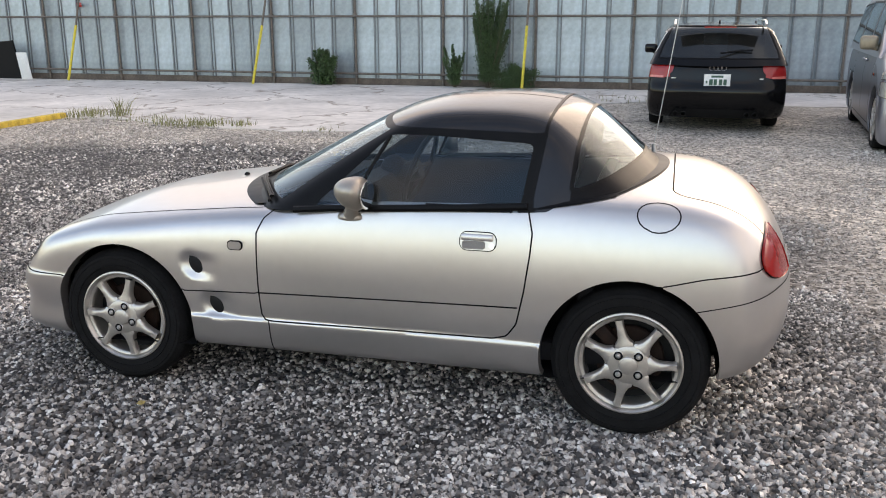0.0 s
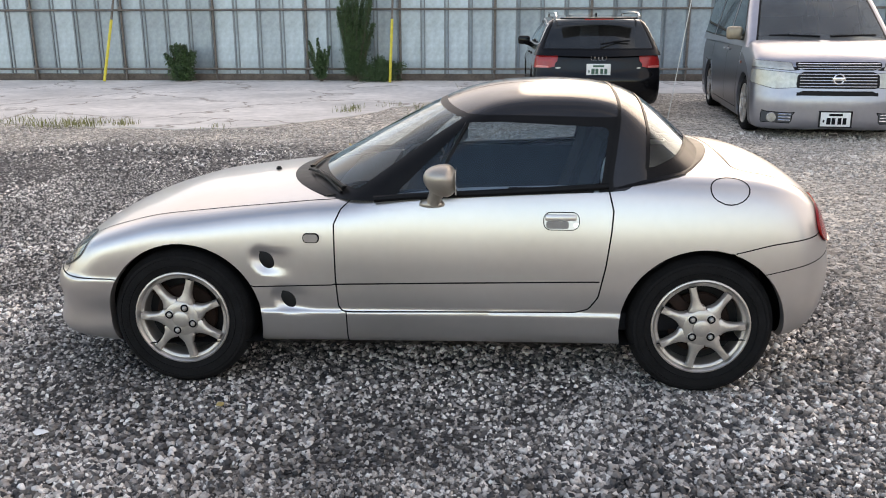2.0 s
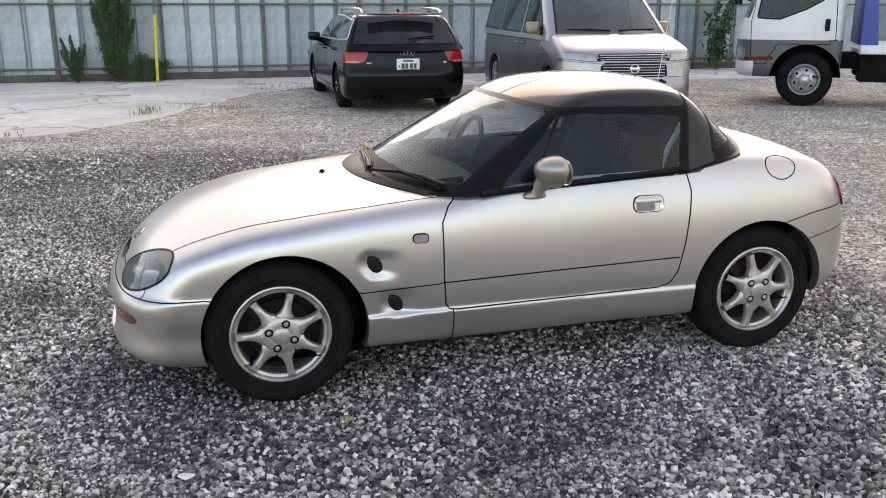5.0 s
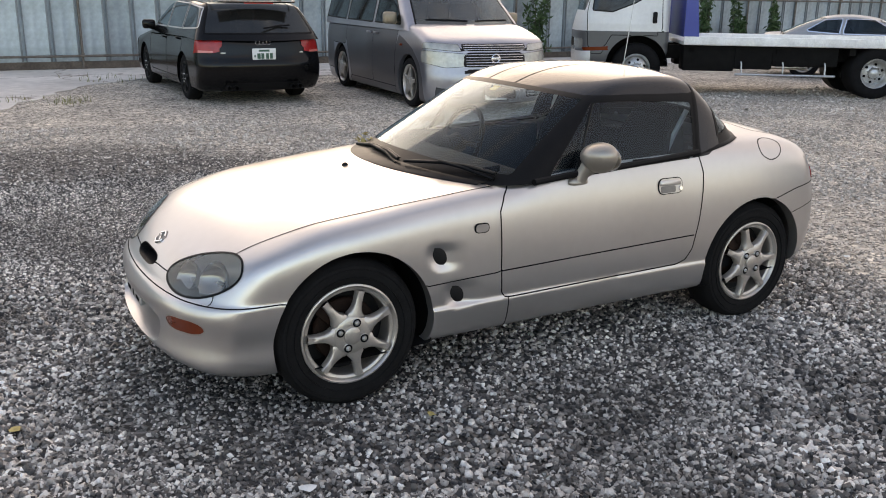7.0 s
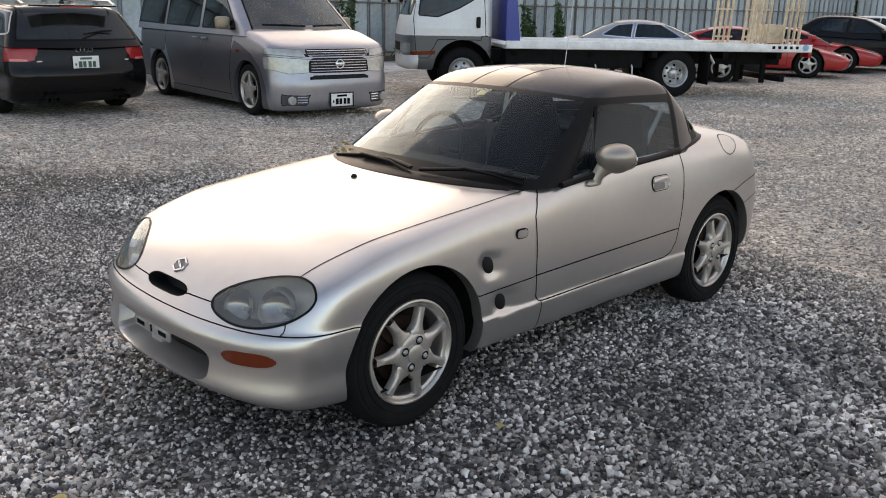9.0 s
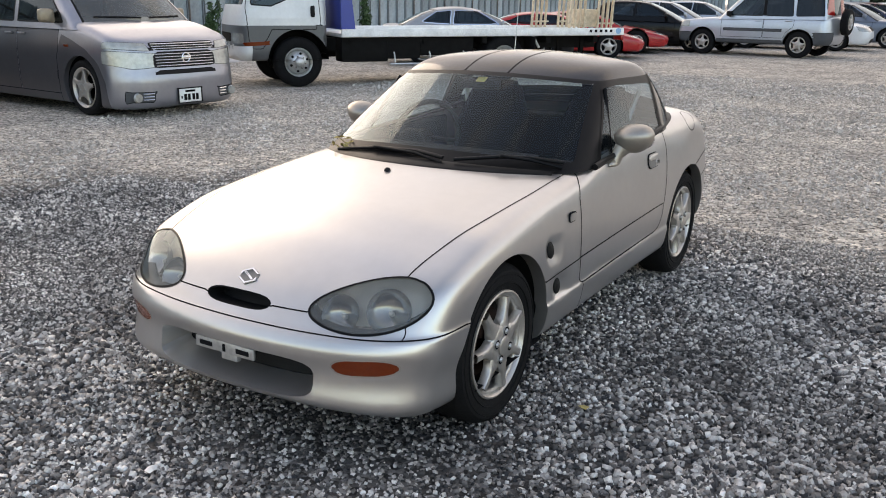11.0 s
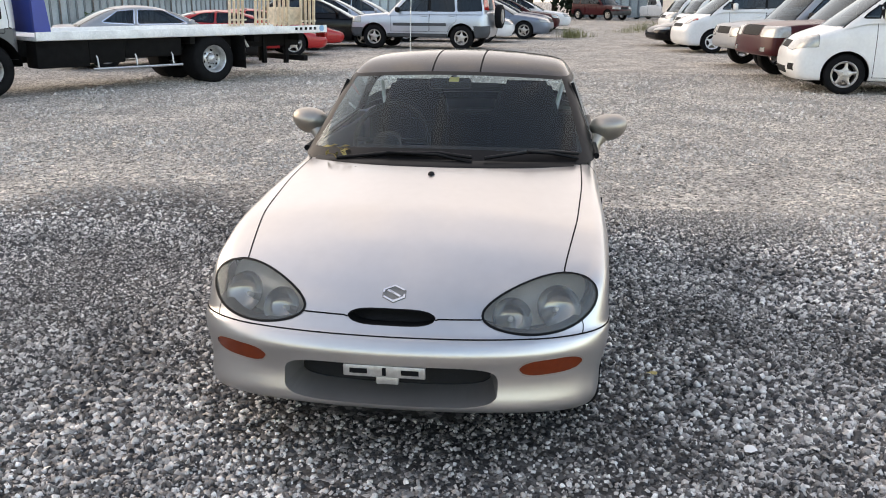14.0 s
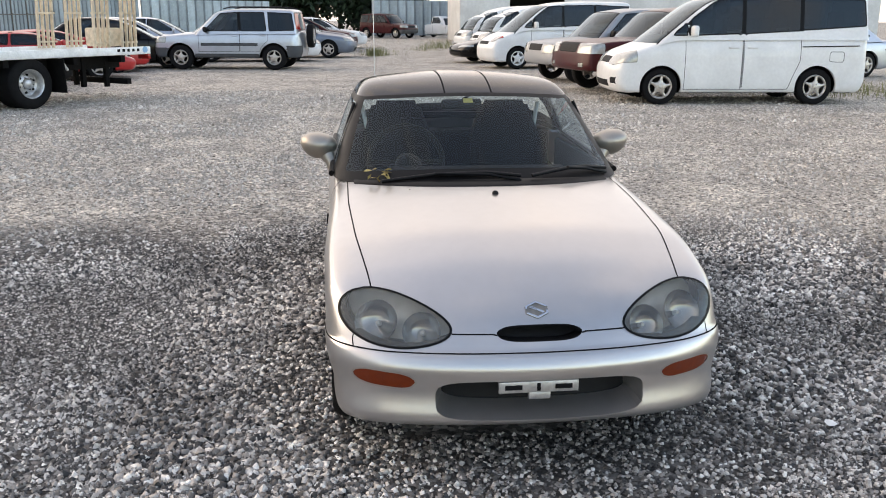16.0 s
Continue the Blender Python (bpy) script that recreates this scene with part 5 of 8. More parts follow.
def build_fence(x0, y0, x1, y1, height, label, name="fence", pitch=0.51, both=True):
    """Sheet-steel hoarding: sheets, double ribs at the joints, scaffold posts and rails on the yard side."""
    L = math.dist((x0, y0), (x1, y1))
    a = math.degrees(math.atan2(y1 - y0, x1 - x0))
    fence = thing(name, pose(x0, y0, 0, 0, 0, a), label, "fence", kind="structure")
    n = int(L / pitch)
    sheet = None
    me_r = None
    for k in range(n):
        if sheet is None:
            bm = bmesh.new()
            prof = [(0.0, 0.0), (0.02, 0.012), (pitch / 2 - 0.03, 0.016), (pitch / 2, 0.010), (pitch / 2 + 0.03, 0.016), (pitch - 0.02, 0.012), (pitch, 0.0)]
            lo = [bm.verts.new((u, v, 0.12)) for u, v in prof]
            hi = [bm.verts.new((u, v, height)) for u, v in prof]
            lo2 = [bm.verts.new((u, v + 0.004, 0.12)) for u, v in prof]
            hi2 = [bm.verts.new((u, v + 0.004, height)) for u, v in prof]
            for i in range(len(prof) - 1):
                bm.faces.new((lo[i], lo[i + 1], hi[i + 1], hi[i]))
                bm.faces.new((hi2[i], hi2[i + 1], lo2[i + 1], lo2[i]))
            ob = part("fence_sheet", bm, M_FENCE_V, fence)
            sheet = ob.data
            bm = bmesh.new()
            box(bm, 0.0, -0.010, height / 2 + 0.06, 0.034, 0.04, height - 0.12, 0.004, seg=1)
            box(bm, 0.075, -0.006, height / 2 + 0.06, 0.022, 0.03, height - 0.12, 0.004, seg=1)
            ob2 = part("fence_rib", bm, M_RIB, fence)
            me_r = ob2.data
        else:
            ob, ob2 = new("fence_sheet", sheet), new("fence_rib", me_r)
            ob.parent = ob2.parent = fence
        ob.location = ob2.location = (k * pitch, 0, 0)
    if both:
        post = None
        for k in range(int(L / 2.03) + 1):
            if post is None:
                bm = bmesh.new()
                tube(bm, [(0, -0.09, 0.0), (0, -0.09, height - 0.05)], 0.0245, 10)
                for z in (0.27, 1.52):
                    box(bm, 0, -0.10, z, 0.07, 0.09, 0.09, 0.012, seg=1)
                ob = part("fence_post", bm, M_RUST, fence)
                post = ob.data
            else:
                ob = new("fence_post", post)
                ob.parent = fence
            ob.location = (k * 2.03 + 0.13, 0, 0)
        for z in (0.25, 1.50, 2.6):
            bm = bmesh.new()
            tube(bm, [(0, -0.14, z), (L, -0.14, z)], 0.0245, 10)
            part("fence_rail", bm, M_RUST, fence)
        bm = bmesh.new()
        box(bm, L / 2, 0.0, 0.07, L, 0.10, 0.14, 0.01, seg=1)
        part("fence_kerb", bm, M_SOIL, fence, "soil-stained kerb under the hoarding")
    return fence


def fence_material():
    m = material("galvanised_sheet_varied", (0.36, 0.42, 0.45), 0.42, 0.4, vary=0.2, scale=1.3, bump=0.04, bump_scale=4)
    n, l = m.node_tree.nodes, m.node_tree.links
    p = n["Principled BSDF"]
    src = p.inputs["Base Color"].links[0].from_socket
    info, r, x = n.new("ShaderNodeObjectInfo"), n.new("ShaderNodeMapRange"), n.new("ShaderNodeMix")
    r.inputs["To Min"].default_value, r.inputs["To Max"].default_value = 0.78, 1.18
    l.new(info.outputs["Random"], r.inputs["Value"])
    x.data_type, x.blend_type = "RGBA", "MULTIPLY"
    x.inputs["Factor"].default_value = 1
    l.new(src, x.inputs["A"])
    l.new(r.outputs[0], x.inputs["B"])
    l.new(x.outputs["Result"], p.inputs["Base Color"])
    return m


M_FENCE_V = fence_material()
build_fence(-16.2, 15.35, 43.4, 15.35, 2.9, "tall grey-blue sheet steel hoarding with scaffold posts and rails")
for px, py, lean in ((-13.1, 14.7, 0.14), (-8.22, 14.7, 0.14), (-2.01, 14.55, 0.03)):
    bm = bmesh.new()
    tube(bm, [(0, 0, 0.02), (lean * 1.3, 0.25, 1.3)], 0.03, 10)
    pole = thing("yellow_pole", pose(px, py, 0), "slim yellow painted pole leaning on the fence", "pole", "yellow poles")
    part("sleeve", bm, M_YELLOW, pole)
    bm = bmesh.new()
    tube(bm, [(lean * 1.3, 0.25, 1.3), (lean * 2.4, 0.45, 2.5)], 0.024, 10)
    part("bare_pipe", bm, M_RUST, pole)


# ---- parked vehicles ----
M_DARKGLASS = glass("dark_car_glass", (0.20, 0.23, 0.24), 0.03, 0.04)
M_PRIVACY = glass("privacy_car_glass", (0.05, 0.05, 0.055), 0.03, 0.04)
M_FILMGLASS = glass("pale_film_windscreen_glass", (0.45, 0.47, 0.46), 0.04, 0.05, haze=0.12)
# the grey film stands in for the sheen of reflected sky on these panes
M_REARGLASS = glass("sheen_film_privacy_glass", (0.06, 0.06, 0.065), 0.04, 0.05, haze=0.035)
M_INSIDE = material("dark_cabin_trim", (0.015, 0.015, 0.016), 0.8, 0, vary=0.15, scale=12, spec=0.1)
M_HEADLAMP = material("clear_headlamp", (0.40, 0.40, 0.37), 0.2, 0.35, vary=0.16, scale=16, coat=0.5, bump=0.05, bump_scale=40)
M_PLATE = material("white_number_plate", (0.74, 0.75, 0.73), 0.45, 0, vary=0.05, scale=30)
M_PLATEINK = material("plate_ink_green", (0.03, 0.09, 0.06), 0.5)
M_CLADDING = material("grey_plastic_cladding", (0.06, 0.064, 0.068), 0.7, 0, vary=0.15, scale=10, dust=0.2)


def paint(name, rgb, metal=0.3, rough=0.3):
    return material(name, rgb, rough, metal, vary=0.06, scale=2.2, coat=0.25)


M_PINK = material("pale_red_lens", (0.62, 0.16, 0.13), 0.2, 0, vary=0.1, scale=30, coat=0.6)
P_BLACK = material("black_car_paint", (0.004, 0.004, 0.0045), 0.12, 0, vary=0.05, scale=2, spec=0.25)
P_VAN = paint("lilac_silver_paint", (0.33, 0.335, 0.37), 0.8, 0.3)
# same van's sides: the dark car reflected in them is put into the colour
P_VANSHADE = paint("shaded_van_side_paint", (0.115, 0.113, 0.125), 0.6, 0.34)
P_WHITE = paint("white_car_paint", (0.76, 0.76, 0.74), 0.0, 0.3)
P_SILVER = paint("silver_car_paint", (0.48, 0.51, 0.55), 0.75, 0.32)
P_MAROON = material("maroon_car_paint", (0.055, 0.008, 0.009), 0.28, 0, vary=0.06, scale=2.2, spec=0.25)
P_GREYBLUE = paint("grey_blue_car_paint", (0.17, 0.20, 0.25), 0.5, 0.32)
P_RED = paint("red_car_paint", (0.42, 0.018, 0.018), 0.0, 0.3)
P_DKBLUE = paint("dark_blue_car_paint", (0.02, 0.03, 0.07), 0.3, 0.3)
P_OLDSILVER = paint("faded_silver_paint", (0.33, 0.34, 0.35), 0.4, 0.45)


def vehicle(name, label, m, S, group="parked vehicles"):
    """A parked vehicle from limits of its body and cabin; the front looks to -x, x = 0 is half the wheelbase."""
    car = thing(name, m, label, S.get("category", "car"), group)
    T, R = curve(S["top"], S.get("blur", 0.06)), curve(S["roof"], 0.08)
    w, zb, wb, floor = S["w"], S["belt"], S["base"] / 2, S.get("floor", 0.2)
    rad = S.get("wheel", 0.31)
    XF, XR = curve(S["front"], 0.04), curve(S["rear"], 0.04)
    kf, kr = S.get("bow", (0.10, 0.35)), S.get("bow_r", (0.08, 0.25))
    crown, tum = S.get("crown", 0.05), S["tumble"]
    sx, ss, ks = S["screen"]
    bx, bs, kb = S["back"]
    r = S.get("round", 0.035)

    def solid(x, y, z):
        y = np.abs(y)
        side = y - w + 0.35 * np.maximum(z - zb + 0.35, 0) ** 2 + 0.3 * np.maximum(0.45 - z, 0) ** 2 - S.get("flare", 0.0) * np.exp(-((np.minimum(np.abs(x + wb), np.abs(x - wb)) / 0.45) ** 4)) * (z < 0.75)
        return softmax([z - T(x) + crown * y ** 2, side, XF(z) + kf[0] * y ** 2 + kf[1] * y ** 6 - x, x - XR(z) + kr[0] * y ** 2 + kr[1] * y ** 6, floor - z], r)

    def cabin(x, y, z):
        y = np.abs(y)
        return softmax([z - R(x) + 0.07 * y ** 2, y - S.get("wc", w - 0.06) + tum * (z - zb), (sx + ss * (z - zb) + ks * y ** 2 - x) / math.sqrt(1 + ss * ss),
                        (x - bx + bs * (z - zb) + kb * y ** 2) / math.sqrt(1 + bs * bs), zb - 0.25 - z], r)

    q = S.get("fine", 0.62)
    elev = np.concatenate([np.linspace(-70, -24, 6, endpoint=False), np.linspace(-24, 50, int(34 * q), endpoint=False), np.linspace(50, 90, int(12 * q))])
    o, d = fan_rays(-wb * 0.75, wb * 0.75, 0.52, int(26 * q), int(60 * q), int(26 * q), elev, 0.35)
    P, N = meet(solid, o, d, 6)
    ar = rad + S.get("gap", 0.05)
    arches = [lambda x, y, z, s=s: np.maximum(np.hypot(x - s * wb, z - rad) - ar, w * 0.55 - y) for s in (-1, 1)]
    lim, rules = list(arches), []
    code = 10
    extra = []
    for kind, poly, mat, nm in S.get("side_panels", ()):
        poly = [(a, 3.0 if b > zb - 0.02 else b) for a, b in poly]
        f = lambda x, y, z, poly=poly: np.maximum(polygon(poly, x, z), w * 0.5 - y)
        lim.append(f)
        rules.append((f, code))
        extra.append((code, kind, mat, nm, kind == "pair" or min(a for a, b in poly) > 0.03))
        code += 1
    for kind, poly, mat, nm in S.get("front_panels", ()):
        f = lambda x, y, z, poly=poly, kind=kind: np.maximum(polygon(poly, y, z), x - min(b for a, b in S["front"]) - (0.42 if kind == "lamp" else 0.7))
        lim.append(f)
        rules.append((f, code))
        extra.append((code, kind, mat, nm, kind == "pair" or min(a for a, b in poly) > 0.03))
        code += 1
    for kind, poly, mat, nm in S.get("rear_panels", ()):
        f = lambda x, y, z, poly=poly, kind=kind: np.maximum(polygon(poly, y, z), max(b for a, b in S["rear"]) - (0.36 if kind == "lamp" else 0.9) - x)
        lim.append(f)
        rules.append((f, code))
        extra.append((code, kind, mat, nm, kind == "pair" or min(a for a, b in poly) > 0.03))
        code += 1

    def classify(x, y, z):
        c = np.full(x.shape, 1)
        c = np.where(z < floor + 0.012, 2, c)
        for f, k in rules:
            c = np.where(f(x, y, z) < 0, k, c)
        for f in arches:
            c = np.where(f(x, y, z) < 0, 0, c)
        return c

    skin = Skin(P, N, lim, classify)
    body = skin.panel("body", [1], S["paint"], car, 0)
    skin.panel("underbody", [2], M_BLACK, car, 0)
    allc = [1, 2] + [e[0] for e in extra]
    for end in (-1, 1):
        for sd in (-1, 1):
            skin.flange("wheel_arch_lip", [0], allc, S["paint"], body, lambda v: np.array([0, 0.06, 0]), sd, where=lambda p: p[0] * end > 0.3)
    for k, kind, mat, nm, apart in extra:
        for sd in ((-1, 1) if apart or kind == "plain" else (0,)):
            ob = skin.panel(nm, [k], mat or S["paint"], car, sd, "", (lambda v, n: n * 0.006) if kind == "lamp" else None)
            if ob and kind == "lamp":
                skin.ribbon("seal", [k], [c for c in allc if c != k], M_TRIM, ob, 0.010, 0.004, sd)
            if ob and kind in ("pair", "both"):
                skin.ribbon("shut_line", [k], [c for c in allc if c != k], M_GAP, ob, 0.009, 0.001, sd)
    for wx in (-wb, wb):
        for sd in (-1, 1):
            bm = bmesh.new()
            lathe(bm, [(ar + 0.02, -w + 0.05), (ar + 0.02, -w + 0.32), (0.02, -w + 0.32)], 24, "y", (wx, 0, rad))
            if sd == 1:
                bmesh.ops.scale(bm, vec=(1, -1, 1), verts=bm.verts)
            for v in bm.verts:
                v.co.z = max(v.co.z, floor + 0.01)
            part("wheel_well", bm, M_BLACK, car)
    wm = S.get("track", w - 0.03)
    wheel = build_wheel(pose(-wb, -wm, rad), rad, S.get("rim", rad * 0.66), 0.19, S.get("spokes", 5), 12, False, 5, S.get("rim_mat"))
    attach(wheel, car)
    for wx, sd in ((wb, -1), (-wb, 1), (wb, 1)):
        attach(copy_thing(wheel, pose(wx, sd * wm, rad, 0, 0, 0 if sd < 0 else 180)), car)
    # cabin
    elev = np.concatenate([np.linspace(-35, 0, 8, endpoint=False), np.linspace(0, 55, int(26 * q), endpoint=False), np.linspace(55, 90, int(12 * q))])
    xa, xb = sx + ss * 0.2 + 0.25, bx - bs * 0.2 - 0.25
    o, d = fan_rays(xa + 0.2, xb - 0.2, zb + 0.12, int(28 * q), int(50 * q), int(28 * q), elev, 0.2)
    P, N = meet(cabin, o, d, 5)
    zt = S["glass_top"]
    screen = lambda x, y, z: np.maximum.reduce([y - S.get("wc", w - 0.06) + tum * (z - zb) + S.get("screen_in", 0.06), z - zt + 0.05 * y ** 2, zb - 0.2 - z, x - (sx + ss * (z - zb) + ks * y ** 2) - 0.14])
    rz0, rz1 = S.get("rear_glass", (zb + 0.02, zt))
    rearw = lambda x, y, z: np.maximum.reduce([y - S.get("wc", w - 0.06) + tum * (z - zb) + S.get("rear_in", 0.09), z - rz1, rz0 - z, (bx - bs * (z - zb) - kb * y ** 2) - x - 0.24])
    foot = lambda x, y, z: z - np.minimum(zb - 0.03, T(x) - crown * y ** 2 - 0.04)
    lim = [foot, screen, rearw]
    wins = [(lambda x, y, z, p=p: np.maximum(polygon(p, x, z), w * 0.3 - y)) for p in S["windows"]]

    def classify2(x, y, z):
        c = np.full(x.shape, 1)
        c = np.where(screen(x, y, z) < 0, 3, c)
        c = np.where(rearw(x, y, z) < 0, 4, c)
        for i, f in enumerate(wins):
            c = np.where(f(x, y, z) < 0, 10 + i, c)
        for i, f in enumerate(posts):
            c = np.where(f(x, y, z) < 0, 30 + i, c)
        return np.where(foot(x, y, z) < 0, 0, c)

    posts = [(lambda x, y, z, p=p: np.maximum(polygon(p, x, z), w * 0.3 - y)) for p, mt, nm in S.get("cabin_panels", ())]
    top = Skin(P, N, lim + wins + posts, classify2)
    for i, (p, mt, nm) in enumerate(S.get("cabin_panels", ())):
        for sd in (-1, 1):
            top.panel(nm, [30 + i], mt, car, sd)
    roof = top.panel("roof", [1], S.get("roof_paint", S["paint"]), car, 0)
    ob = top.panel("windscreen", [3], S.get("screen_mat", M_DARKGLASS), car, 0)
    top.ribbon("seal", [3], [1], M_TRIM, ob, 0.025, 0.002)
    ob = top.panel("rear_window", [4], S.get("rear_glass_mat", M_DARKGLASS), car, 0)
    if ob:
        top.ribbon("seal", [4], [1], M_TRIM, ob, 0.025, 0.002)
    for i in range(len(wins)):
        for sd in (-1, 1):
            ob = top.panel("side_window", [10 + i], S.get("rear_glass_mat", M_DARKGLASS) if i >= S.get("tint_from", 1) else M_DARKGLASS, car, sd)
            if ob:
                top.ribbon("seal", [10 + i], [1], S.get("trim", M_TRIM), ob, 0.022, 0.002, side=sd)
    # cabin floor, dashboard and seats behind the glass
    fx0, fx1, hw = sx + 0.15, bx - 0.1, w - 0.16
    bm = bmesh.new()
    box(bm, (fx0 + fx1) / 2, 0, zb - 0.42, fx1 - fx0, 2 * hw, 0.06, 0.01)
    box(bm, fx0 + 0.22, 0, zb - 0.2, 0.5, 2 * hw, 0.36, 0.08)
    part("cabin_floor", bm, M_INSIDE, car)
    for row in range(S.get("rows", 2)):
        cx = sx + ss * 0.3 + 0.75 + 0.85 * row
        if cx > bx - bs * 0.3 - 0.2:
            break
        for sd in (-1, 1):
            bm = bmesh.new()
            prism(bm, [(cx - 0.45, zb - 0.40), (cx - 0.45, zb - 0.26), (cx - 0.05, zb - 0.24), (cx + 0.07, zb + 0.16), (cx + 0.08, zb + 0.32), (cx + 0.16, zb + 0.32), (cx + 0.16, zb + 0.14), (cx + 0.08, zb - 0.40)], sd * hw * 0.55 - 0.22, sd * hw * 0.55 + 0.22)
            bmesh.ops.triangulate(bm, faces=[f for f in bm.faces if len(f.verts) > 4])
            part("seat", bm, M_INSIDE, car)
    # mirrors and handles
    mx, mz = S.get("mirror", (sx + 0.42, zb + 0.08))
    for sd in (-1, 1):
        bm = bmesh.new()
        box(bm, mx, sd * (w + 0.06), mz, 0.10, 0.20, 0.14 * S.get("mirror_size", 1), 0.04, seg=3)
        tube(bm, [(mx - 0.02, sd * (w - 0.06), mz - 0.07), (mx, sd * (w + 0.03), mz - 0.05)], 0.03, 8)
        part("door_mirror", bm, S.get("mirror_mat", S["paint"]), car)
        for hx, hz in S.get("handles", ()):
            bm = bmesh.new()
            box(bm, hx, sd * (w - 0.005), hz, 0.17, 0.03, 0.028, 0.009)
            part("door_handle", bm, S.get("handle_mat", S["paint"]), car)
    return car, solid


def on_front(solid, y, z, off=0.0):
    o = np.zeros((1, 1, 3))
    o[..., 1], o[..., 2] = y, z
    p, _ = meet(solid, o, np.array([[[-1.0, 0, 0]]]), 6)
    return float(p[0, 0, 0]) - off


def on_rear(solid, y, z, off=0.0):
    o = np.zeros((1, 1, 3))
    o[..., 1], o[..., 2] = y, z
    p, _ = meet(solid, o, np.array([[[1.0, 0, 0]]]), 6)
    return float(p[0, 0, 0]) + off


def number_plate(car, x, y, z, front=True, ink=None, rim=False):
    """A Japanese-size plate; its writing is plain bars."""
    s = -1 if front else 1
    bm = bmesh.new()
    box(bm, x + s * 0.012, y, z, 0.012, 0.33, 0.165, 0.004)
    pl = part("number_plate", bm, M_PLATE, car, "white number plate with plain dark bars")
    if rim:
        for dy, dz, sy, sz in ((0, 0.088, 0.37, 0.014), (0, -0.088, 0.37, 0.014), (0.174, 0, 0.016, 0.19), (-0.174, 0, 0.016, 0.19)):
            bm = bmesh.new()
            box(bm, x + s * 0.014, y + dy, z + dz, 0.016, sy, sz, 0.003)
            part("plate_frame", bm, M_BLACK, pl)
    for k, (u, v, a, b) in enumerate(((0, 0.052, 0.15, 0.026), (-0.075, -0.02, 0.045, 0.075), (-0.022, -0.02, 0.04, 0.075), (0.045, -0.02, 0.04, 0.075), (0.10, -0.02, 0.04, 0.075), (-0.13, -0.02, 0.02, 0.03))):
        bm = bmesh.new()
        box(bm, x + s * 0.0185, y + s * u, z + v, 0.003, a, b)
        part("plate_bar", bm, ink or M_PLATEINK, pl)


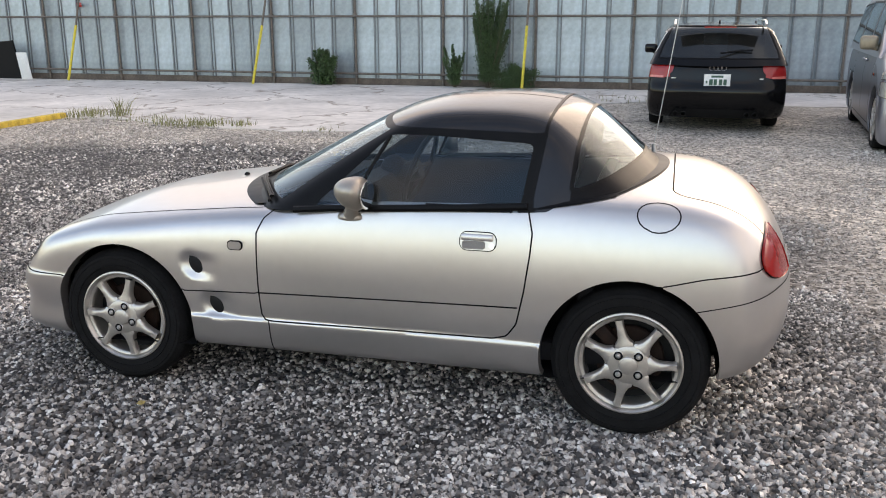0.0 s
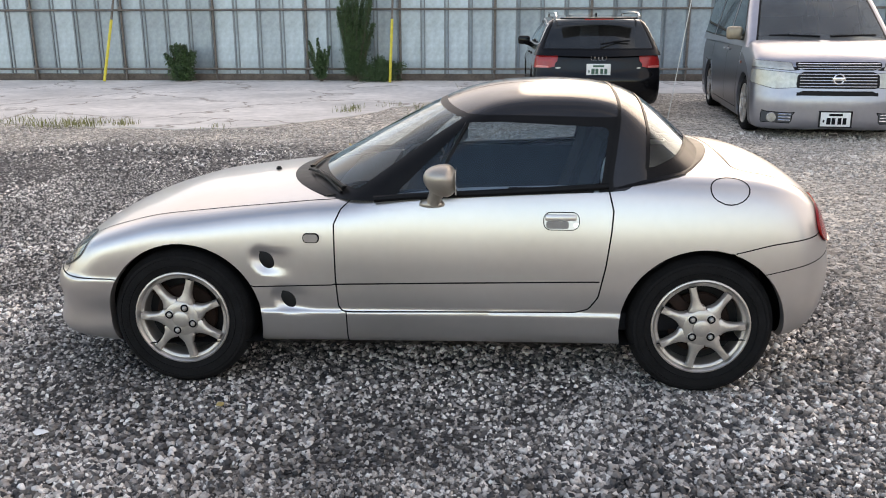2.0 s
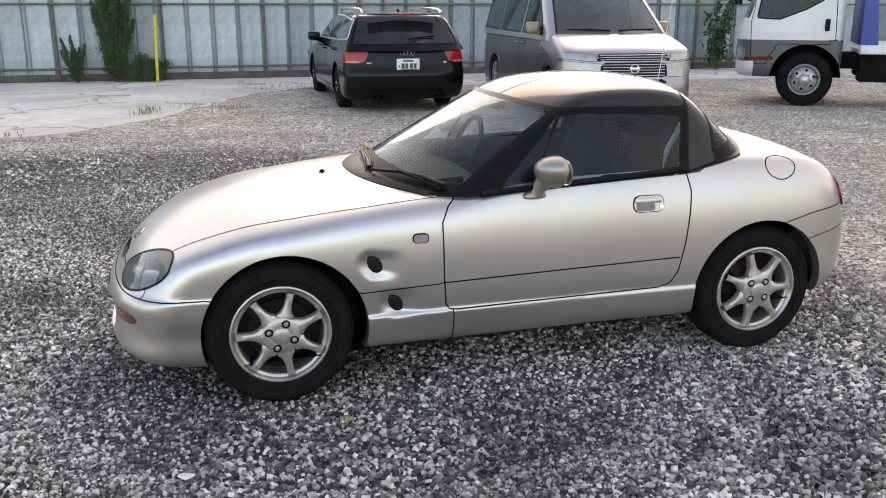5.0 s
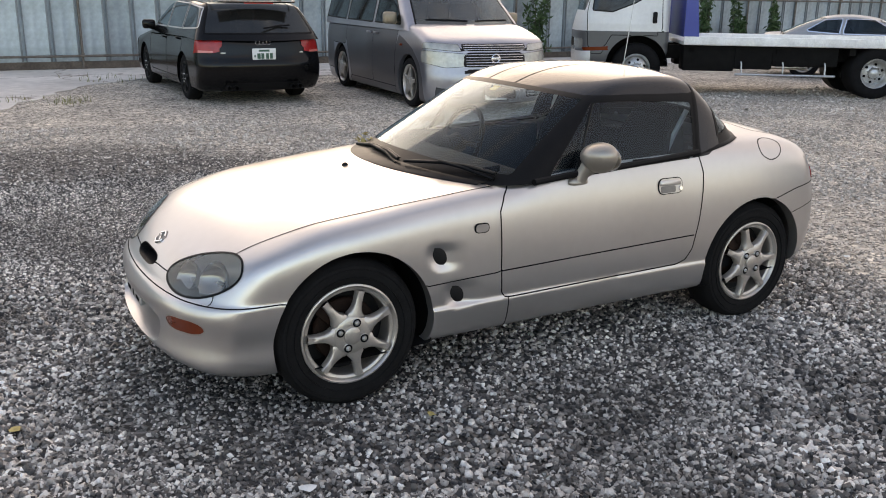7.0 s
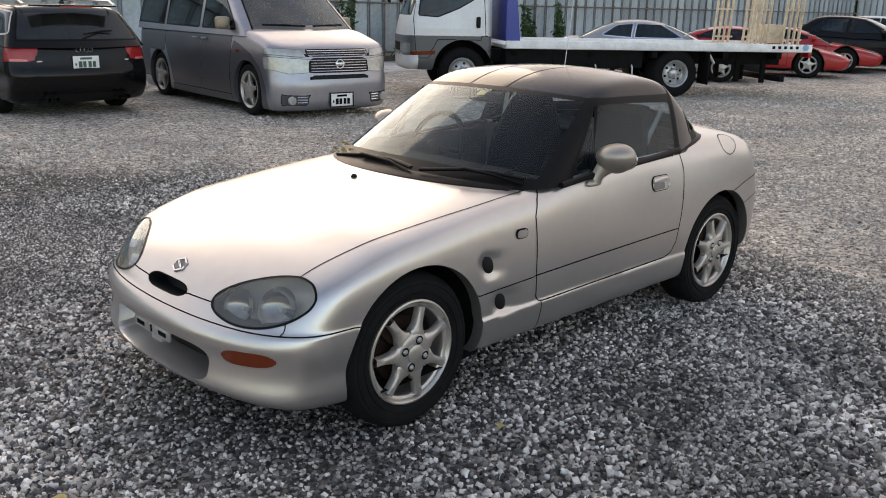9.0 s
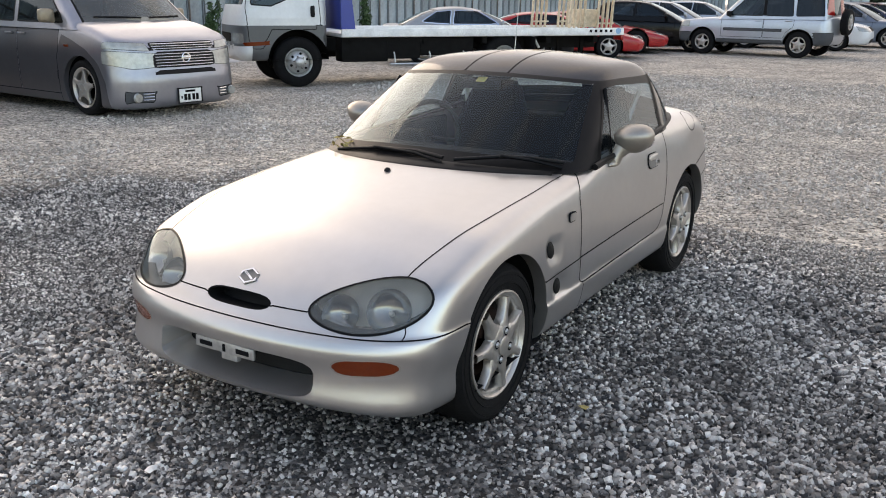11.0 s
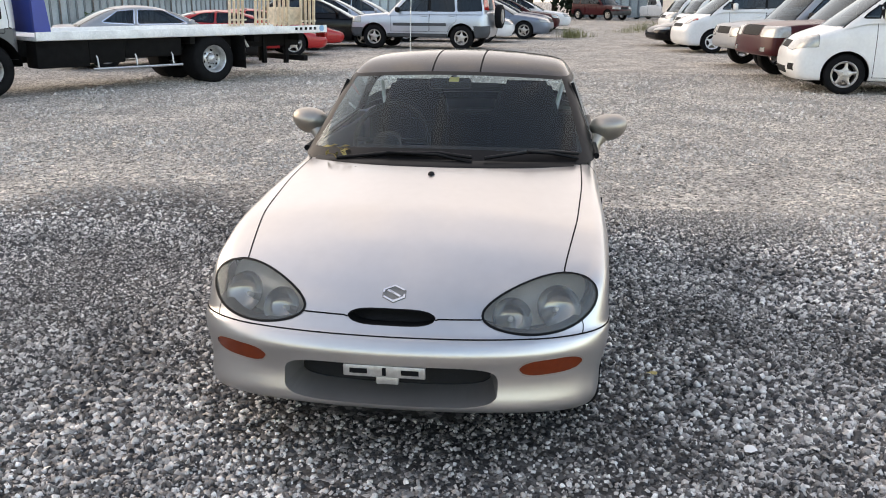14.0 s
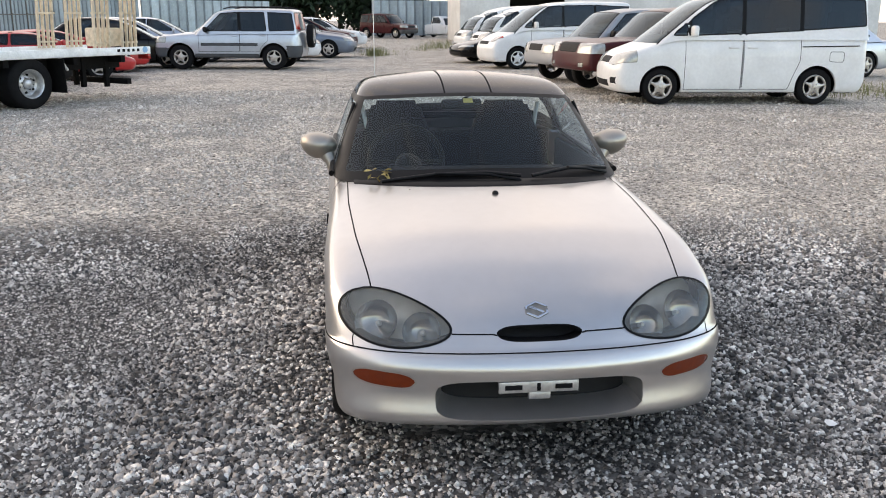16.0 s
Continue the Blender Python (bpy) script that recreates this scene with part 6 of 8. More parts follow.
# black estate car
def build_estate():
    m = pose(1.62, 10.72, 0, 0, 0, -90)
    car, sol = vehicle("estate_car", "black lowered estate car with roof rails, seen from behind on gravel", m, dict(
        paint=P_BLACK, w=0.885, base=2.64, wheel=0.315, rim=0.225, belt=0.92, tumble=0.42, floor=0.17, fine=1.25, wc=0.86,
        top=[(-2.3, 0.55), (-2.15, 0.70), (-1.9, 0.80), (-1.2, 0.90), (-0.9, 0.93), (0, 0.95), (1.5, 0.965), (2.2, 0.945), (2.35, 0.89)],
        roof=[(-0.6, 1.22), (-0.1, 1.37), (0.4, 1.405), (1.1, 1.405), (1.8, 1.37), (2.3, 1.33)],
        front=[(0.2, -2.18), (0.4, -2.26), (0.7, -2.2), (0.9, -2.1)], rear=[(0.2, 2.22), (0.35, 2.32), (0.56, 2.34), (0.62, 2.30), (0.9, 2.26), (1.0, 2.22)],
        screen=(-1.0, 2.0, 0.25), back=(2.28, 0.85, 0.20), glass_top=1.345, rear_glass=(0.95, 1.35), rear_in=0.075,
        windows=[[(-0.62, 0.99), (0.0, 1.33), (0.25, 1.345), (0.30, 0.985)], [(0.36, 0.985), (0.32, 1.345), (1.15, 1.33), (1.22, 0.99)], [(1.28, 0.99), (1.22, 1.325), (1.85, 1.28), (2.02, 1.02)]],
        side_panels=[("pair", [(-0.80, 0.30), (-0.86, 0.93), (0.32, 0.96), (0.32, 0.30)], None, "door"), ("pair", [(0.33, 0.30), (0.33, 0.96), (1.28, 0.97), (1.28, 0.75), (1.0, 0.42), (0.9, 0.30)], None, "door")],
        rear_panels=[("whole", [(-0.1, 0.62), (-0.1, 1.3), (0.58, 1.3), (0.60, 0.62)], None, "tailgate"), ("lamp", [(0.57, 0.765), (0.54, 0.890), (0.9, 0.910), (0.9, 0.700), (0.64, 0.700)], M_RED, "tail_lamp"), ("lamp", [(0.70, 0.708), (0.70, 0.728), (0.84, 0.730), (0.84, 0.710)], M_PINK, "reversing_lamp"),
                     ("both", [(-0.1, 0.16), (-0.1, 0.30), (0.52, 0.30), (0.60, 0.16)], M_BLACK, "rear_diffuser")],
        front_panels=[("lamp", [(0.45, 0.58), (0.47, 0.70), (0.9, 0.72), (0.9, 0.60)], M_HEADLAMP, "headlamp")],
        handles=((0.12, 0.83), (1.0, 0.85)), mirror=(-0.5, 0.99), spokes=7, rim_mat=M_BLACK, rear_glass_mat=M_REARGLASS, trim=M_STEEL))
    number_plate(car, on_rear(sol, 0, 0.675), 0, 0.675, False)
    x = on_rear(sol, 0, 0.83)
    for k in range(4):
        bm = bmesh.new()
        ring = [(x + 0.008, -0.075 + 0.05 * k + 0.030 * math.cos(t), 0.835 + 0.030 * math.sin(t)) for t in np.linspace(0, 2 * math.pi, 19)[:-1]]
        tube(bm, ring, 0.005, 6, closed=True)
        part("badge_ring", bm, M_CHROME, car)
    for y, wd in ((-0.55, 0.10), (0.55, 0.07)):
        bm = bmesh.new()
        box(bm, on_rear(sol, y, 0.70) + 0.002, y, 0.70, 0.005, wd * 0.7, 0.016)
        part("badge_bar", bm, M_STEEL, car)
    for sd in (-1, 1):
        bm = bmesh.new()
        pts = [(0.1, 0.52), (0.2, 0.565), (1.0, 0.575), (1.8, 0.545), (1.95, 0.50)]
        tube(bm, [(a, sd * 0.575, 1.375 + 0.06 * math.sin(math.pi * k / 4) ** 0.5) for k, (a, b) in enumerate(pts)], 0.016, 8)
        part("roof_rail", bm, M_CHROME, car, "bright metal roof rail")
        for y in (0.40, 0.50):
            bm = bmesh.new()
            lathe(bm, [(0.032, 2.20), (0.036, 2.33), (0.030, 2.33), (0.028, 2.22)], 14, "x", (0, sd * y, 0.235))
            part("exhaust_tip", bm, M_BLACK, car)
    bm = bmesh.new()
    box(bm, 2.06, 0, 1.362, 0.16, 1.05, 0.022, 0.008)
    part("tailgate_spoiler", bm, P_BLACK, car)
    bm = bmesh.new()
    box(bm, 2.145, 0.0, 1.348, 0.01, 0.40, 0.014)
    part("high_brake_lamp", bm, M_RED, car)
    bm = bmesh.new()
    tube(bm, [(2.262, 0.02, 1.02), (2.18, 0.25, 1.05), (2.17, 0.42, 1.06)], 0.012, 6)
    part("rear_wiper", bm, M_TRIM, car)
    bm = bmesh.new()
    prism(bm, [(1.6, 1.385), (1.75, 1.38), (1.73, 1.43), (1.70, 1.435)], -0.012, 0.012)
    part("roof_aerial", bm, P_BLACK, car)


build_estate()


# silver people carrier
def build_carrier():
    m = pose(4.33, 8.80, 0, 0, 0, 85.1)
    car, sol = vehicle("minivan", "large lilac-silver minivan with chrome bar grille and alloy wheels", m, dict(
        category="van", paint=P_VAN, w=0.90, base=2.95, wheel=0.335, rim=0.245, belt=1.05, tumble=0.24, floor=0.10, fine=1.3, wc=0.885, crown=0.06,
        top=[(-2.42, 0.72), (-2.34, 0.855), (-2.2, 0.935), (-1.9, 1.035), (-1.6, 1.12), (-1.3, 1.16), (-1.0, 1.16), (0, 1.13), (2.45, 1.12)],
        roof=[(-1.2, 1.54), (-0.8, 1.69), (-0.3, 1.765), (0.8, 1.79), (1.9, 1.77), (2.4, 1.71)],
        front=[(0.08, -2.30), (0.16, -2.36), (0.45, -2.37), (0.60, -2.34), (0.95, -2.30)], rear=[(0.2, 2.38), (0.4, 2.45), (1.2, 2.45)],
        screen=(-1.70, 1.34, 0.34), back=(2.44, 0.12, 0.10), glass_top=1.66, screen_mat=M_FILMGLASS, screen_in=0.11, rear_glass=(1.08, 1.65),
        windows=[[(-1.18, 1.10), (-0.62, 1.60), (-0.50, 1.64), (-0.12, 1.66), (-0.12, 1.10)], [(-0.02, 1.10), (-0.02, 1.66), (1.15, 1.67), (1.15, 1.11)], [(1.24, 1.11), (1.24, 1.66), (2.22, 1.62), (2.28, 1.13)]],
        # doors, quarter, fender side and sill take the tone with the painted-in reflection
        side_panels=[("pair", [(-0.98, 0.24), (-1.02, 0.70), (-1.20, 1.12), (-0.08, 1.13), (-0.08, 0.24)], P_VANSHADE, "front_door"), ("pair", [(-0.06, 0.24), (-0.06, 1.13), (1.2, 1.13), (1.2, 0.85), (1.0, 0.45), (0.95, 0.24)], P_VANSHADE, "sliding_door"),
                     ("pair", [(1.21, 0.72), (1.21, 1.13), (2.7, 1.13), (2.7, 0.3), (1.85, 0.3), (1.82, 0.72)], P_VANSHADE, "rear_quarter"), ("plain", [(-0.985, 0.06), (-0.985, 0.70), (-1.10, 0.96), (-1.30, 0.91), (-1.62, 0.80), (-1.86, 0.64), (-1.98, 0.42), (-2.0, 0.06)], P_VANSHADE, "fender_skirt"),
                     ("pair", [(-0.98, 0.05), (-0.98, 0.235), (1.0, 0.235), (1.0, 0.05)], P_VANSHADE, "sill_skirt")],
        front_panels=[("lamp", [(0.46, 0.60), (0.44, 0.76), (0.97, 0.80), (0.97, 0.66), (0.70, 0.585)], M_HEADLAMP, "headlamp"), ("lamp", [(0.50, 0.79), (0.50, 0.875), (0.90, 0.90), (0.96, 0.83)], M_HEADLAMP, "upper_lamp"),
                      ("both", [(-0.1, 0.595), (-0.1, 0.775), (0.42, 0.775), (0.45, 0.595)], M_BLACK, "grille"), ("both", [(-0.1, 0.80), (-0.1, 0.885), (0.46, 0.885), (0.48, 0.80)], M_BLACK, "upper_grille"),
                      ("both", [(-0.1, 0.515), (-0.1, 0.56), (0.40, 0.56), (0.44, 0.515)], M_BLACK, "bumper_slot"), ("both", [(0.48, 0.19), (0.47, 0.31), (0.80, 0.32), (0.80, 0.20)], M_CLADDING, "fog_lamp_recess")],
        handles=((-0.2, 0.95), (0.1, 0.95)), mirror=(-0.95, 1.18), mirror_size=1.15, mirror_mat=material("tan_mirror_shell", (0.30, 0.25, 0.18), 0.35, 0.3, vary=0.1, scale=20), spokes=5, rear_glass_mat=M_PRIVACY, rows=3))
    for k in range(5):
        z = 0.615 + 0.034 * k
        bm = bmesh.new()
        tube(bm, [(on_front(sol, y, z, 0.006), y, z) for y in np.linspace(-0.42, 0.42, 15)], 0.0062, 8)
        part("grille_bar", bm, M_CHROME, car)
    for k in range(3):
        z = 0.815 + 0.027 * k
        bm = bmesh.new()
        tube(bm, [(on_front(sol, y, z, 0.006), y, z) for y in np.linspace(-0.45, 0.45, 15)], 0.0055, 8)
        part("grille_bar", bm, M_CHROME, car)
    x = on_front(sol, 0, 0.70)
    bm = bmesh.new()
    tube(bm, [(x - 0.012, 0.055 * math.cos(t), 0.70 + 0.055 * math.sin(t)) for t in np.linspace(0, 2 * math.pi, 25)[:-1]], 0.009, 8, closed=True)
    box(bm, x - 0.014, 0, 0.70, 0.012, 0.14, 0.024, 0.003)
    part("round_emblem", bm, M_CHROME, car, "plain chrome ring emblem")
    number_plate(car, on_front(sol, 0, 0.245), 0.0, 0.245, True, M_GAP, rim=True)
    for sd in (-1, 1):
        bm = bmesh.new()
        lathe(bm, [(0.001, -0.01), (0.05, -0.008), (0.058, 0.02)], 18, "x", (on_front(sol, 0.56, 0.255, 0.004), sd * 0.70, 0.255))
        part("fog_lamp", bm, M_HEADLAMP, car)
        for z in (0.225, 0.26, 0.295):
            bm = bmesh.new()
            tube(bm, [(on_front(sol, y, z, 0.004), sd * y, z) for y in (0.49, 0.56, 0.62)], 0.007, 6)
            part("recess_bar", bm, M_CHROME, car)
        bm = bmesh.new()
        tube(bm, [(-1.58, sd * 0.06, 1.155), (-1.52, sd * 0.35, 1.165), (-1.42, sd * 0.62, 1.165)], 0.012, 6)
        part("wiper", bm, M_TRIM, car)
        bm = bmesh.new()
        box(bm, -1.22, sd * 0.905, 0.83, 0.10, 0.012, 0.03, 0.004)
        part("side_marker", bm, M_ORANGE, car)


build_carrier()


def minivan_spec(p, **k):
    s = dict(category="van", paint=p, w=0.845, base=2.70, wheel=0.31, rim=0.205, belt=1.12, tumble=0.17, floor=0.2, wc=0.825, crown=0.08, fine=1.25,
             top=[(-2.22, 0.66), (-2.12, 0.80), (-1.95, 0.90), (-1.6, 1.03), (-1.35, 1.12), (-1.1, 1.18), (0.2, 1.20), (2.4, 1.24)],
             roof=[(-1.0, 1.60), (-0.6, 1.76), (-0.1, 1.87), (0.8, 1.92), (2.0, 1.91), (2.4, 1.85)],
             front=[(0.2, -2.12), (0.35, -2.20), (0.6, -2.20), (0.75, -2.14), (1.0, -2.0)], rear=[(0.2, 2.25), (0.4, 2.33), (0.6, 2.33), (1.2, 2.30)],
             screen=(-1.48, 1.30, 0.22), back=(2.30, 0.10, 0.10), glass_top=1.79, rear_glass=(1.14, 1.74),
             windows=[[(-1.20, 1.17), (-0.94, 1.37), (-0.92, 1.17)], [(-0.86, 1.17), (-0.86, 1.44), (-0.50, 1.70), (-0.38, 1.76), (0.0, 1.78), (0.0, 1.20)], [(0.07, 1.20), (0.07, 1.78), (1.00, 1.80), (1.00, 1.25)],
                      [(1.07, 1.26), (1.07, 1.80), (2.12, 1.76), (2.16, 1.33)]],
             side_panels=[("pair", [(-0.95, 0.27), (-0.95, 0.7), (-0.97, 1.13), (0.03, 1.14), (0.03, 0.27)], None, "front_door"), ("pair", [(0.045, 0.27), (0.045, 1.14), (1.04, 1.15), (1.04, 0.75), (0.92, 0.45), (0.86, 0.27)], None, "sliding_door"),
                          ("pair", [(1.55, 0.73), (1.55, 0.90), (1.80, 0.90), (1.80, 0.73)], None, "fuel_flap"), ],
             cabin_panels=[([(2.21, 1.10), (2.18, 1.56), (2.5, 1.56), (2.5, 1.10)], M_RED, "tail_lamp"), ([(-0.92, 1.16), (-0.92, 1.39), (-0.86, 1.44), (-0.86, 1.16)], M_TRIM, "pillar_trim"),
                           ([(0.0, 1.19), (0.0, 1.79), (0.07, 1.79), (0.07, 1.19)], M_TRIM, "pillar_trim"), ([(1.0, 1.24), (1.0, 1.80), (1.07, 1.80), (1.07, 1.24)], M_TRIM, "pillar_trim")],
             front_panels=[("lamp", [(0.34, 0.68), (0.36, 0.83), (0.92, 0.95), (0.92, 0.74), (0.60, 0.67)], M_HEADLAMP, "headlamp"), ("both", [(-0.1, 0.70), (-0.1, 0.80), (0.28, 0.80), (0.30, 0.70)], M_BLACK, "grille"),
                           ("both", [(-0.1, 0.30), (-0.1, 0.40), (0.42, 0.40), (0.44, 0.30)], M_BLACK, "lower_intake"), ("both", [(0.54, 0.36), (0.54, 0.46), (0.72, 0.46), (0.72, 0.37)], M_BLACK, "fog_lamp_recess")],
             rear_glass_mat=M_PRIVACY, tint_from=2, rows=3, handles=((-0.12, 0.97), (0.20, 0.97)), mirror=(-0.84, 1.24), mirror_size=1.3, spokes=5, bow=(0.10, 0.25))
    s.update(k)
    return s


def suv_spec(p, **k):
    s = dict(paint=p, w=0.875, base=2.62, wheel=0.34, rim=0.205, belt=1.02, tumble=0.22, floor=0.33, wc=0.85, gap=0.06,
             top=[(-2.15, 0.80), (-2.05, 0.91), (-1.6, 0.97), (-0.9, 1.02), (0, 1.05), (2.1, 1.06)], roof=[(-0.7, 1.45), (-0.3, 1.60), (0.2, 1.665), (1.2, 1.67), (2.1, 1.63)],
             front=[(0.3, -2.06), (0.5, -2.12), (0.7, -2.10), (0.95, -2.04)], rear=[(0.3, 2.0), (0.5, 2.08), (0.7, 2.07), (1.1, 2.02)],
             screen=(-0.98, 1.05, 0.2), back=(2.0, 0.18, 0.08), glass_top=1.575, rear_glass=(1.1, 1.55),
             windows=[[(-0.62, 1.06), (-0.16, 1.53), (0.30, 1.56), (0.34, 1.06)], [(0.42, 1.06), (0.38, 1.56), (1.05, 1.56), (1.12, 1.06)], [(1.20, 1.06), (1.16, 1.56), (1.82, 1.53), (1.90, 1.08)]],
             side_panels=[("pair", [(-0.78, 0.42), (-0.82, 1.06), (0.36, 1.08), (0.36, 0.42)], None, "door"), ("pair", [(0.375, 0.42), (0.375, 1.08), (1.16, 1.08), (1.16, 0.80), (0.95, 0.60), (0.86, 0.42)], None, "door"),
                          ],
             cabin_panels=[([(1.94, 1.08), (1.88, 1.54), (2.3, 1.54), (2.3, 1.08)], M_RED, "tail_lamp"), ([(0.34, 1.05), (0.30, 1.57), (0.38, 1.57), (0.42, 1.05)], M_TRIM, "pillar_trim")], bow=(0.07, 0.16), round=0.028,
             front_panels=[("lamp", [(0.42, 0.72), (0.42, 0.88), (0.9, 0.90), (0.9, 0.74)], M_HEADLAMP, "headlamp"), ("both", [(-0.1, 0.73), (-0.1, 0.86), (0.36, 0.86), (0.36, 0.73)], M_BLACK, "grille"), ("both", [(-0.1, 0.3), (-0.1, 0.60), (1.0, 0.60), (1.0, 0.3)], M_CLADDING, "front_bumper")],
             rear_glass_mat=M_PRIVACY, handles=((0.22, 0.93), (1.02, 0.94)), mirror_mat=M_BLACK, spokes=5)
    s.update(k)
    return s


def saloon_spec(p, **k):
    s = dict(paint=p, w=0.86, base=2.65, wheel=0.31, belt=0.92, tumble=0.40, floor=0.19, wc=0.83, crown=0.07,
             top=[(-2.3, 0.58), (-2.15, 0.72), (-1.8, 0.80), (-1.0, 0.90), (0, 0.93), (1.6, 0.97), (2.2, 0.94), (2.35, 0.86)], roof=[(-0.6, 1.2), (-0.1, 1.36), (0.4, 1.42), (0.9, 1.42), (1.3, 1.37), (1.8, 1.2)],
             front=[(0.2, -2.2), (0.4, -2.28), (0.7, -2.24), (0.9, -2.15)], rear=[(0.2, 2.2), (0.4, 2.3), (0.9, 2.26)], screen=(-0.98, 1.85, 0.25), back=(1.95, 1.5, 0.2), glass_top=1.345,
             windows=[[(-0.60, 0.97), (0.0, 1.33), (0.28, 1.35), (0.32, 0.97)], [(0.38, 0.97), (0.34, 1.35), (0.95, 1.33), (1.35, 1.0)]],
             side_panels=[("pair", [(-0.80, 0.30), (-0.84, 0.93), (0.34, 0.95), (0.34, 0.30)], None, "door"), ("pair", [(0.355, 0.30), (0.355, 0.95), (1.25, 0.96), (1.2, 0.7), (0.95, 0.42), (0.9, 0.30)], None, "door")],
             front_panels=[("lamp", [(0.42, 0.58), (0.42, 0.72), (0.9, 0.74), (0.9, 0.60)], M_HEADLAMP, "headlamp"), ("both", [(-0.1, 0.59), (-0.1, 0.71), (0.36, 0.71), (0.36, 0.59)], M_BLACK, "grille"), ("both", [(-0.1, 0.25), (-0.1, 0.36), (0.5, 0.36), (0.5, 0.25)], M_BLACK, "lower_intake")],
             rear_panels=[("lamp", [(0.45, 0.70), (0.45, 0.84), (0.95, 0.84), (0.95, 0.70)], M_RED, "tail_lamp")], handles=((0.15, 0.83), (1.05, 0.84)), spokes=5)
    s.update(k)
    return s


def coupe_spec(p, **k):
    s = saloon_spec(p, w=0.85, base=2.5, belt=0.82, top=[(-2.25, 0.46), (-2.1, 0.58), (-1.6, 0.70), (-0.8, 0.82), (0, 0.85), (1.6, 0.88), (2.15, 0.86), (2.25, 0.78)],
                    roof=[(-0.4, 1.08), (0.0, 1.20), (0.4, 1.25), (0.8, 1.24), (1.3, 1.15), (1.8, 1.0)], front=[(0.2, -2.15), (0.35, -2.22), (0.55, -2.2), (0.8, -2.1)], rear=[(0.2, 2.08), (0.4, 2.16), (0.9, 2.14)],
                    screen=(-0.9, 1.9, 0.25), back=(1.9, 2.0, 0.2), glass_top=1.18, windows=[[(-0.45, 0.88), (0.05, 1.16), (0.55, 1.17), (0.6, 0.88)], [(0.66, 0.88), (0.62, 1.17), (0.95, 1.14), (1.3, 0.92)]],
                    side_panels=[("pair", [(-0.78, 0.28), (-0.80, 0.84), (0.55, 0.86), (0.55, 0.28)], None, "door")],
                    front_panels=[("lamp", [(0.42, 0.50), (0.42, 0.58), (0.85, 0.60), (0.85, 0.52)], M_HEADLAMP, "headlamp"), ("both", [(-0.1, 0.26), (-0.1, 0.36), (0.6, 0.36), (0.6, 0.26)], M_BLACK, "lower_intake")],
                    rear_panels=[("lamp", [(0.35, 0.66), (0.35, 0.78), (0.9, 0.78), (0.9, 0.66)], M_RED, "tail_lamp")], handles=((0.38, 0.74),))
    s.update(k)
    return s


def place(front_hub, rear_hub, side=0.82):
    """Pose of a vehicle whose -y side shows its hubs at two ground points."""
    f, r = Vector((*front_hub, 0)), Vector((*rear_hub, 0))
    d = (r - f).normalized()
    n = Vector((-d.y, d.x, 0))
    c = (f + r) / 2 + n * side
    return pose(c.x, c.y, 0, 0, 0, math.degrees(math.atan2(d.y, d.x)))


def plain_plate(car, sol, z, front=True):
    number_plate(car, (on_front if front else on_rear)(sol, 0, z), 0, z, front, M_GAP)


# silver off-roader with a spare wheel on its back
car, sol = vehicle("suv", "silver compact off-roader with grey plastic cladding and a spare wheel", place((21.5, 4.98), (21.12, 2.40), 0.83), suv_spec(
    P_SILVER, fine=1.2, side_panels=[("pair", [(-0.78, 0.50), (-0.82, 1.06), (0.36, 1.08), (0.36, 0.50)], None, "door"), ("pair", [(0.375, 0.50), (0.375, 1.08), (1.16, 1.08), (1.16, 0.80), (0.97, 0.64), (0.92, 0.50)], None, "door"),
                                     ("pair", [(-0.72, 0.66), (-0.72, 0.73), (0.86, 0.73), (0.86, 0.66)], M_CLADDING, "side_strip"), ("pair", [(-0.9, 0.3), (-0.9, 0.44), (0.9, 0.44), (0.9, 0.3)], M_CLADDING, "sill_cladding"),
                                     ("pair", [(1.70, 0.3), (1.68, 0.66), (2.3, 0.66), (2.3, 0.3)], M_CLADDING, "bumper_corner")]))
spare = build_wheel(pose(2.30, 0.05, 0.92, 0, 0, 90), 0.33, 0.2, 0.18, 5, 0, False, 5)
attach(spare, car)
for sd in (-1, 1):
    bm = bmesh.new()
    tube(bm, [(-0.1, sd * 0.6, 1.655), (0.1, sd * 0.61, 1.70), (1.5, sd * 0.61, 1.705), (1.75, sd * 0.60, 1.66)], 0.018, 8)
    part("roof_rail", bm, M_BLACK, car)

# white people carrier and its neighbours on one side of the lane
SER_F, SER_R = (10.5, -4.86), (10.30, -7.55)
car, sol = vehicle("minivan", "white people carrier with alloy wheels and dark glass", place(SER_F, SER_R, 0.815), minivan_spec(P_WHITE, roof_paint=P_WHITE))
bm = bmesh.new()
tube(bm, [(1.07, -0.838, 0.985), (2.05, -0.838, 1.00)], 0.009, 6)
part("slide_rail", bm, M_GAP, car)
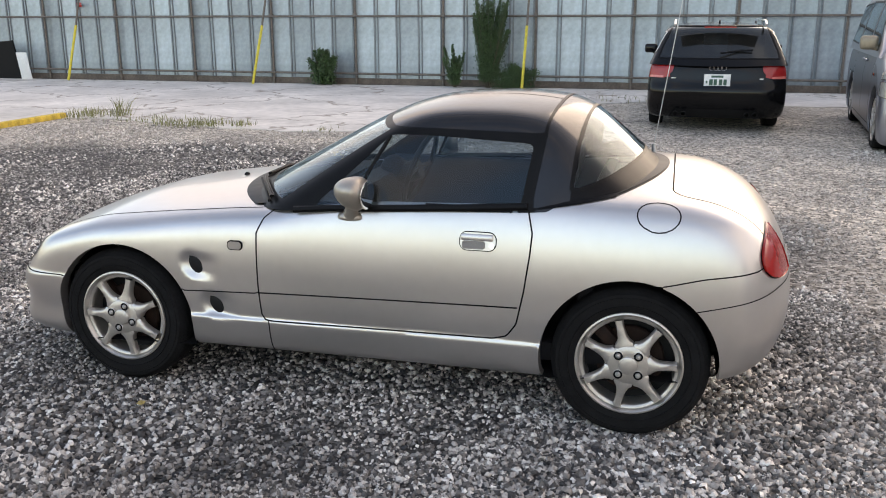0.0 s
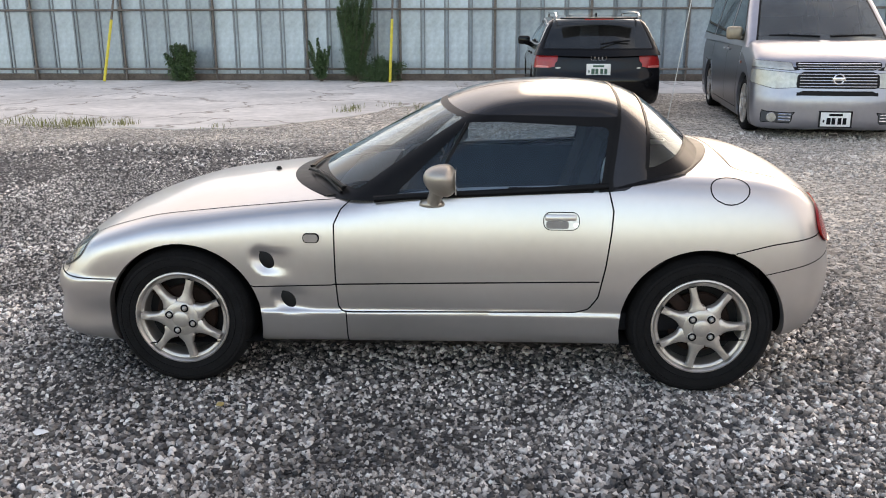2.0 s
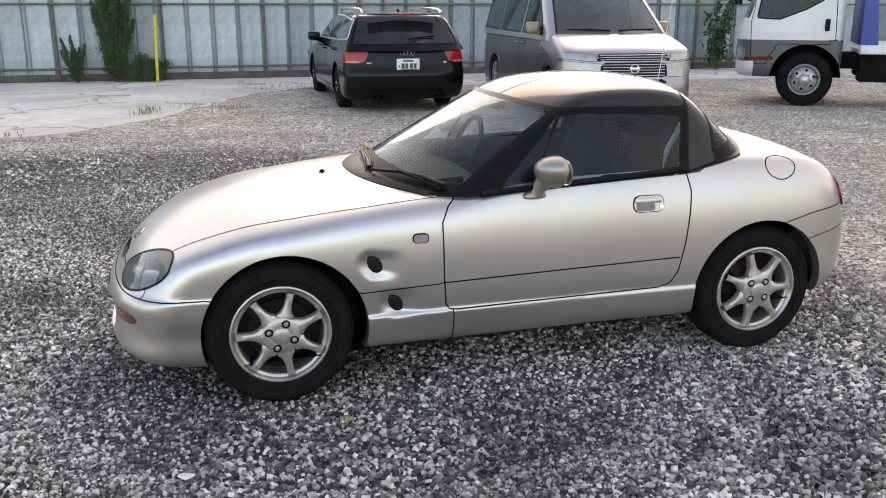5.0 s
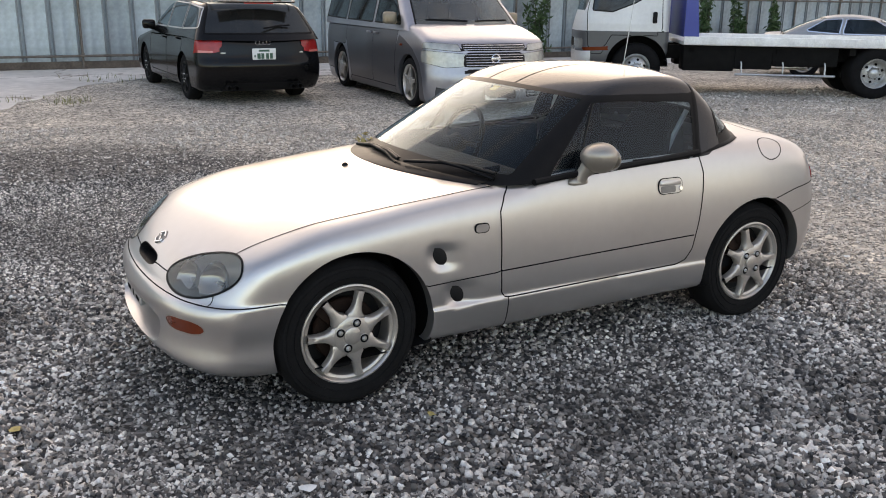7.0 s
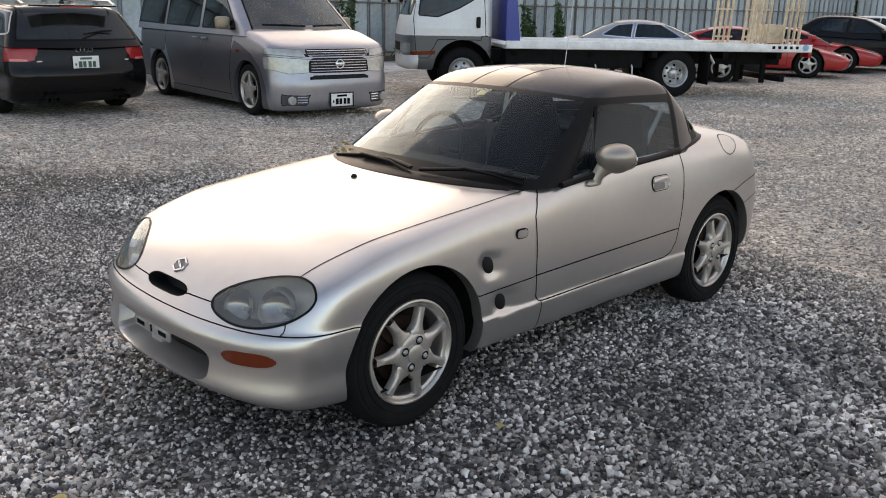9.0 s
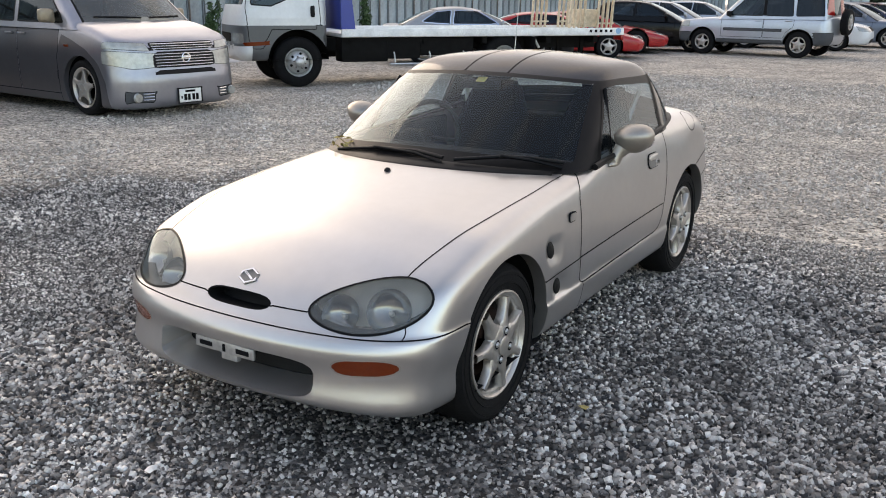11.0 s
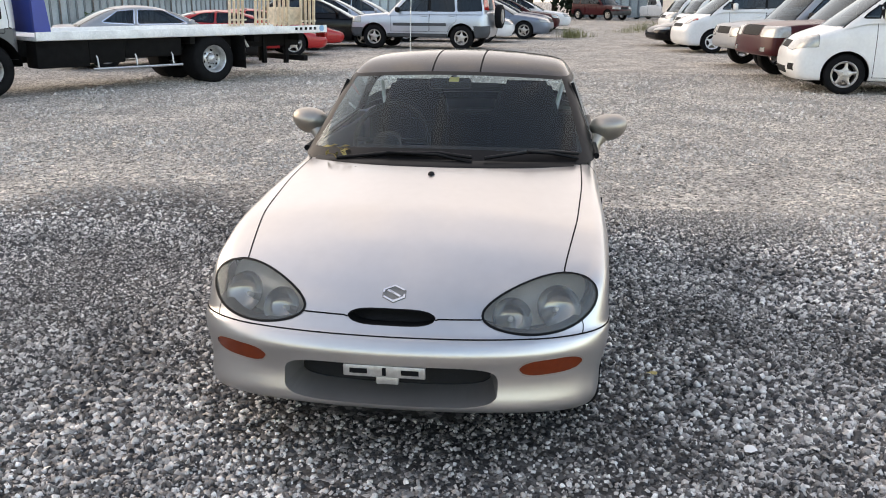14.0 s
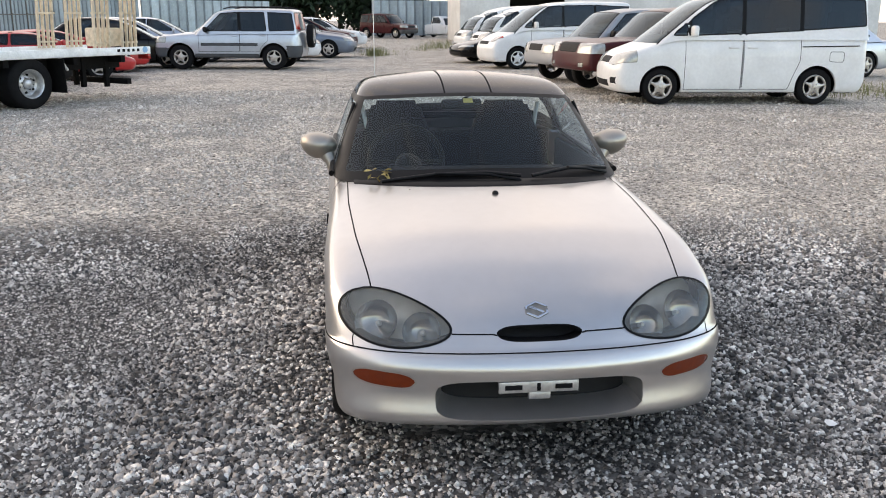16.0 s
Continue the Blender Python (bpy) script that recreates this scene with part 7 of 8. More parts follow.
car, sol = vehicle("suv", "maroon off-roader with square headlamps and big tyres", pose(13.75, -6.15, 0, 0, 0, -80), suv_spec(
    P_MAROON, w=0.93, base=2.69, wheel=0.375, rim=0.22, floor=0.44, round=0.022, bow=(0.05, 0.10), fine=1.1, top=[(-2.3, 0.86), (-2.2, 0.98), (-1.7, 1.04), (-0.9, 1.08), (0, 1.08), (2.2, 1.1)], front=[(0.35, -2.2), (0.5, -2.28), (0.8, -2.24), (1.05, -2.16)],
    rear=[(0.3, 2.2), (0.6, 2.3), (1.1, 2.25)], back=(2.2, 0.2, 0.08), front_panels=[("lamp", [(0.46, 0.78), (0.46, 0.97), (0.95, 0.97), (0.95, 0.78)], M_HEADLAMP, "headlamp"), ("both", [(-0.1, 0.80), (-0.1, 0.98), (0.40, 0.98), (0.40, 0.80)], M_BLACK, "grille"),
                                                                                  ("both", [(0.55, 0.52), (0.55, 0.60), (0.72, 0.60), (0.72, 0.52)], M_HEADLAMP, "fog_lamp")]))
vehicle("suv", "silver off-roader parked in a row", pose(16.7, -6.0, 0, 0, 0, -80), suv_spec(P_OLDSILVER, w=0.9, floor=0.40, fine=1.0, front_panels=[("lamp", [(0.42, 0.66), (0.44, 0.84), (0.9, 0.86), (0.9, 0.68)], M_HEADLAMP, "headlamp"), ("both", [(-0.1, 0.72), (-0.1, 0.86), (0.36, 0.86), (0.36, 0.72)], M_BLACK, "grille")]))
vehicle("minivan", "white boxy minivan with covered steel wheels", place((21.1, -4.5), (21.5, -7.2), 0.8), minivan_spec(P_WHITE, rim_mat=M_WHITE, w=0.82, wc=0.81, front_panels=[("lamp", [(0.48, 0.76), (0.48, 0.92), (0.72, 0.96), (0.72, 0.80)], M_HEADLAMP, "headlamp"), ("lamp", [(0.66, 0.86), (0.66, 0.98), (0.80, 1.0), (0.80, 0.88)], M_RED, "indicator"), ("both", [(-0.1, 0.70), (-0.1, 0.78), (0.4, 0.78), (0.4, 0.70)], M_BLACK, "grille")]))
vehicle("coupe", "low black coupe parked in a row", pose(25.3, -5.3, 0, 0, 0, -80), coupe_spec(P_BLACK))
vehicle("minivan", "white delivery van parked in a row", pose(29.5, -6.6, 0, 0, 0, -80), minivan_spec(P_WHITE, rim_mat=M_WHITE, screen=(-1.75, 0.75, 0.15), windows=[[(-1.45, 1.12), (-1.1, 1.60), (-0.7, 1.66), (-0.6, 1.12)], [(-0.45, 1.12), (-0.45, 1.66), (2.0, 1.66), (2.0, 1.12)]]))
vehicle("minivan", "white delivery van parked in a row", pose(33.5, -6.5, 0, 0, 0, -80), minivan_spec(P_WHITE, rim_mat=M_WHITE, screen=(-1.75, 0.75, 0.15), windows=[[(-1.45, 1.12), (-1.1, 1.60), (-0.7, 1.66), (-0.6, 1.12)], [(-0.45, 1.12), (-0.45, 1.66), (2.0, 1.66), (2.0, 1.12)]]))
vehicle("saloon_car", "silver saloon behind the white people carrier", pose(17.5, -11.2, 0, 0, 0, -75), saloon_spec(P_SILVER))

# the row along the hoarding
LOW = dict(roof=[(-0.4, 0.98), (0.0, 1.08), (0.4, 1.12), (0.8, 1.11), (1.3, 1.04), (1.8, 0.92)], glass_top=1.06, top=[(-2.25, 0.42), (-2.1, 0.52), (-1.6, 0.64), (-0.8, 0.77), (0, 0.80), (1.6, 0.84), (2.15, 0.82), (2.25, 0.74)],
           belt=0.78, windows=[[(-0.42, 0.83), (0.05, 1.04), (0.55, 1.06), (0.6, 0.83)], [(0.66, 0.83), (0.62, 1.06), (0.95, 1.03), (1.3, 0.87)]])
vehicle("coupe", "faded silver coupe with a black nose behind the truck", pose(14.30, 8.15, 0, 0, 0, 126), coupe_spec(P_OLDSILVER, trim=M_CHROME, front_panels=[("lamp", [(0.45, 0.50), (0.45, 0.57), (0.82, 0.59), (0.82, 0.52)], M_HEADLAMP, "headlamp"), ("both", [(-0.1, 0.1), (-0.1, 0.47), (1.0, 0.47), (1.0, 0.1)], M_BLACK, "front_bumper")]))
vehicle("sports_coupe", "low red sports car behind the truck bed", pose(17.6, 7.65, 0, 0, 0, 118), coupe_spec(P_RED, **LOW))
vehicle("sports_coupe", "low red sports car behind the truck bed", pose(20.2, 7.85, 0, 0, 0, 116), coupe_spec(P_RED, **LOW))
car, sol = vehicle("saloon_car", "black saloon with a chrome grille", pose(22.5, 6.9, 0, 0, 0, 104), saloon_spec(P_BLACK, front_panels=[("lamp", [(0.50, 0.58), (0.50, 0.72), (0.9, 0.72), (0.9, 0.58)], M_HEADLAMP, "headlamp"), ("both", [(-0.1, 0.52), (-0.1, 0.78), (0.34, 0.78), (0.34, 0.52)], M_CHROME, "grille")]))
vehicle("saloon_car", "silver saloon in the row along the hoarding", pose(25.6, 7.2, 0, 0, 0, 100), saloon_spec(P_SILVER))
vehicle("saloon_car", "pale silver saloon in the row along the hoarding", pose(28.4, 6.9, 0, 0, 0, 98), saloon_spec(P_SILVER))
vehicle("saloon_car", "white saloon partly hidden by the off-roader", pose(26.3, 3.45, 0, 0, 0, 92), saloon_spec(P_WHITE))
vehicle("estate_car", "grey-blue estate car with alloy wheels", place((30.0, 0.75), (30.3, 3.45), 0.82), saloon_spec(P_GREYBLUE, back=(2.25, 0.8, 0.2), roof=[(-0.6, 1.2), (-0.1, 1.38), (0.4, 1.45), (1.2, 1.45), (2.0, 1.38)], windows=[[(-0.60, 0.97), (0.0, 1.34), (0.28, 1.37), (0.32, 0.97)], [(0.38, 0.97), (0.34, 1.37), (1.2, 1.36), (1.25, 0.98)], [(1.32, 0.98), (1.27, 1.35), (1.8, 1.30), (2.0, 1.02)]]))
vehicle("saloon_car", "dark blue saloon in the row", pose(33.9, 2.3, 0, 0, 0, 94), saloon_spec(P_DKBLUE))
vehicle("saloon_car", "maroon saloon in the row", pose(36.4, 2.0, 0, 0, 0, 94), saloon_spec(P_MAROON))
vehicle("estate_car", "white estate car in the row", pose(38.9, 1.5, 0, 0, 0, 94), saloon_spec(P_WHITE))
vehicle("suv", "dark red off-roader at the far end of the lane", pose(59.0, -2.9, 0, 0, 0, 48), suv_spec(P_MAROON))
vehicle("pickup", "small white pickup far down the lane", pose(62, -7.1, 0, 0, 0, 50), saloon_spec(P_WHITE, roof=[(-0.6, 1.3), (-0.2, 1.5), (0.2, 1.52), (0.5, 1.5)], back=(0.6, 0.1, 0.1), screen=(-0.9, 0.8, 0.2), windows=[[(-0.4, 1.0), (-0.1, 1.4), (0.4, 1.4), (0.4, 1.0)]]))


# recovery truck
def build_truck():
    truck = thing("flatbed_truck", pose(9.58, 7.22, 0, 0, 0, -35.3), "white flatbed recovery truck with blue headboard and black chassis", "truck", "parked vehicles")
    P_CAB = paint("white_cab_paint", (0.70, 0.71, 0.70), 0.0, 0.35)
    M_BAND = paint("dark_grey_cab_paint", (0.10, 0.105, 0.11), 0.2, 0.4)
    M_BLUE = paint("blue_headboard_paint", (0.03, 0.055, 0.30), 0.0, 0.4)
    M_CHASSIS = material("grimy_black_chassis", (0.008, 0.0078, 0.0076), 0.8, 0.0, vary=0.4, scale=8, spec=0.1)
    M_DECK = material("pale_deck_edge", (0.80, 0.80, 0.77), 0.5, 0.0, vary=0.14, scale=5)
    M_RAMP = material("tan_ramp_steel", (0.60, 0.50, 0.36), 0.7, 0, vary=0.22, scale=12)
    xf = lambda z: -2.90 + 0.30 * np.maximum(z - 0.95, 0) ** 1.3

    def cab(x, y, z):
        y = np.abs(y)
        return softmax([z - 2.12 - 0.06 * np.sin(np.clip((x + 2.9) / 1.6, 0, 1) * 3.14), y - 0.84 + 0.12 * np.maximum(z - 1.1, 0), (xf(z) + 0.12 * y ** 2 + 0.2 * y ** 6 - x), x + 1.38, 0.42 - z], 0.04)

    elev = np.concatenate([np.linspace(-75, -30, 6, endpoint=False), np.linspace(-30, 60, 50, endpoint=False), np.linspace(60, 90, 10)])
    o, d = fan_rays(-2.3, -1.8, 1.1, 40, 30, 14, elev, 0.2)
    P, N = meet(cab, o, d)
    arch = lambda x, y, z: np.maximum(np.hypot(x + 1.875, z - 0.42) - 0.50, 0.4 - y)
    band = lambda x, y, z: np.maximum(z - 0.98, -3.2 + 0 * x - x)
    bump = lambda x, y, z: np.maximum(z - 0.66, x + 2.62)
    WIN = [(-2.62, 1.30), (-2.52, 1.98), (-1.62, 2.0), (-1.60, 1.62), (-1.95, 1.42), (-2.30, 1.28)]
    win = lambda x, y, z: np.maximum(polygon(WIN, x, z), 0.5 - y)
    scr = lambda x, y, z: np.maximum.reduce([x + 2.62, y - 0.72, 1.30 - z, z - 1.98])
    DOOR = [(-2.66, 0.62), (-2.70, 1.25), (-2.56, 2.04), (-1.55, 2.05), (-1.50, 1.0), (-1.60, 0.92), (-2.3, 0.92), (-2.42, 0.7), (-2.45, 0.62)]
    door = lambda x, y, z: np.maximum(polygon(DOOR, x, z), 0.5 - y)
    lamp = lambda x, y, z: np.maximum.reduce([polygon([(0.46, 0.70), (0.46, 0.86), (0.80, 0.86), (0.80, 0.70)], y, z), x + 2.5])
    blink = lambda x, y, z: np.maximum(polygon([(-2.75, 0.66), (-2.75, 0.72), (-2.35, 0.74), (-2.35, 0.68)], x, z), 0.6 - y)
    grille = lambda x, y, z: np.maximum.reduce([polygon([(-0.1, 0.72), (-0.1, 0.86), (0.42, 0.86), (0.42, 0.72)], y, z), x + 2.5])

    def cl(x, y, z):
        c = np.full(x.shape, 1)
        c = np.where(door(x, y, z) < 0, 8, c)
        c = np.where(band(x, y, z) < 0, 2, c)
        c = np.where((door(x, y, z) < 0) & (z < 0.98), 9, c)
        for f, k in ((bump, 3), (lamp, 6), (grille, 10), (blink, 7), (win, 4), (scr, 5), (arch, 0)):
            c = np.where(f(x, y, z) < 0, k, c)
        return c

    skin = Skin(P, N, [arch, win, scr, lamp, grille, blink, band, bump, door], cl)
    body = skin.panel("cab", [1], P_CAB, truck, 0)
    skin.panel("lower_cab", [2], M_BAND, truck, 0)
    skin.panel("front_bumper", [3], P_CAB, truck, 0)
    skin.panel("windscreen", [5], M_DARKGLASS, truck, 0)
    skin.panel("grille", [10], M_CHASSIS, truck, 0)
    for sd in (-1, 1):
        skin.panel("headlamp", [6], M_HEADLAMP, truck, sd)
        dr = skin.panel("cab_door", [8], P_CAB, truck, sd)
        skin.panel("door_foot", [9], M_BAND, dr, sd)
        skin.ribbon("shut_line", [8, 9], [1, 2, 3], M_GAP, dr, 0.012, 0.001, side=sd)
        gl = skin.panel("door_window", [4], M_DARKGLASS, dr, sd)
        skin.ribbon("seal", [4], [8, 1], M_TRIM, gl, 0.02, 0.002, side=sd)
        skin.panel("side_indicator", [7], M_ORANGE, truck, sd)
        bm = bmesh.new()
        box(bm, -1.63, sd * 0.845, 1.20, 0.07, 0.03, 0.18, 0.02)
        part("door_handle", bm, M_BLACK, dr)
        bm = bmesh.new()
        tube(bm, [(-2.75, sd * 0.84, 1.55), (-2.95, sd * 1.0, 1.62), (-2.95, sd * 1.02, 1.95)], 0.012, 8)
        mr = part("mirror_arm", bm, M_BLACK, truck)
        bm = bmesh.new()
        box(bm, -2.93, sd * 1.03, 1.62, 0.06, 0.17, 0.26, 0.03, seg=3)
        part("door_mirror", bm, M_BLACK, mr)
        for z in (1.95,):
            bm = bmesh.new()
            box(bm, -2.95, sd * 0.98, z, 0.05, 0.16, 0.12, 0.02)
            part("near_view_mirror", bm, M_BLACK, mr)
        bm = bmesh.new()
        lathe(bm, [(0.50, -0.84), (0.50, -0.45), (0.05, -0.45)], 30, "y", (-1.875, 0, 0.42))
        if sd == 1:
            bmesh.ops.scale(bm, vec=(1, -1, 1), verts=bm.verts)
        for v in bm.verts:
            v.co.z = max(v.co.z, 0.44)
        part("wheel_well", bm, M_CHASSIS, truck)
        # deck rail, side guard, mudguard, lamps
        bm = bmesh.new()
        box(bm, 1.60, sd * 0.83, 0.858, 5.5, 0.06, 0.13, 0.01)
        part("deck_rail", bm, M_DECK, truck)
        for k in range(5):
            bm = bmesh.new()
            box(bm, 3.62 + 0.11 * k, sd * 0.862, 0.868, 0.055, 0.006, 0.05, 0.004)
            part("rail_slot", bm, M_CHASSIS, truck)
        bm = bmesh.new()
        lathe(bm, [(0.001, 0.0), (0.055, 0.0), (0.056, 0.006)], 24, "y", (4.22, sd * 0.866, 0.868))
        part("round_sticker", bm, material("pale_blue_sticker", (0.25, 0.45, 0.65), 0.4, vary=0.1, scale=30), truck)
        bm = bmesh.new()
        tube(bm, [(-0.3, sd * 0.80, 0.34), (1.25, sd * 0.80, 0.34)], 0.02, 8)
        part("side_guard", bm, M_STEEL, truck)
        for x in (-0.2, 0.45, 1.1):
            bm = bmesh.new()
            tube(bm, [(x, sd * 0.78, 0.34), (x, sd * 0.76, 0.50), (x - 0.02, sd * 0.72, 0.58)], 0.013, 6)
            part("guard_bracket", bm, M_STEEL, truck)
        bm = bmesh.new()
        box(bm, 2.42, sd * 0.72, 0.50, 0.02, 0.42, 0.55, 0.004)
        part("mudflap", bm, M_CHASSIS, truck)
        bm = bmesh.new()
        tube(bm, [(2.42, sd * 0.82, 0.80), (2.56, sd * 0.82, 0.58)], 0.022, 6)
        part("tail_bracket", bm, M_STEEL, truck)
        bm = bmesh.new()
        box(bm, 4.34, sd * 0.70, 0.745, 0.06, 0.26, 0.10, 0.01)
        part("tail_lamp", bm, M_RED, truck)
        # upright ramps at the tail
        for x in (3.28, 3.38, 3.48, 3.58, 3.88, 3.98, 4.08, 4.18):
            bm = bmesh.new()
            box(bm, x, sd * 0.72, 1.74, 0.030, 0.06, 1.7, 0.006, Matrix.Rotation(radians(3), 4, "Y"))
            part("ramp_post", bm, M_RAMP, truck)
        for z in (1.0, 1.5, 2.0, 2.5):
            for x in (3.42, 4.02):
                bm = bmesh.new()
                box(bm, x, sd * 0.70, z, 0.36, 0.05, 0.030, 0.005)
                part("ramp_rung", bm, M_RAMP, truck)
    bm = bmesh.new()
    box(bm, 3.75, -0.35, 1.09, 0.36, 0.5, 0.32, 0.02)
    part("tool_box", bm, M_RAMP, truck, "tan timber tool box")
    bm = bmesh.new()
    box(bm, 1.60, 0, 0.815, 5.5, 1.62, 0.06, 0.005)
    part("deck", bm, M_DECK, truck)
    bm = bmesh.new()
    box(bm, -1.12, 0, 1.40, 0.07, 1.66, 0.98, 0.01)
    for sd in (-1, 1):
        prism(bm, [(-1.16, 0.92), (-1.16, 1.95), (-1.03, 1.95), (-0.92, 0.92)], sd * 0.78, sd * 0.86)
    part("headboard", bm, M_BLUE, truck, "blue painted steel headboard")
    bm = bmesh.new()
    for sd in (-1, 1):
        box(bm, 1.0, sd * 0.38, 0.66, 6.0, 0.08, 0.22, 0.008)
    for x in (-1.0, 0.3, 1.5, 2.8, 3.8):
        box(bm, x, 0, 0.72, 0.10, 1.5, 0.12, 0.008)
    part("chassis_frame", bm, M_CHASSIS, truck)
    for x, y, sx, sz in ((-0.72, -0.55, 0.82, 0.40), (-0.02, -0.55, 0.60, 0.36), (0.78, -0.55, 1.02, 0.30), (0.1, 0.55, 2.4, 0.38)):
        bm = bmesh.new()
        box(bm, x, y, 0.78 - sz / 2, sx, 0.40, sz, 0.03)
        part("under_deck_box", bm, M_CHASSIS, truck)
    bm = bmesh.new()
    for sd in (-1, 1):
        box(bm, 3.2, sd * 0.4, 0.55, 0.08, 0.08, 0.6, 0.01)
        box(bm, 3.7, sd * 0.4, 0.50, 0.08, 0.08, 0.55, 0.01)
    box(bm, 3.9, 0, 0.32, 0.10, 1.5, 0.10, 0.01)
    part("underrun_bar", bm, M_CHASSIS, truck)
    bm = bmesh.new()
    tube(bm, [(1.875, -0.7, 0.40), (1.875, 0.7, 0.40)], 0.09, 12)
    part("rear_axle", bm, M_CHASSIS, truck)
    # dished steel wheels
    for wx, depth in ((-1.875, -0.05), (1.875, 0.11)):
        bm = bmesh.new()
        lathe(bm, [(0.212, 0.02), (0.222, 0.0), (0.230, -0.004), (0.232, 0.012)], 40)
        lathe(bm, [(0.212, 0.02), (0.196, 0.045), (0.190, max(depth, 0.05) + 0.02), (0.165, depth + 0.04), (0.105, depth), (0.085, depth - 0.005), (0.080, depth - 0.03), (0.055, depth - 0.055), (0.001, depth - 0.06)], 40)
        wheel = part("wheel", bm, M_STEEL, truck)
        bm = bmesh.new()
        R, b, wd = 0.40, 0.228, 0.2 if wx < 0 else 0.46
        lathe(bm, [(b, 0.01), (b + 0.015, -0.004), (b + 0.07, -0.014), (R - 0.05, -0.008), (R - 0.015, 0.01), (R, 0.04), (R, wd - 0.04), (R - 0.05, wd), (b, wd)], 44)
        part("tyre", bm, M_TYRE, wheel)
        for k in range(6):
            t = radians(20 + 60 * k)
            bm = bmesh.new()
            lathe(bm, [(0.001, depth + 0.008), (0.020, depth + 0.008), (0.021, depth + 0.03)], 14, "y", (0.140 * math.cos(t), 0, 0.140 * math.sin(t)))
            part("hand_hole", bm, M_CHASSIS, wheel)
            bm = bmesh.new()
            lathe(bm, [(0.001, depth - 0.03), (0.011, depth - 0.03), (0.012, depth)], 6, "y", (0.096 * math.cos(t + 0.5), 0, 0.096 * math.sin(t + 0.5)))
            part("wheel_nut", bm, M_RUST, wheel)
        wheel.matrix_basis = pose(wx, -0.80, 0.40)
        attach(copy_thing(wheel, pose(wx, 0.80, 0.40, 0, 0, 180)), truck)


build_truck()


# ---- greenery, far hoarding, shed and litter ----
M_LEAF = material("green_leaf", (0.040, 0.080, 0.025), 0.6, 0, vary=0.25, scale=6, island=0.5)
M_LEAFDARK = material("dark_tree_leaf", (0.016, 0.034, 0.014), 0.7, 0, vary=0.3, scale=1.5, island=0.5)
M_GRASS = material("yard_grass", (0.20, 0.20, 0.075), 0.7, 0, vary=0.25, scale=5, island=0.45)
M_BARK = material("tree_bark", (0.09, 0.07, 0.05), 0.9, 0, vary=0.3, scale=12, bump=0.5, bump_scale=30)


def leaf_mesh(name, centres, sizes, mat, parent, rng, upright=0.0):
    """Many folded leaves, each of two triangles, one mesh."""
    n = len(centres)
    q = rng.normal(size=(n, 3))
    q[:, 2] = q[:, 2] * (1 - upright) + upright * 2.0
    q /= np.linalg.norm(q, axis=1, keepdims=True)
    s = np.cross(q, rng.normal(size=(n, 3)))
    s /= np.linalg.norm(s, axis=1, keepdims=True)
    u = np.cross(q, s)
    L = np.asarray(sizes)[:, None]
    v = np.stack([centres - q * L, centres + s * L * 0.35 + u * L * 0.12, centres + q * L, centres - s * L * 0.35 + u * L * 0.12], 1).reshape(-1, 3)
    i = np.arange(n)[:, None] * 4
    f = np.concatenate([i + np.array([0, 1, 2]), i + np.array([0, 2, 3])])
    return mesh_object(name, v, f, mat, parent)


def build_shrub(x, y, stems, height, spread, leaves, seed, label, size=0.05, upright=0.35, fluff=1.0):
    rng = np.random.default_rng(seed)
    shrub = thing("shrub", pose(x, y, 0.02), label, "shrub", "shrubs by the fence")
    cs, ss = [], []
    for k in range(stems):
        a, h = rng.uniform(0, 6.28), height * rng.uniform(0.55, 1.0)
        lean = spread * rng.uniform(0.1, 0.9)
        tip = np.array([math.cos(a) * lean, math.sin(a) * lean * 0.6, h])
        bm = bmesh.new()
        tube(bm, [(tip[0] * 0.1, tip[1] * 0.1, 0), tuple(tip * np.array([0.6, 0.6, 0.5])), tuple(tip)], [0.012, 0.009, 0.003], 5)
        part("stem", bm, M_BARK, shrub)
        t = rng.uniform(0.12, 1.0, leaves // stems)[:, None]
        c = tip * t + rng.normal(0, 1, (len(t), 3)) * np.array([0.10, 0.10, 0.05]) * (1.25 - t) * spread * 2.2 * fluff
        c[:, 2] = np.maximum(c[:, 2], 0.02)
        cs.append(c)
        ss.append(rng.uniform(0.6, 1.2, len(t)) * size)
    leaf_mesh("foliage", np.concatenate(cs), np.concatenate(ss), M_LEAF, shrub, rng, upright)


build_shrub(-2.80, 14.85, 34, 1.95, 0.55, 26000, 1, "tall upright green shrub against the steel fence", 0.026, 0.75, 0.55)
build_shrub(-3.50, 14.8, 9, 0.90, 0.30, 5000, 2, "low green shrub at the foot of the fence", 0.028, 0.7, 0.6)
build_shrub(-2.3, 14.85, 14, 0.55, 0.75, 6000, 3, "low green shrub at the foot of the fence", 0.028, 0.6)
build_shrub(-6.58, 14.9, 20, 0.78, 0.42, 5200, 4, "round bushy green shrub at the foot of the fence", 0.042)
for k, (x, h) in enumerate(((12.6, 1.3), (16.2, 1.9), (17.6, 1.5), (19.0, 1.6), (23.5, 1.2), (10.6, 1.8))):
    build_shrub(x, 14.75, 6, h, 0.45, 700, 20 + k, "overgrown green weeds against the fence", 0.09)


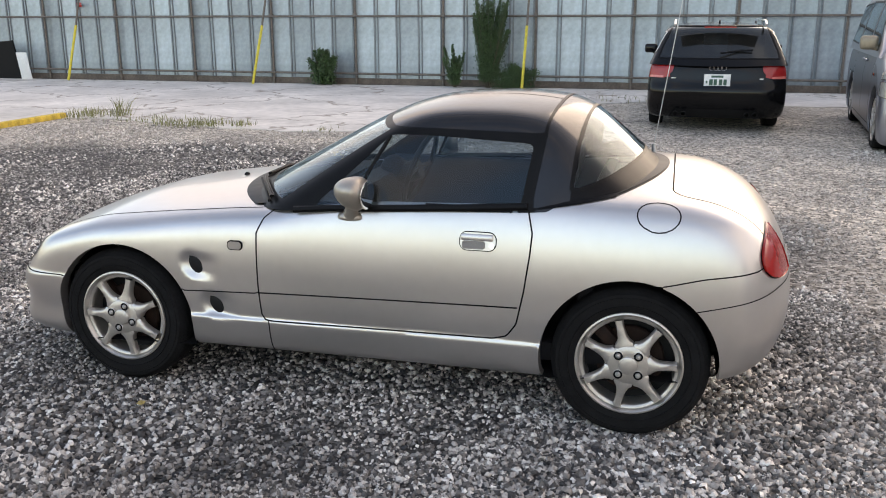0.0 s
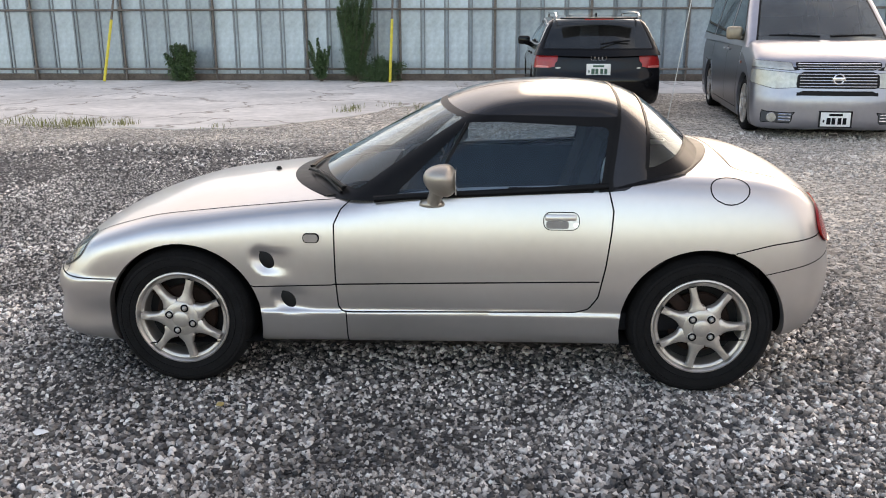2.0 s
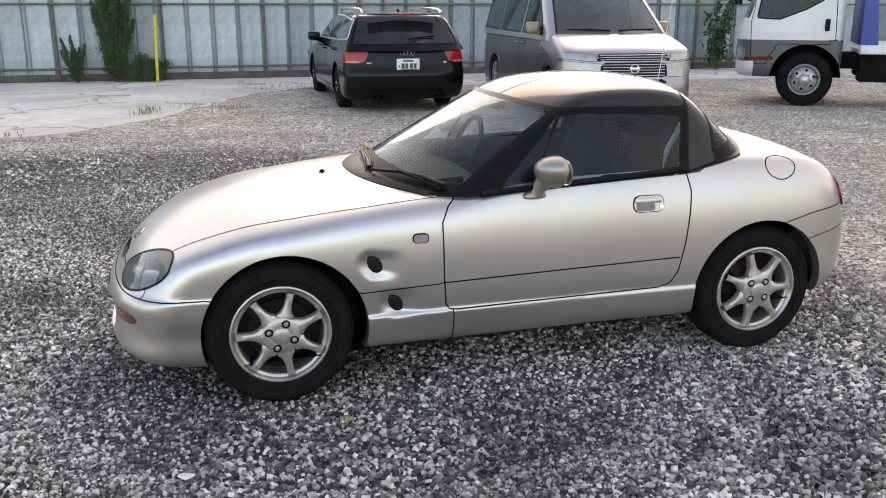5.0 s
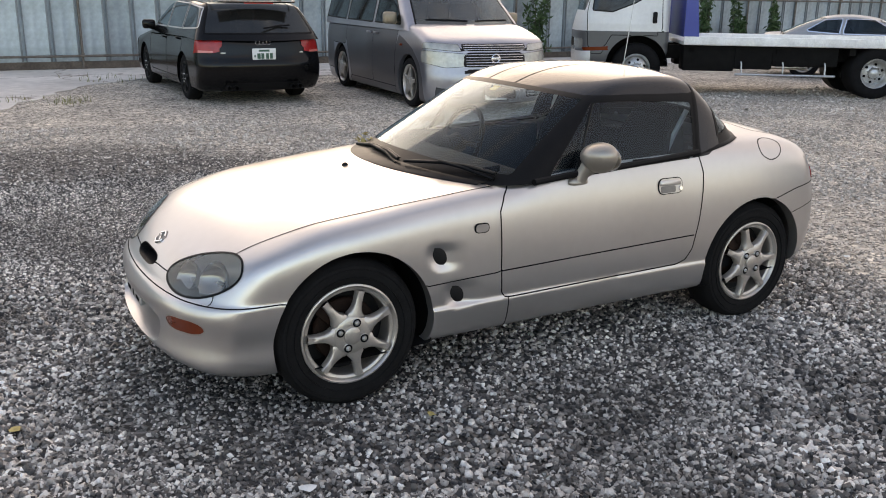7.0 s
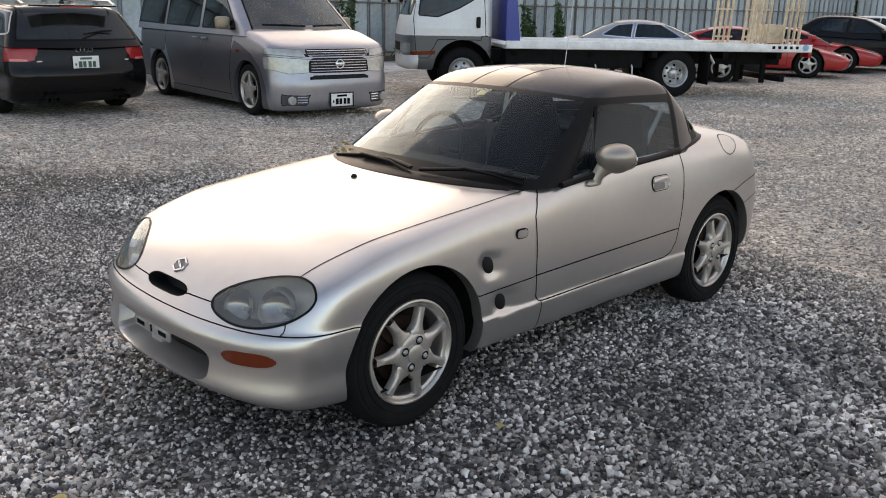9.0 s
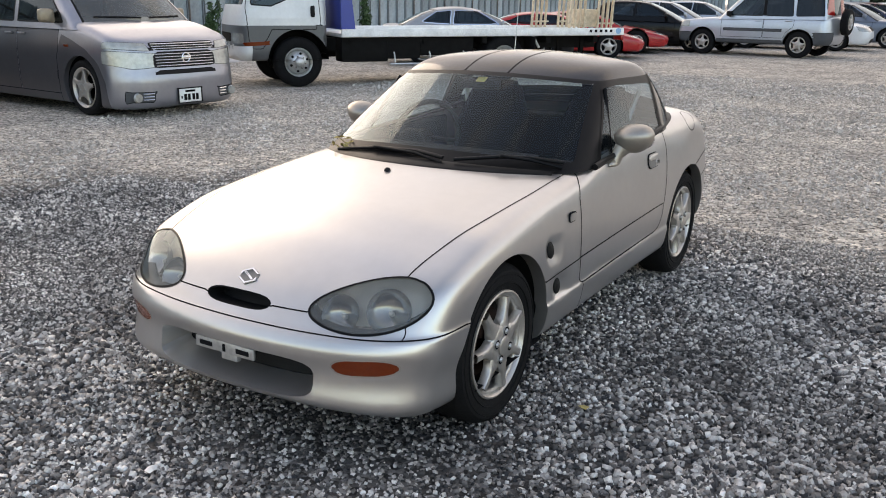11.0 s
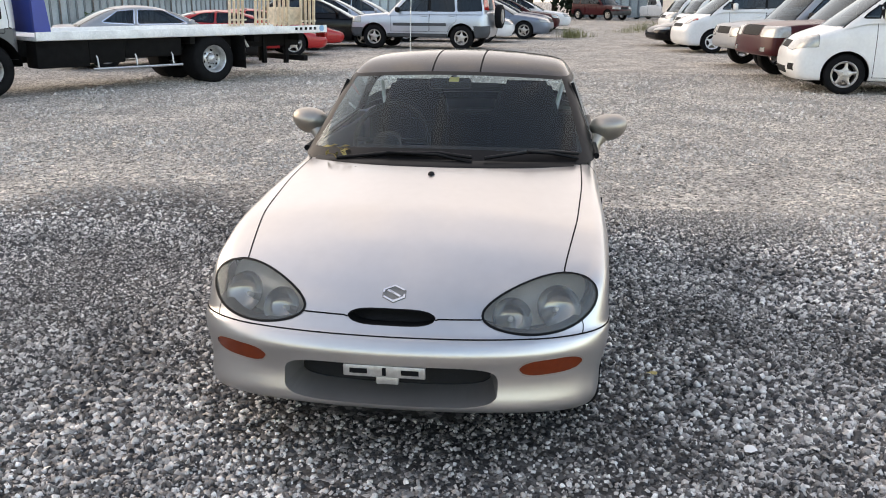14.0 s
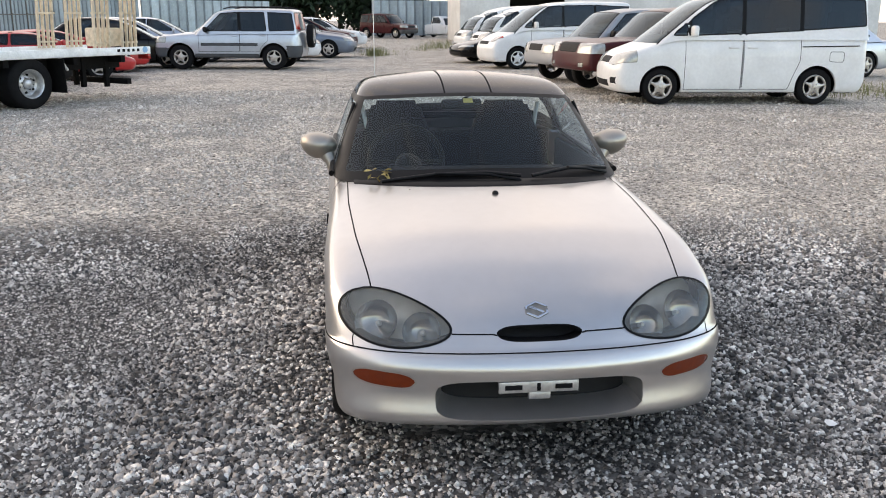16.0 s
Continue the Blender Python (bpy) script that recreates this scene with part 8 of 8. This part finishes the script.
def build_grass(x, y, n, height, spread, seed, label="tuft of yellow-green grass at the slab edge"):
    rng = np.random.default_rng(seed)
    c = rng.normal(0, 1, (n, 2)) * spread
    h = height * rng.uniform(0.35, 1.0, n)
    lean = rng.normal(0, 0.35, (n, 2)) * h[:, None]
    a = rng.uniform(0, 6.28, n)
    w = rng.uniform(0.002, 0.005, n) * (1 + height)
    s = np.stack([np.cos(a), np.sin(a)], 1) * w[:, None]
    z0 = np.zeros((n, 1))
    b = np.concatenate([c, z0], 1)
    m = np.concatenate([c + lean * 0.35, h[:, None] * 0.6], 1)
    t = np.concatenate([c + lean, h[:, None]], 1)
    sv = np.concatenate([s, z0], 1)
    v = np.stack([b - sv, b + sv, m + sv * 0.8, m - sv * 0.8, t], 1).reshape(-1, 3) + np.array([x, y, 0.02])
    i = np.arange(n)[:, None] * 5
    f = np.concatenate([i + np.array(k) for k in ([0, 1, 2], [0, 2, 3], [3, 2, 4])])
    tagged(mesh_object("grass", v, f, M_GRASS), label, "grass", kind="stuff")


rnd = random.Random(5)
for k, (x, y, n, h, s) in enumerate(((-7.55, 8.0, 420, 0.26, 0.22), (-7.1, 8.15, 90, 0.55, 0.07), (-6.4, 7.7, 200, 0.15, 0.25), (-5.6, 7.30, 320, 0.20, 0.22), (-5.2, 7.36, 260, 0.2, 0.15), (-4.7, 7.45, 120, 0.18, 0.08),
                                     (-3.4, 7.2, 60, 0.12, 0.12), (-2.0, 9.1, 110, 0.2, 0.10), (-0.8, 9.3, 110, 0.2, 0.16), (-1.95, 9.5, 50, 0.16, 0.06), (-1.4, 9.9, 60, 0.14, 0.2), (0.2, 12.5, 90, 0.2, 0.3),
                                     (-8.0, 6.2, 90, 0.1, 0.2), (29.6, -0.75, 300, 0.45, 0.22), (30.4, -0.9, 160, 0.35, 0.35), (38, -4.2, 260, 0.5, 0.5), (35, -3.2, 130, 0.3, 0.4), (12.5, -9.3, 700, 0.3, 0.9))):
    build_grass(x, y, n * 6 // 10 if x < 5 else n, h * 0.62 if x < 5 else h, s, 40 + k, "tuft of yellow-green grass at the slab edge" if x < 5 else "patch of rough green weeds in the yard")

M_KERBYELLOW = material("worn_yellow_kerb", (0.55, 0.40, 0.06), 0.8, 0, vary=0.3, scale=8, bump=0.3, bump_scale=40)
bm = bmesh.new()
box(bm, -7.93, 6.2, 0.03, 0.10, 3.3, 0.10, 0.015)
tagged(part("kerb", bm, M_KERBYELLOW), "worn yellow painted concrete kerb", "kerb", kind="structure")

# leaning boards at the fence end and a red notice
bm = bmesh.new()
prism(bm, [(-0.65, 0.02), (-0.62, 0.45), (-0.45, 0.75), (-0.15, 0.92), (0.25, 0.95), (0.30, 0.02)], -0.03, 0.03)
tagged(part("dark_panel", bm, M_BLACK), "dark curved panel leaning on the fence", "panel").matrix_world = pose(-15.0, 15.05, 0.0, 8)
bm = bmesh.new()
box(bm, 0, 0, 0.34, 0.30, 0.02, 0.66, 0.004)
tagged(part("pale_board", bm, M_PLATE), "pale board leaning on the fence", "board").matrix_world = pose(-14.45, 14.92, 0.0, 10)
bm = bmesh.new()
box(bm, -13.0, 15.26, 1.78, 0.13, 0.01, 0.10, 0.002)
tagged(part("red_notice", bm, M_RED), "small red notice fixed to the fence", "sign")

# far hoarding, trees and shed
build_fence(43.4, 15.35, 58.0, 13.6, 2.9, "distant grey sheet steel hoarding", "fence", 0.62, False)
build_fence(58.0, 13.6, 62.6, 5.5, 2.5, "low distant grey sheet fence", "fence", 0.62, False)
build_fence(62, -1.9, 62, -9.3, 2.6, "distant blue-grey sheet steel hoarding", "fence", 0.62, False)


def build_tree(x, y, h, r, seed):
    rng = np.random.default_rng(seed)
    tree = thing("tree", pose(x, y, 0), "dark dense green tree behind the yard", "tree", "trees behind the yard")
    bm = bmesh.new()
    tube(bm, [(0, 0, 0), (0.1, 0, h * 0.3), (0, 0.1, h * 0.6)], [0.28, 0.2, 0.1], 8)
    for k in range(6):
        a = k * 1.05
        tube(bm, [(0.05, 0, h * 0.3), (math.cos(a) * r * 0.4, math.sin(a) * r * 0.4, h * 0.5), (math.cos(a) * r * 0.7, math.sin(a) * r * 0.7, h * 0.65)], [0.09, 0.06, 0.02], 5)
    part("trunk", bm, M_BARK, tree)
    hubs = rng.normal(0, 1, (34, 3))
    hubs /= np.linalg.norm(hubs, axis=1, keepdims=True)
    hubs = hubs * rng.uniform(0.3, 1, (34, 1)) * np.array([r, r, h * 0.42]) + np.array([0, 0, h * 0.52])
    c = np.concatenate([p + rng.normal(0, 0.6, (130, 3)) for p in hubs])
    c[:, 2] = np.maximum(c[:, 2], 0.15)
    leaf_mesh("crown", c, rng.uniform(0.22, 0.5, len(c)), M_LEAFDARK, tree, rng)


for k, (x, y, h, r) in enumerate(((66, 6.4, 8, 2.8), (68, 4.2, 9, 3.0), (66.5, 2.2, 8.5, 2.8), (69, 0.4, 9, 3.0), (67, -1.6, 8, 2.6), (71, -4.2, 6.0, 2.8), (67, 9.5, 6, 2.6), (57, 17.8, 6, 2.4), (50, 18.2, 5.5, 2.4), (70, 7.5, 8, 3.2), (72, 3.0, 9, 3.2))):
    build_tree(x, y, h, r, 60 + k)


def build_shed():
    shed = thing("storage_shed", pose(50, -6.8, 0), "white sheet-metal shed with a dark open doorway", "building")
    M_SHED = material("white_sheet_metal", (0.62, 0.62, 0.60), 0.6, 0, vary=0.12, scale=0.8)
    M_SHEDIN = material("shed_inside", (0.03, 0.03, 0.03), 0.9, 0, vary=0.2, scale=1)
    for y0, y1 in ((0.0, -3.0), (-6.4, -27.0)):
        bm = bmesh.new()
        box(bm, 0, (y0 + y1) / 2, 1.9, 0.12, abs(y1 - y0), 3.8, 0.01)
        part("wall", bm, M_SHED, shed)
    bm = bmesh.new()
    box(bm, 0, -4.7, 3.45, 0.12, 3.4, 0.7, 0.01)
    part("lintel", bm, M_SHED, shed)
    bm = bmesh.new()
    box(bm, 3.0, -13.5, 3.85, 6.4, 27.4, 0.14, 0.02)
    part("roof", bm, M_SHED, shed)
    for y in (0.0, -27.0):
        bm = bmesh.new()
        box(bm, 3.0, y, 1.9, 6.0, 0.12, 3.8, 0.01)
        part("wall", bm, M_SHED, shed)
    bm = bmesh.new()
    box(bm, 6.0, -13.5, 1.9, 0.12, 27.0, 3.8, 0.01)
    part("wall", bm, M_SHEDIN, shed)


build_shed()

# scraps and leaves on the gravel
for k, (x, y, s, mat, nm, lab) in enumerate(((-1.396, -1.15, 0.030, M_PLATE, "paper_scrap", "small pale scrap of paper on the gravel"), (-1.944, 0.07, 0.026, M_PLATE, "paper_scrap", "small pale scrap of paper on the gravel"),
                                             (-0.82, -0.89, 0.022, M_DRYLEAF, "dry_leaf", "curled yellow leaf on the gravel"), (-2.15, -0.33, 0.025, M_DRYLEAF, "dry_leaf", "curled brown leaf on the gravel"),
                                             (2.35, -0.25, 0.025, M_PLATE, "paper_scrap", "small pale scrap of paper on the gravel"))):
    bm = bmesh.new()
    rr = random.Random(k)
    ring = [bm.verts.new((math.cos(a) * s * rr.uniform(0.7, 1.2), math.sin(a) * s * rr.uniform(0.5, 0.9), rr.uniform(0, 0.010))) for a in np.linspace(0, 6.28, 9)[:-1]]
    top = bm.verts.new((0, 0, 0.012))
    for i in range(8):
        bm.faces.new((ring[i], ring[(i + 1) % 8], top))
    tagged(part(nm, bm, mat), lab, "litter").matrix_world = pose(x, y, 0.018, 0, 0, 40 * k)
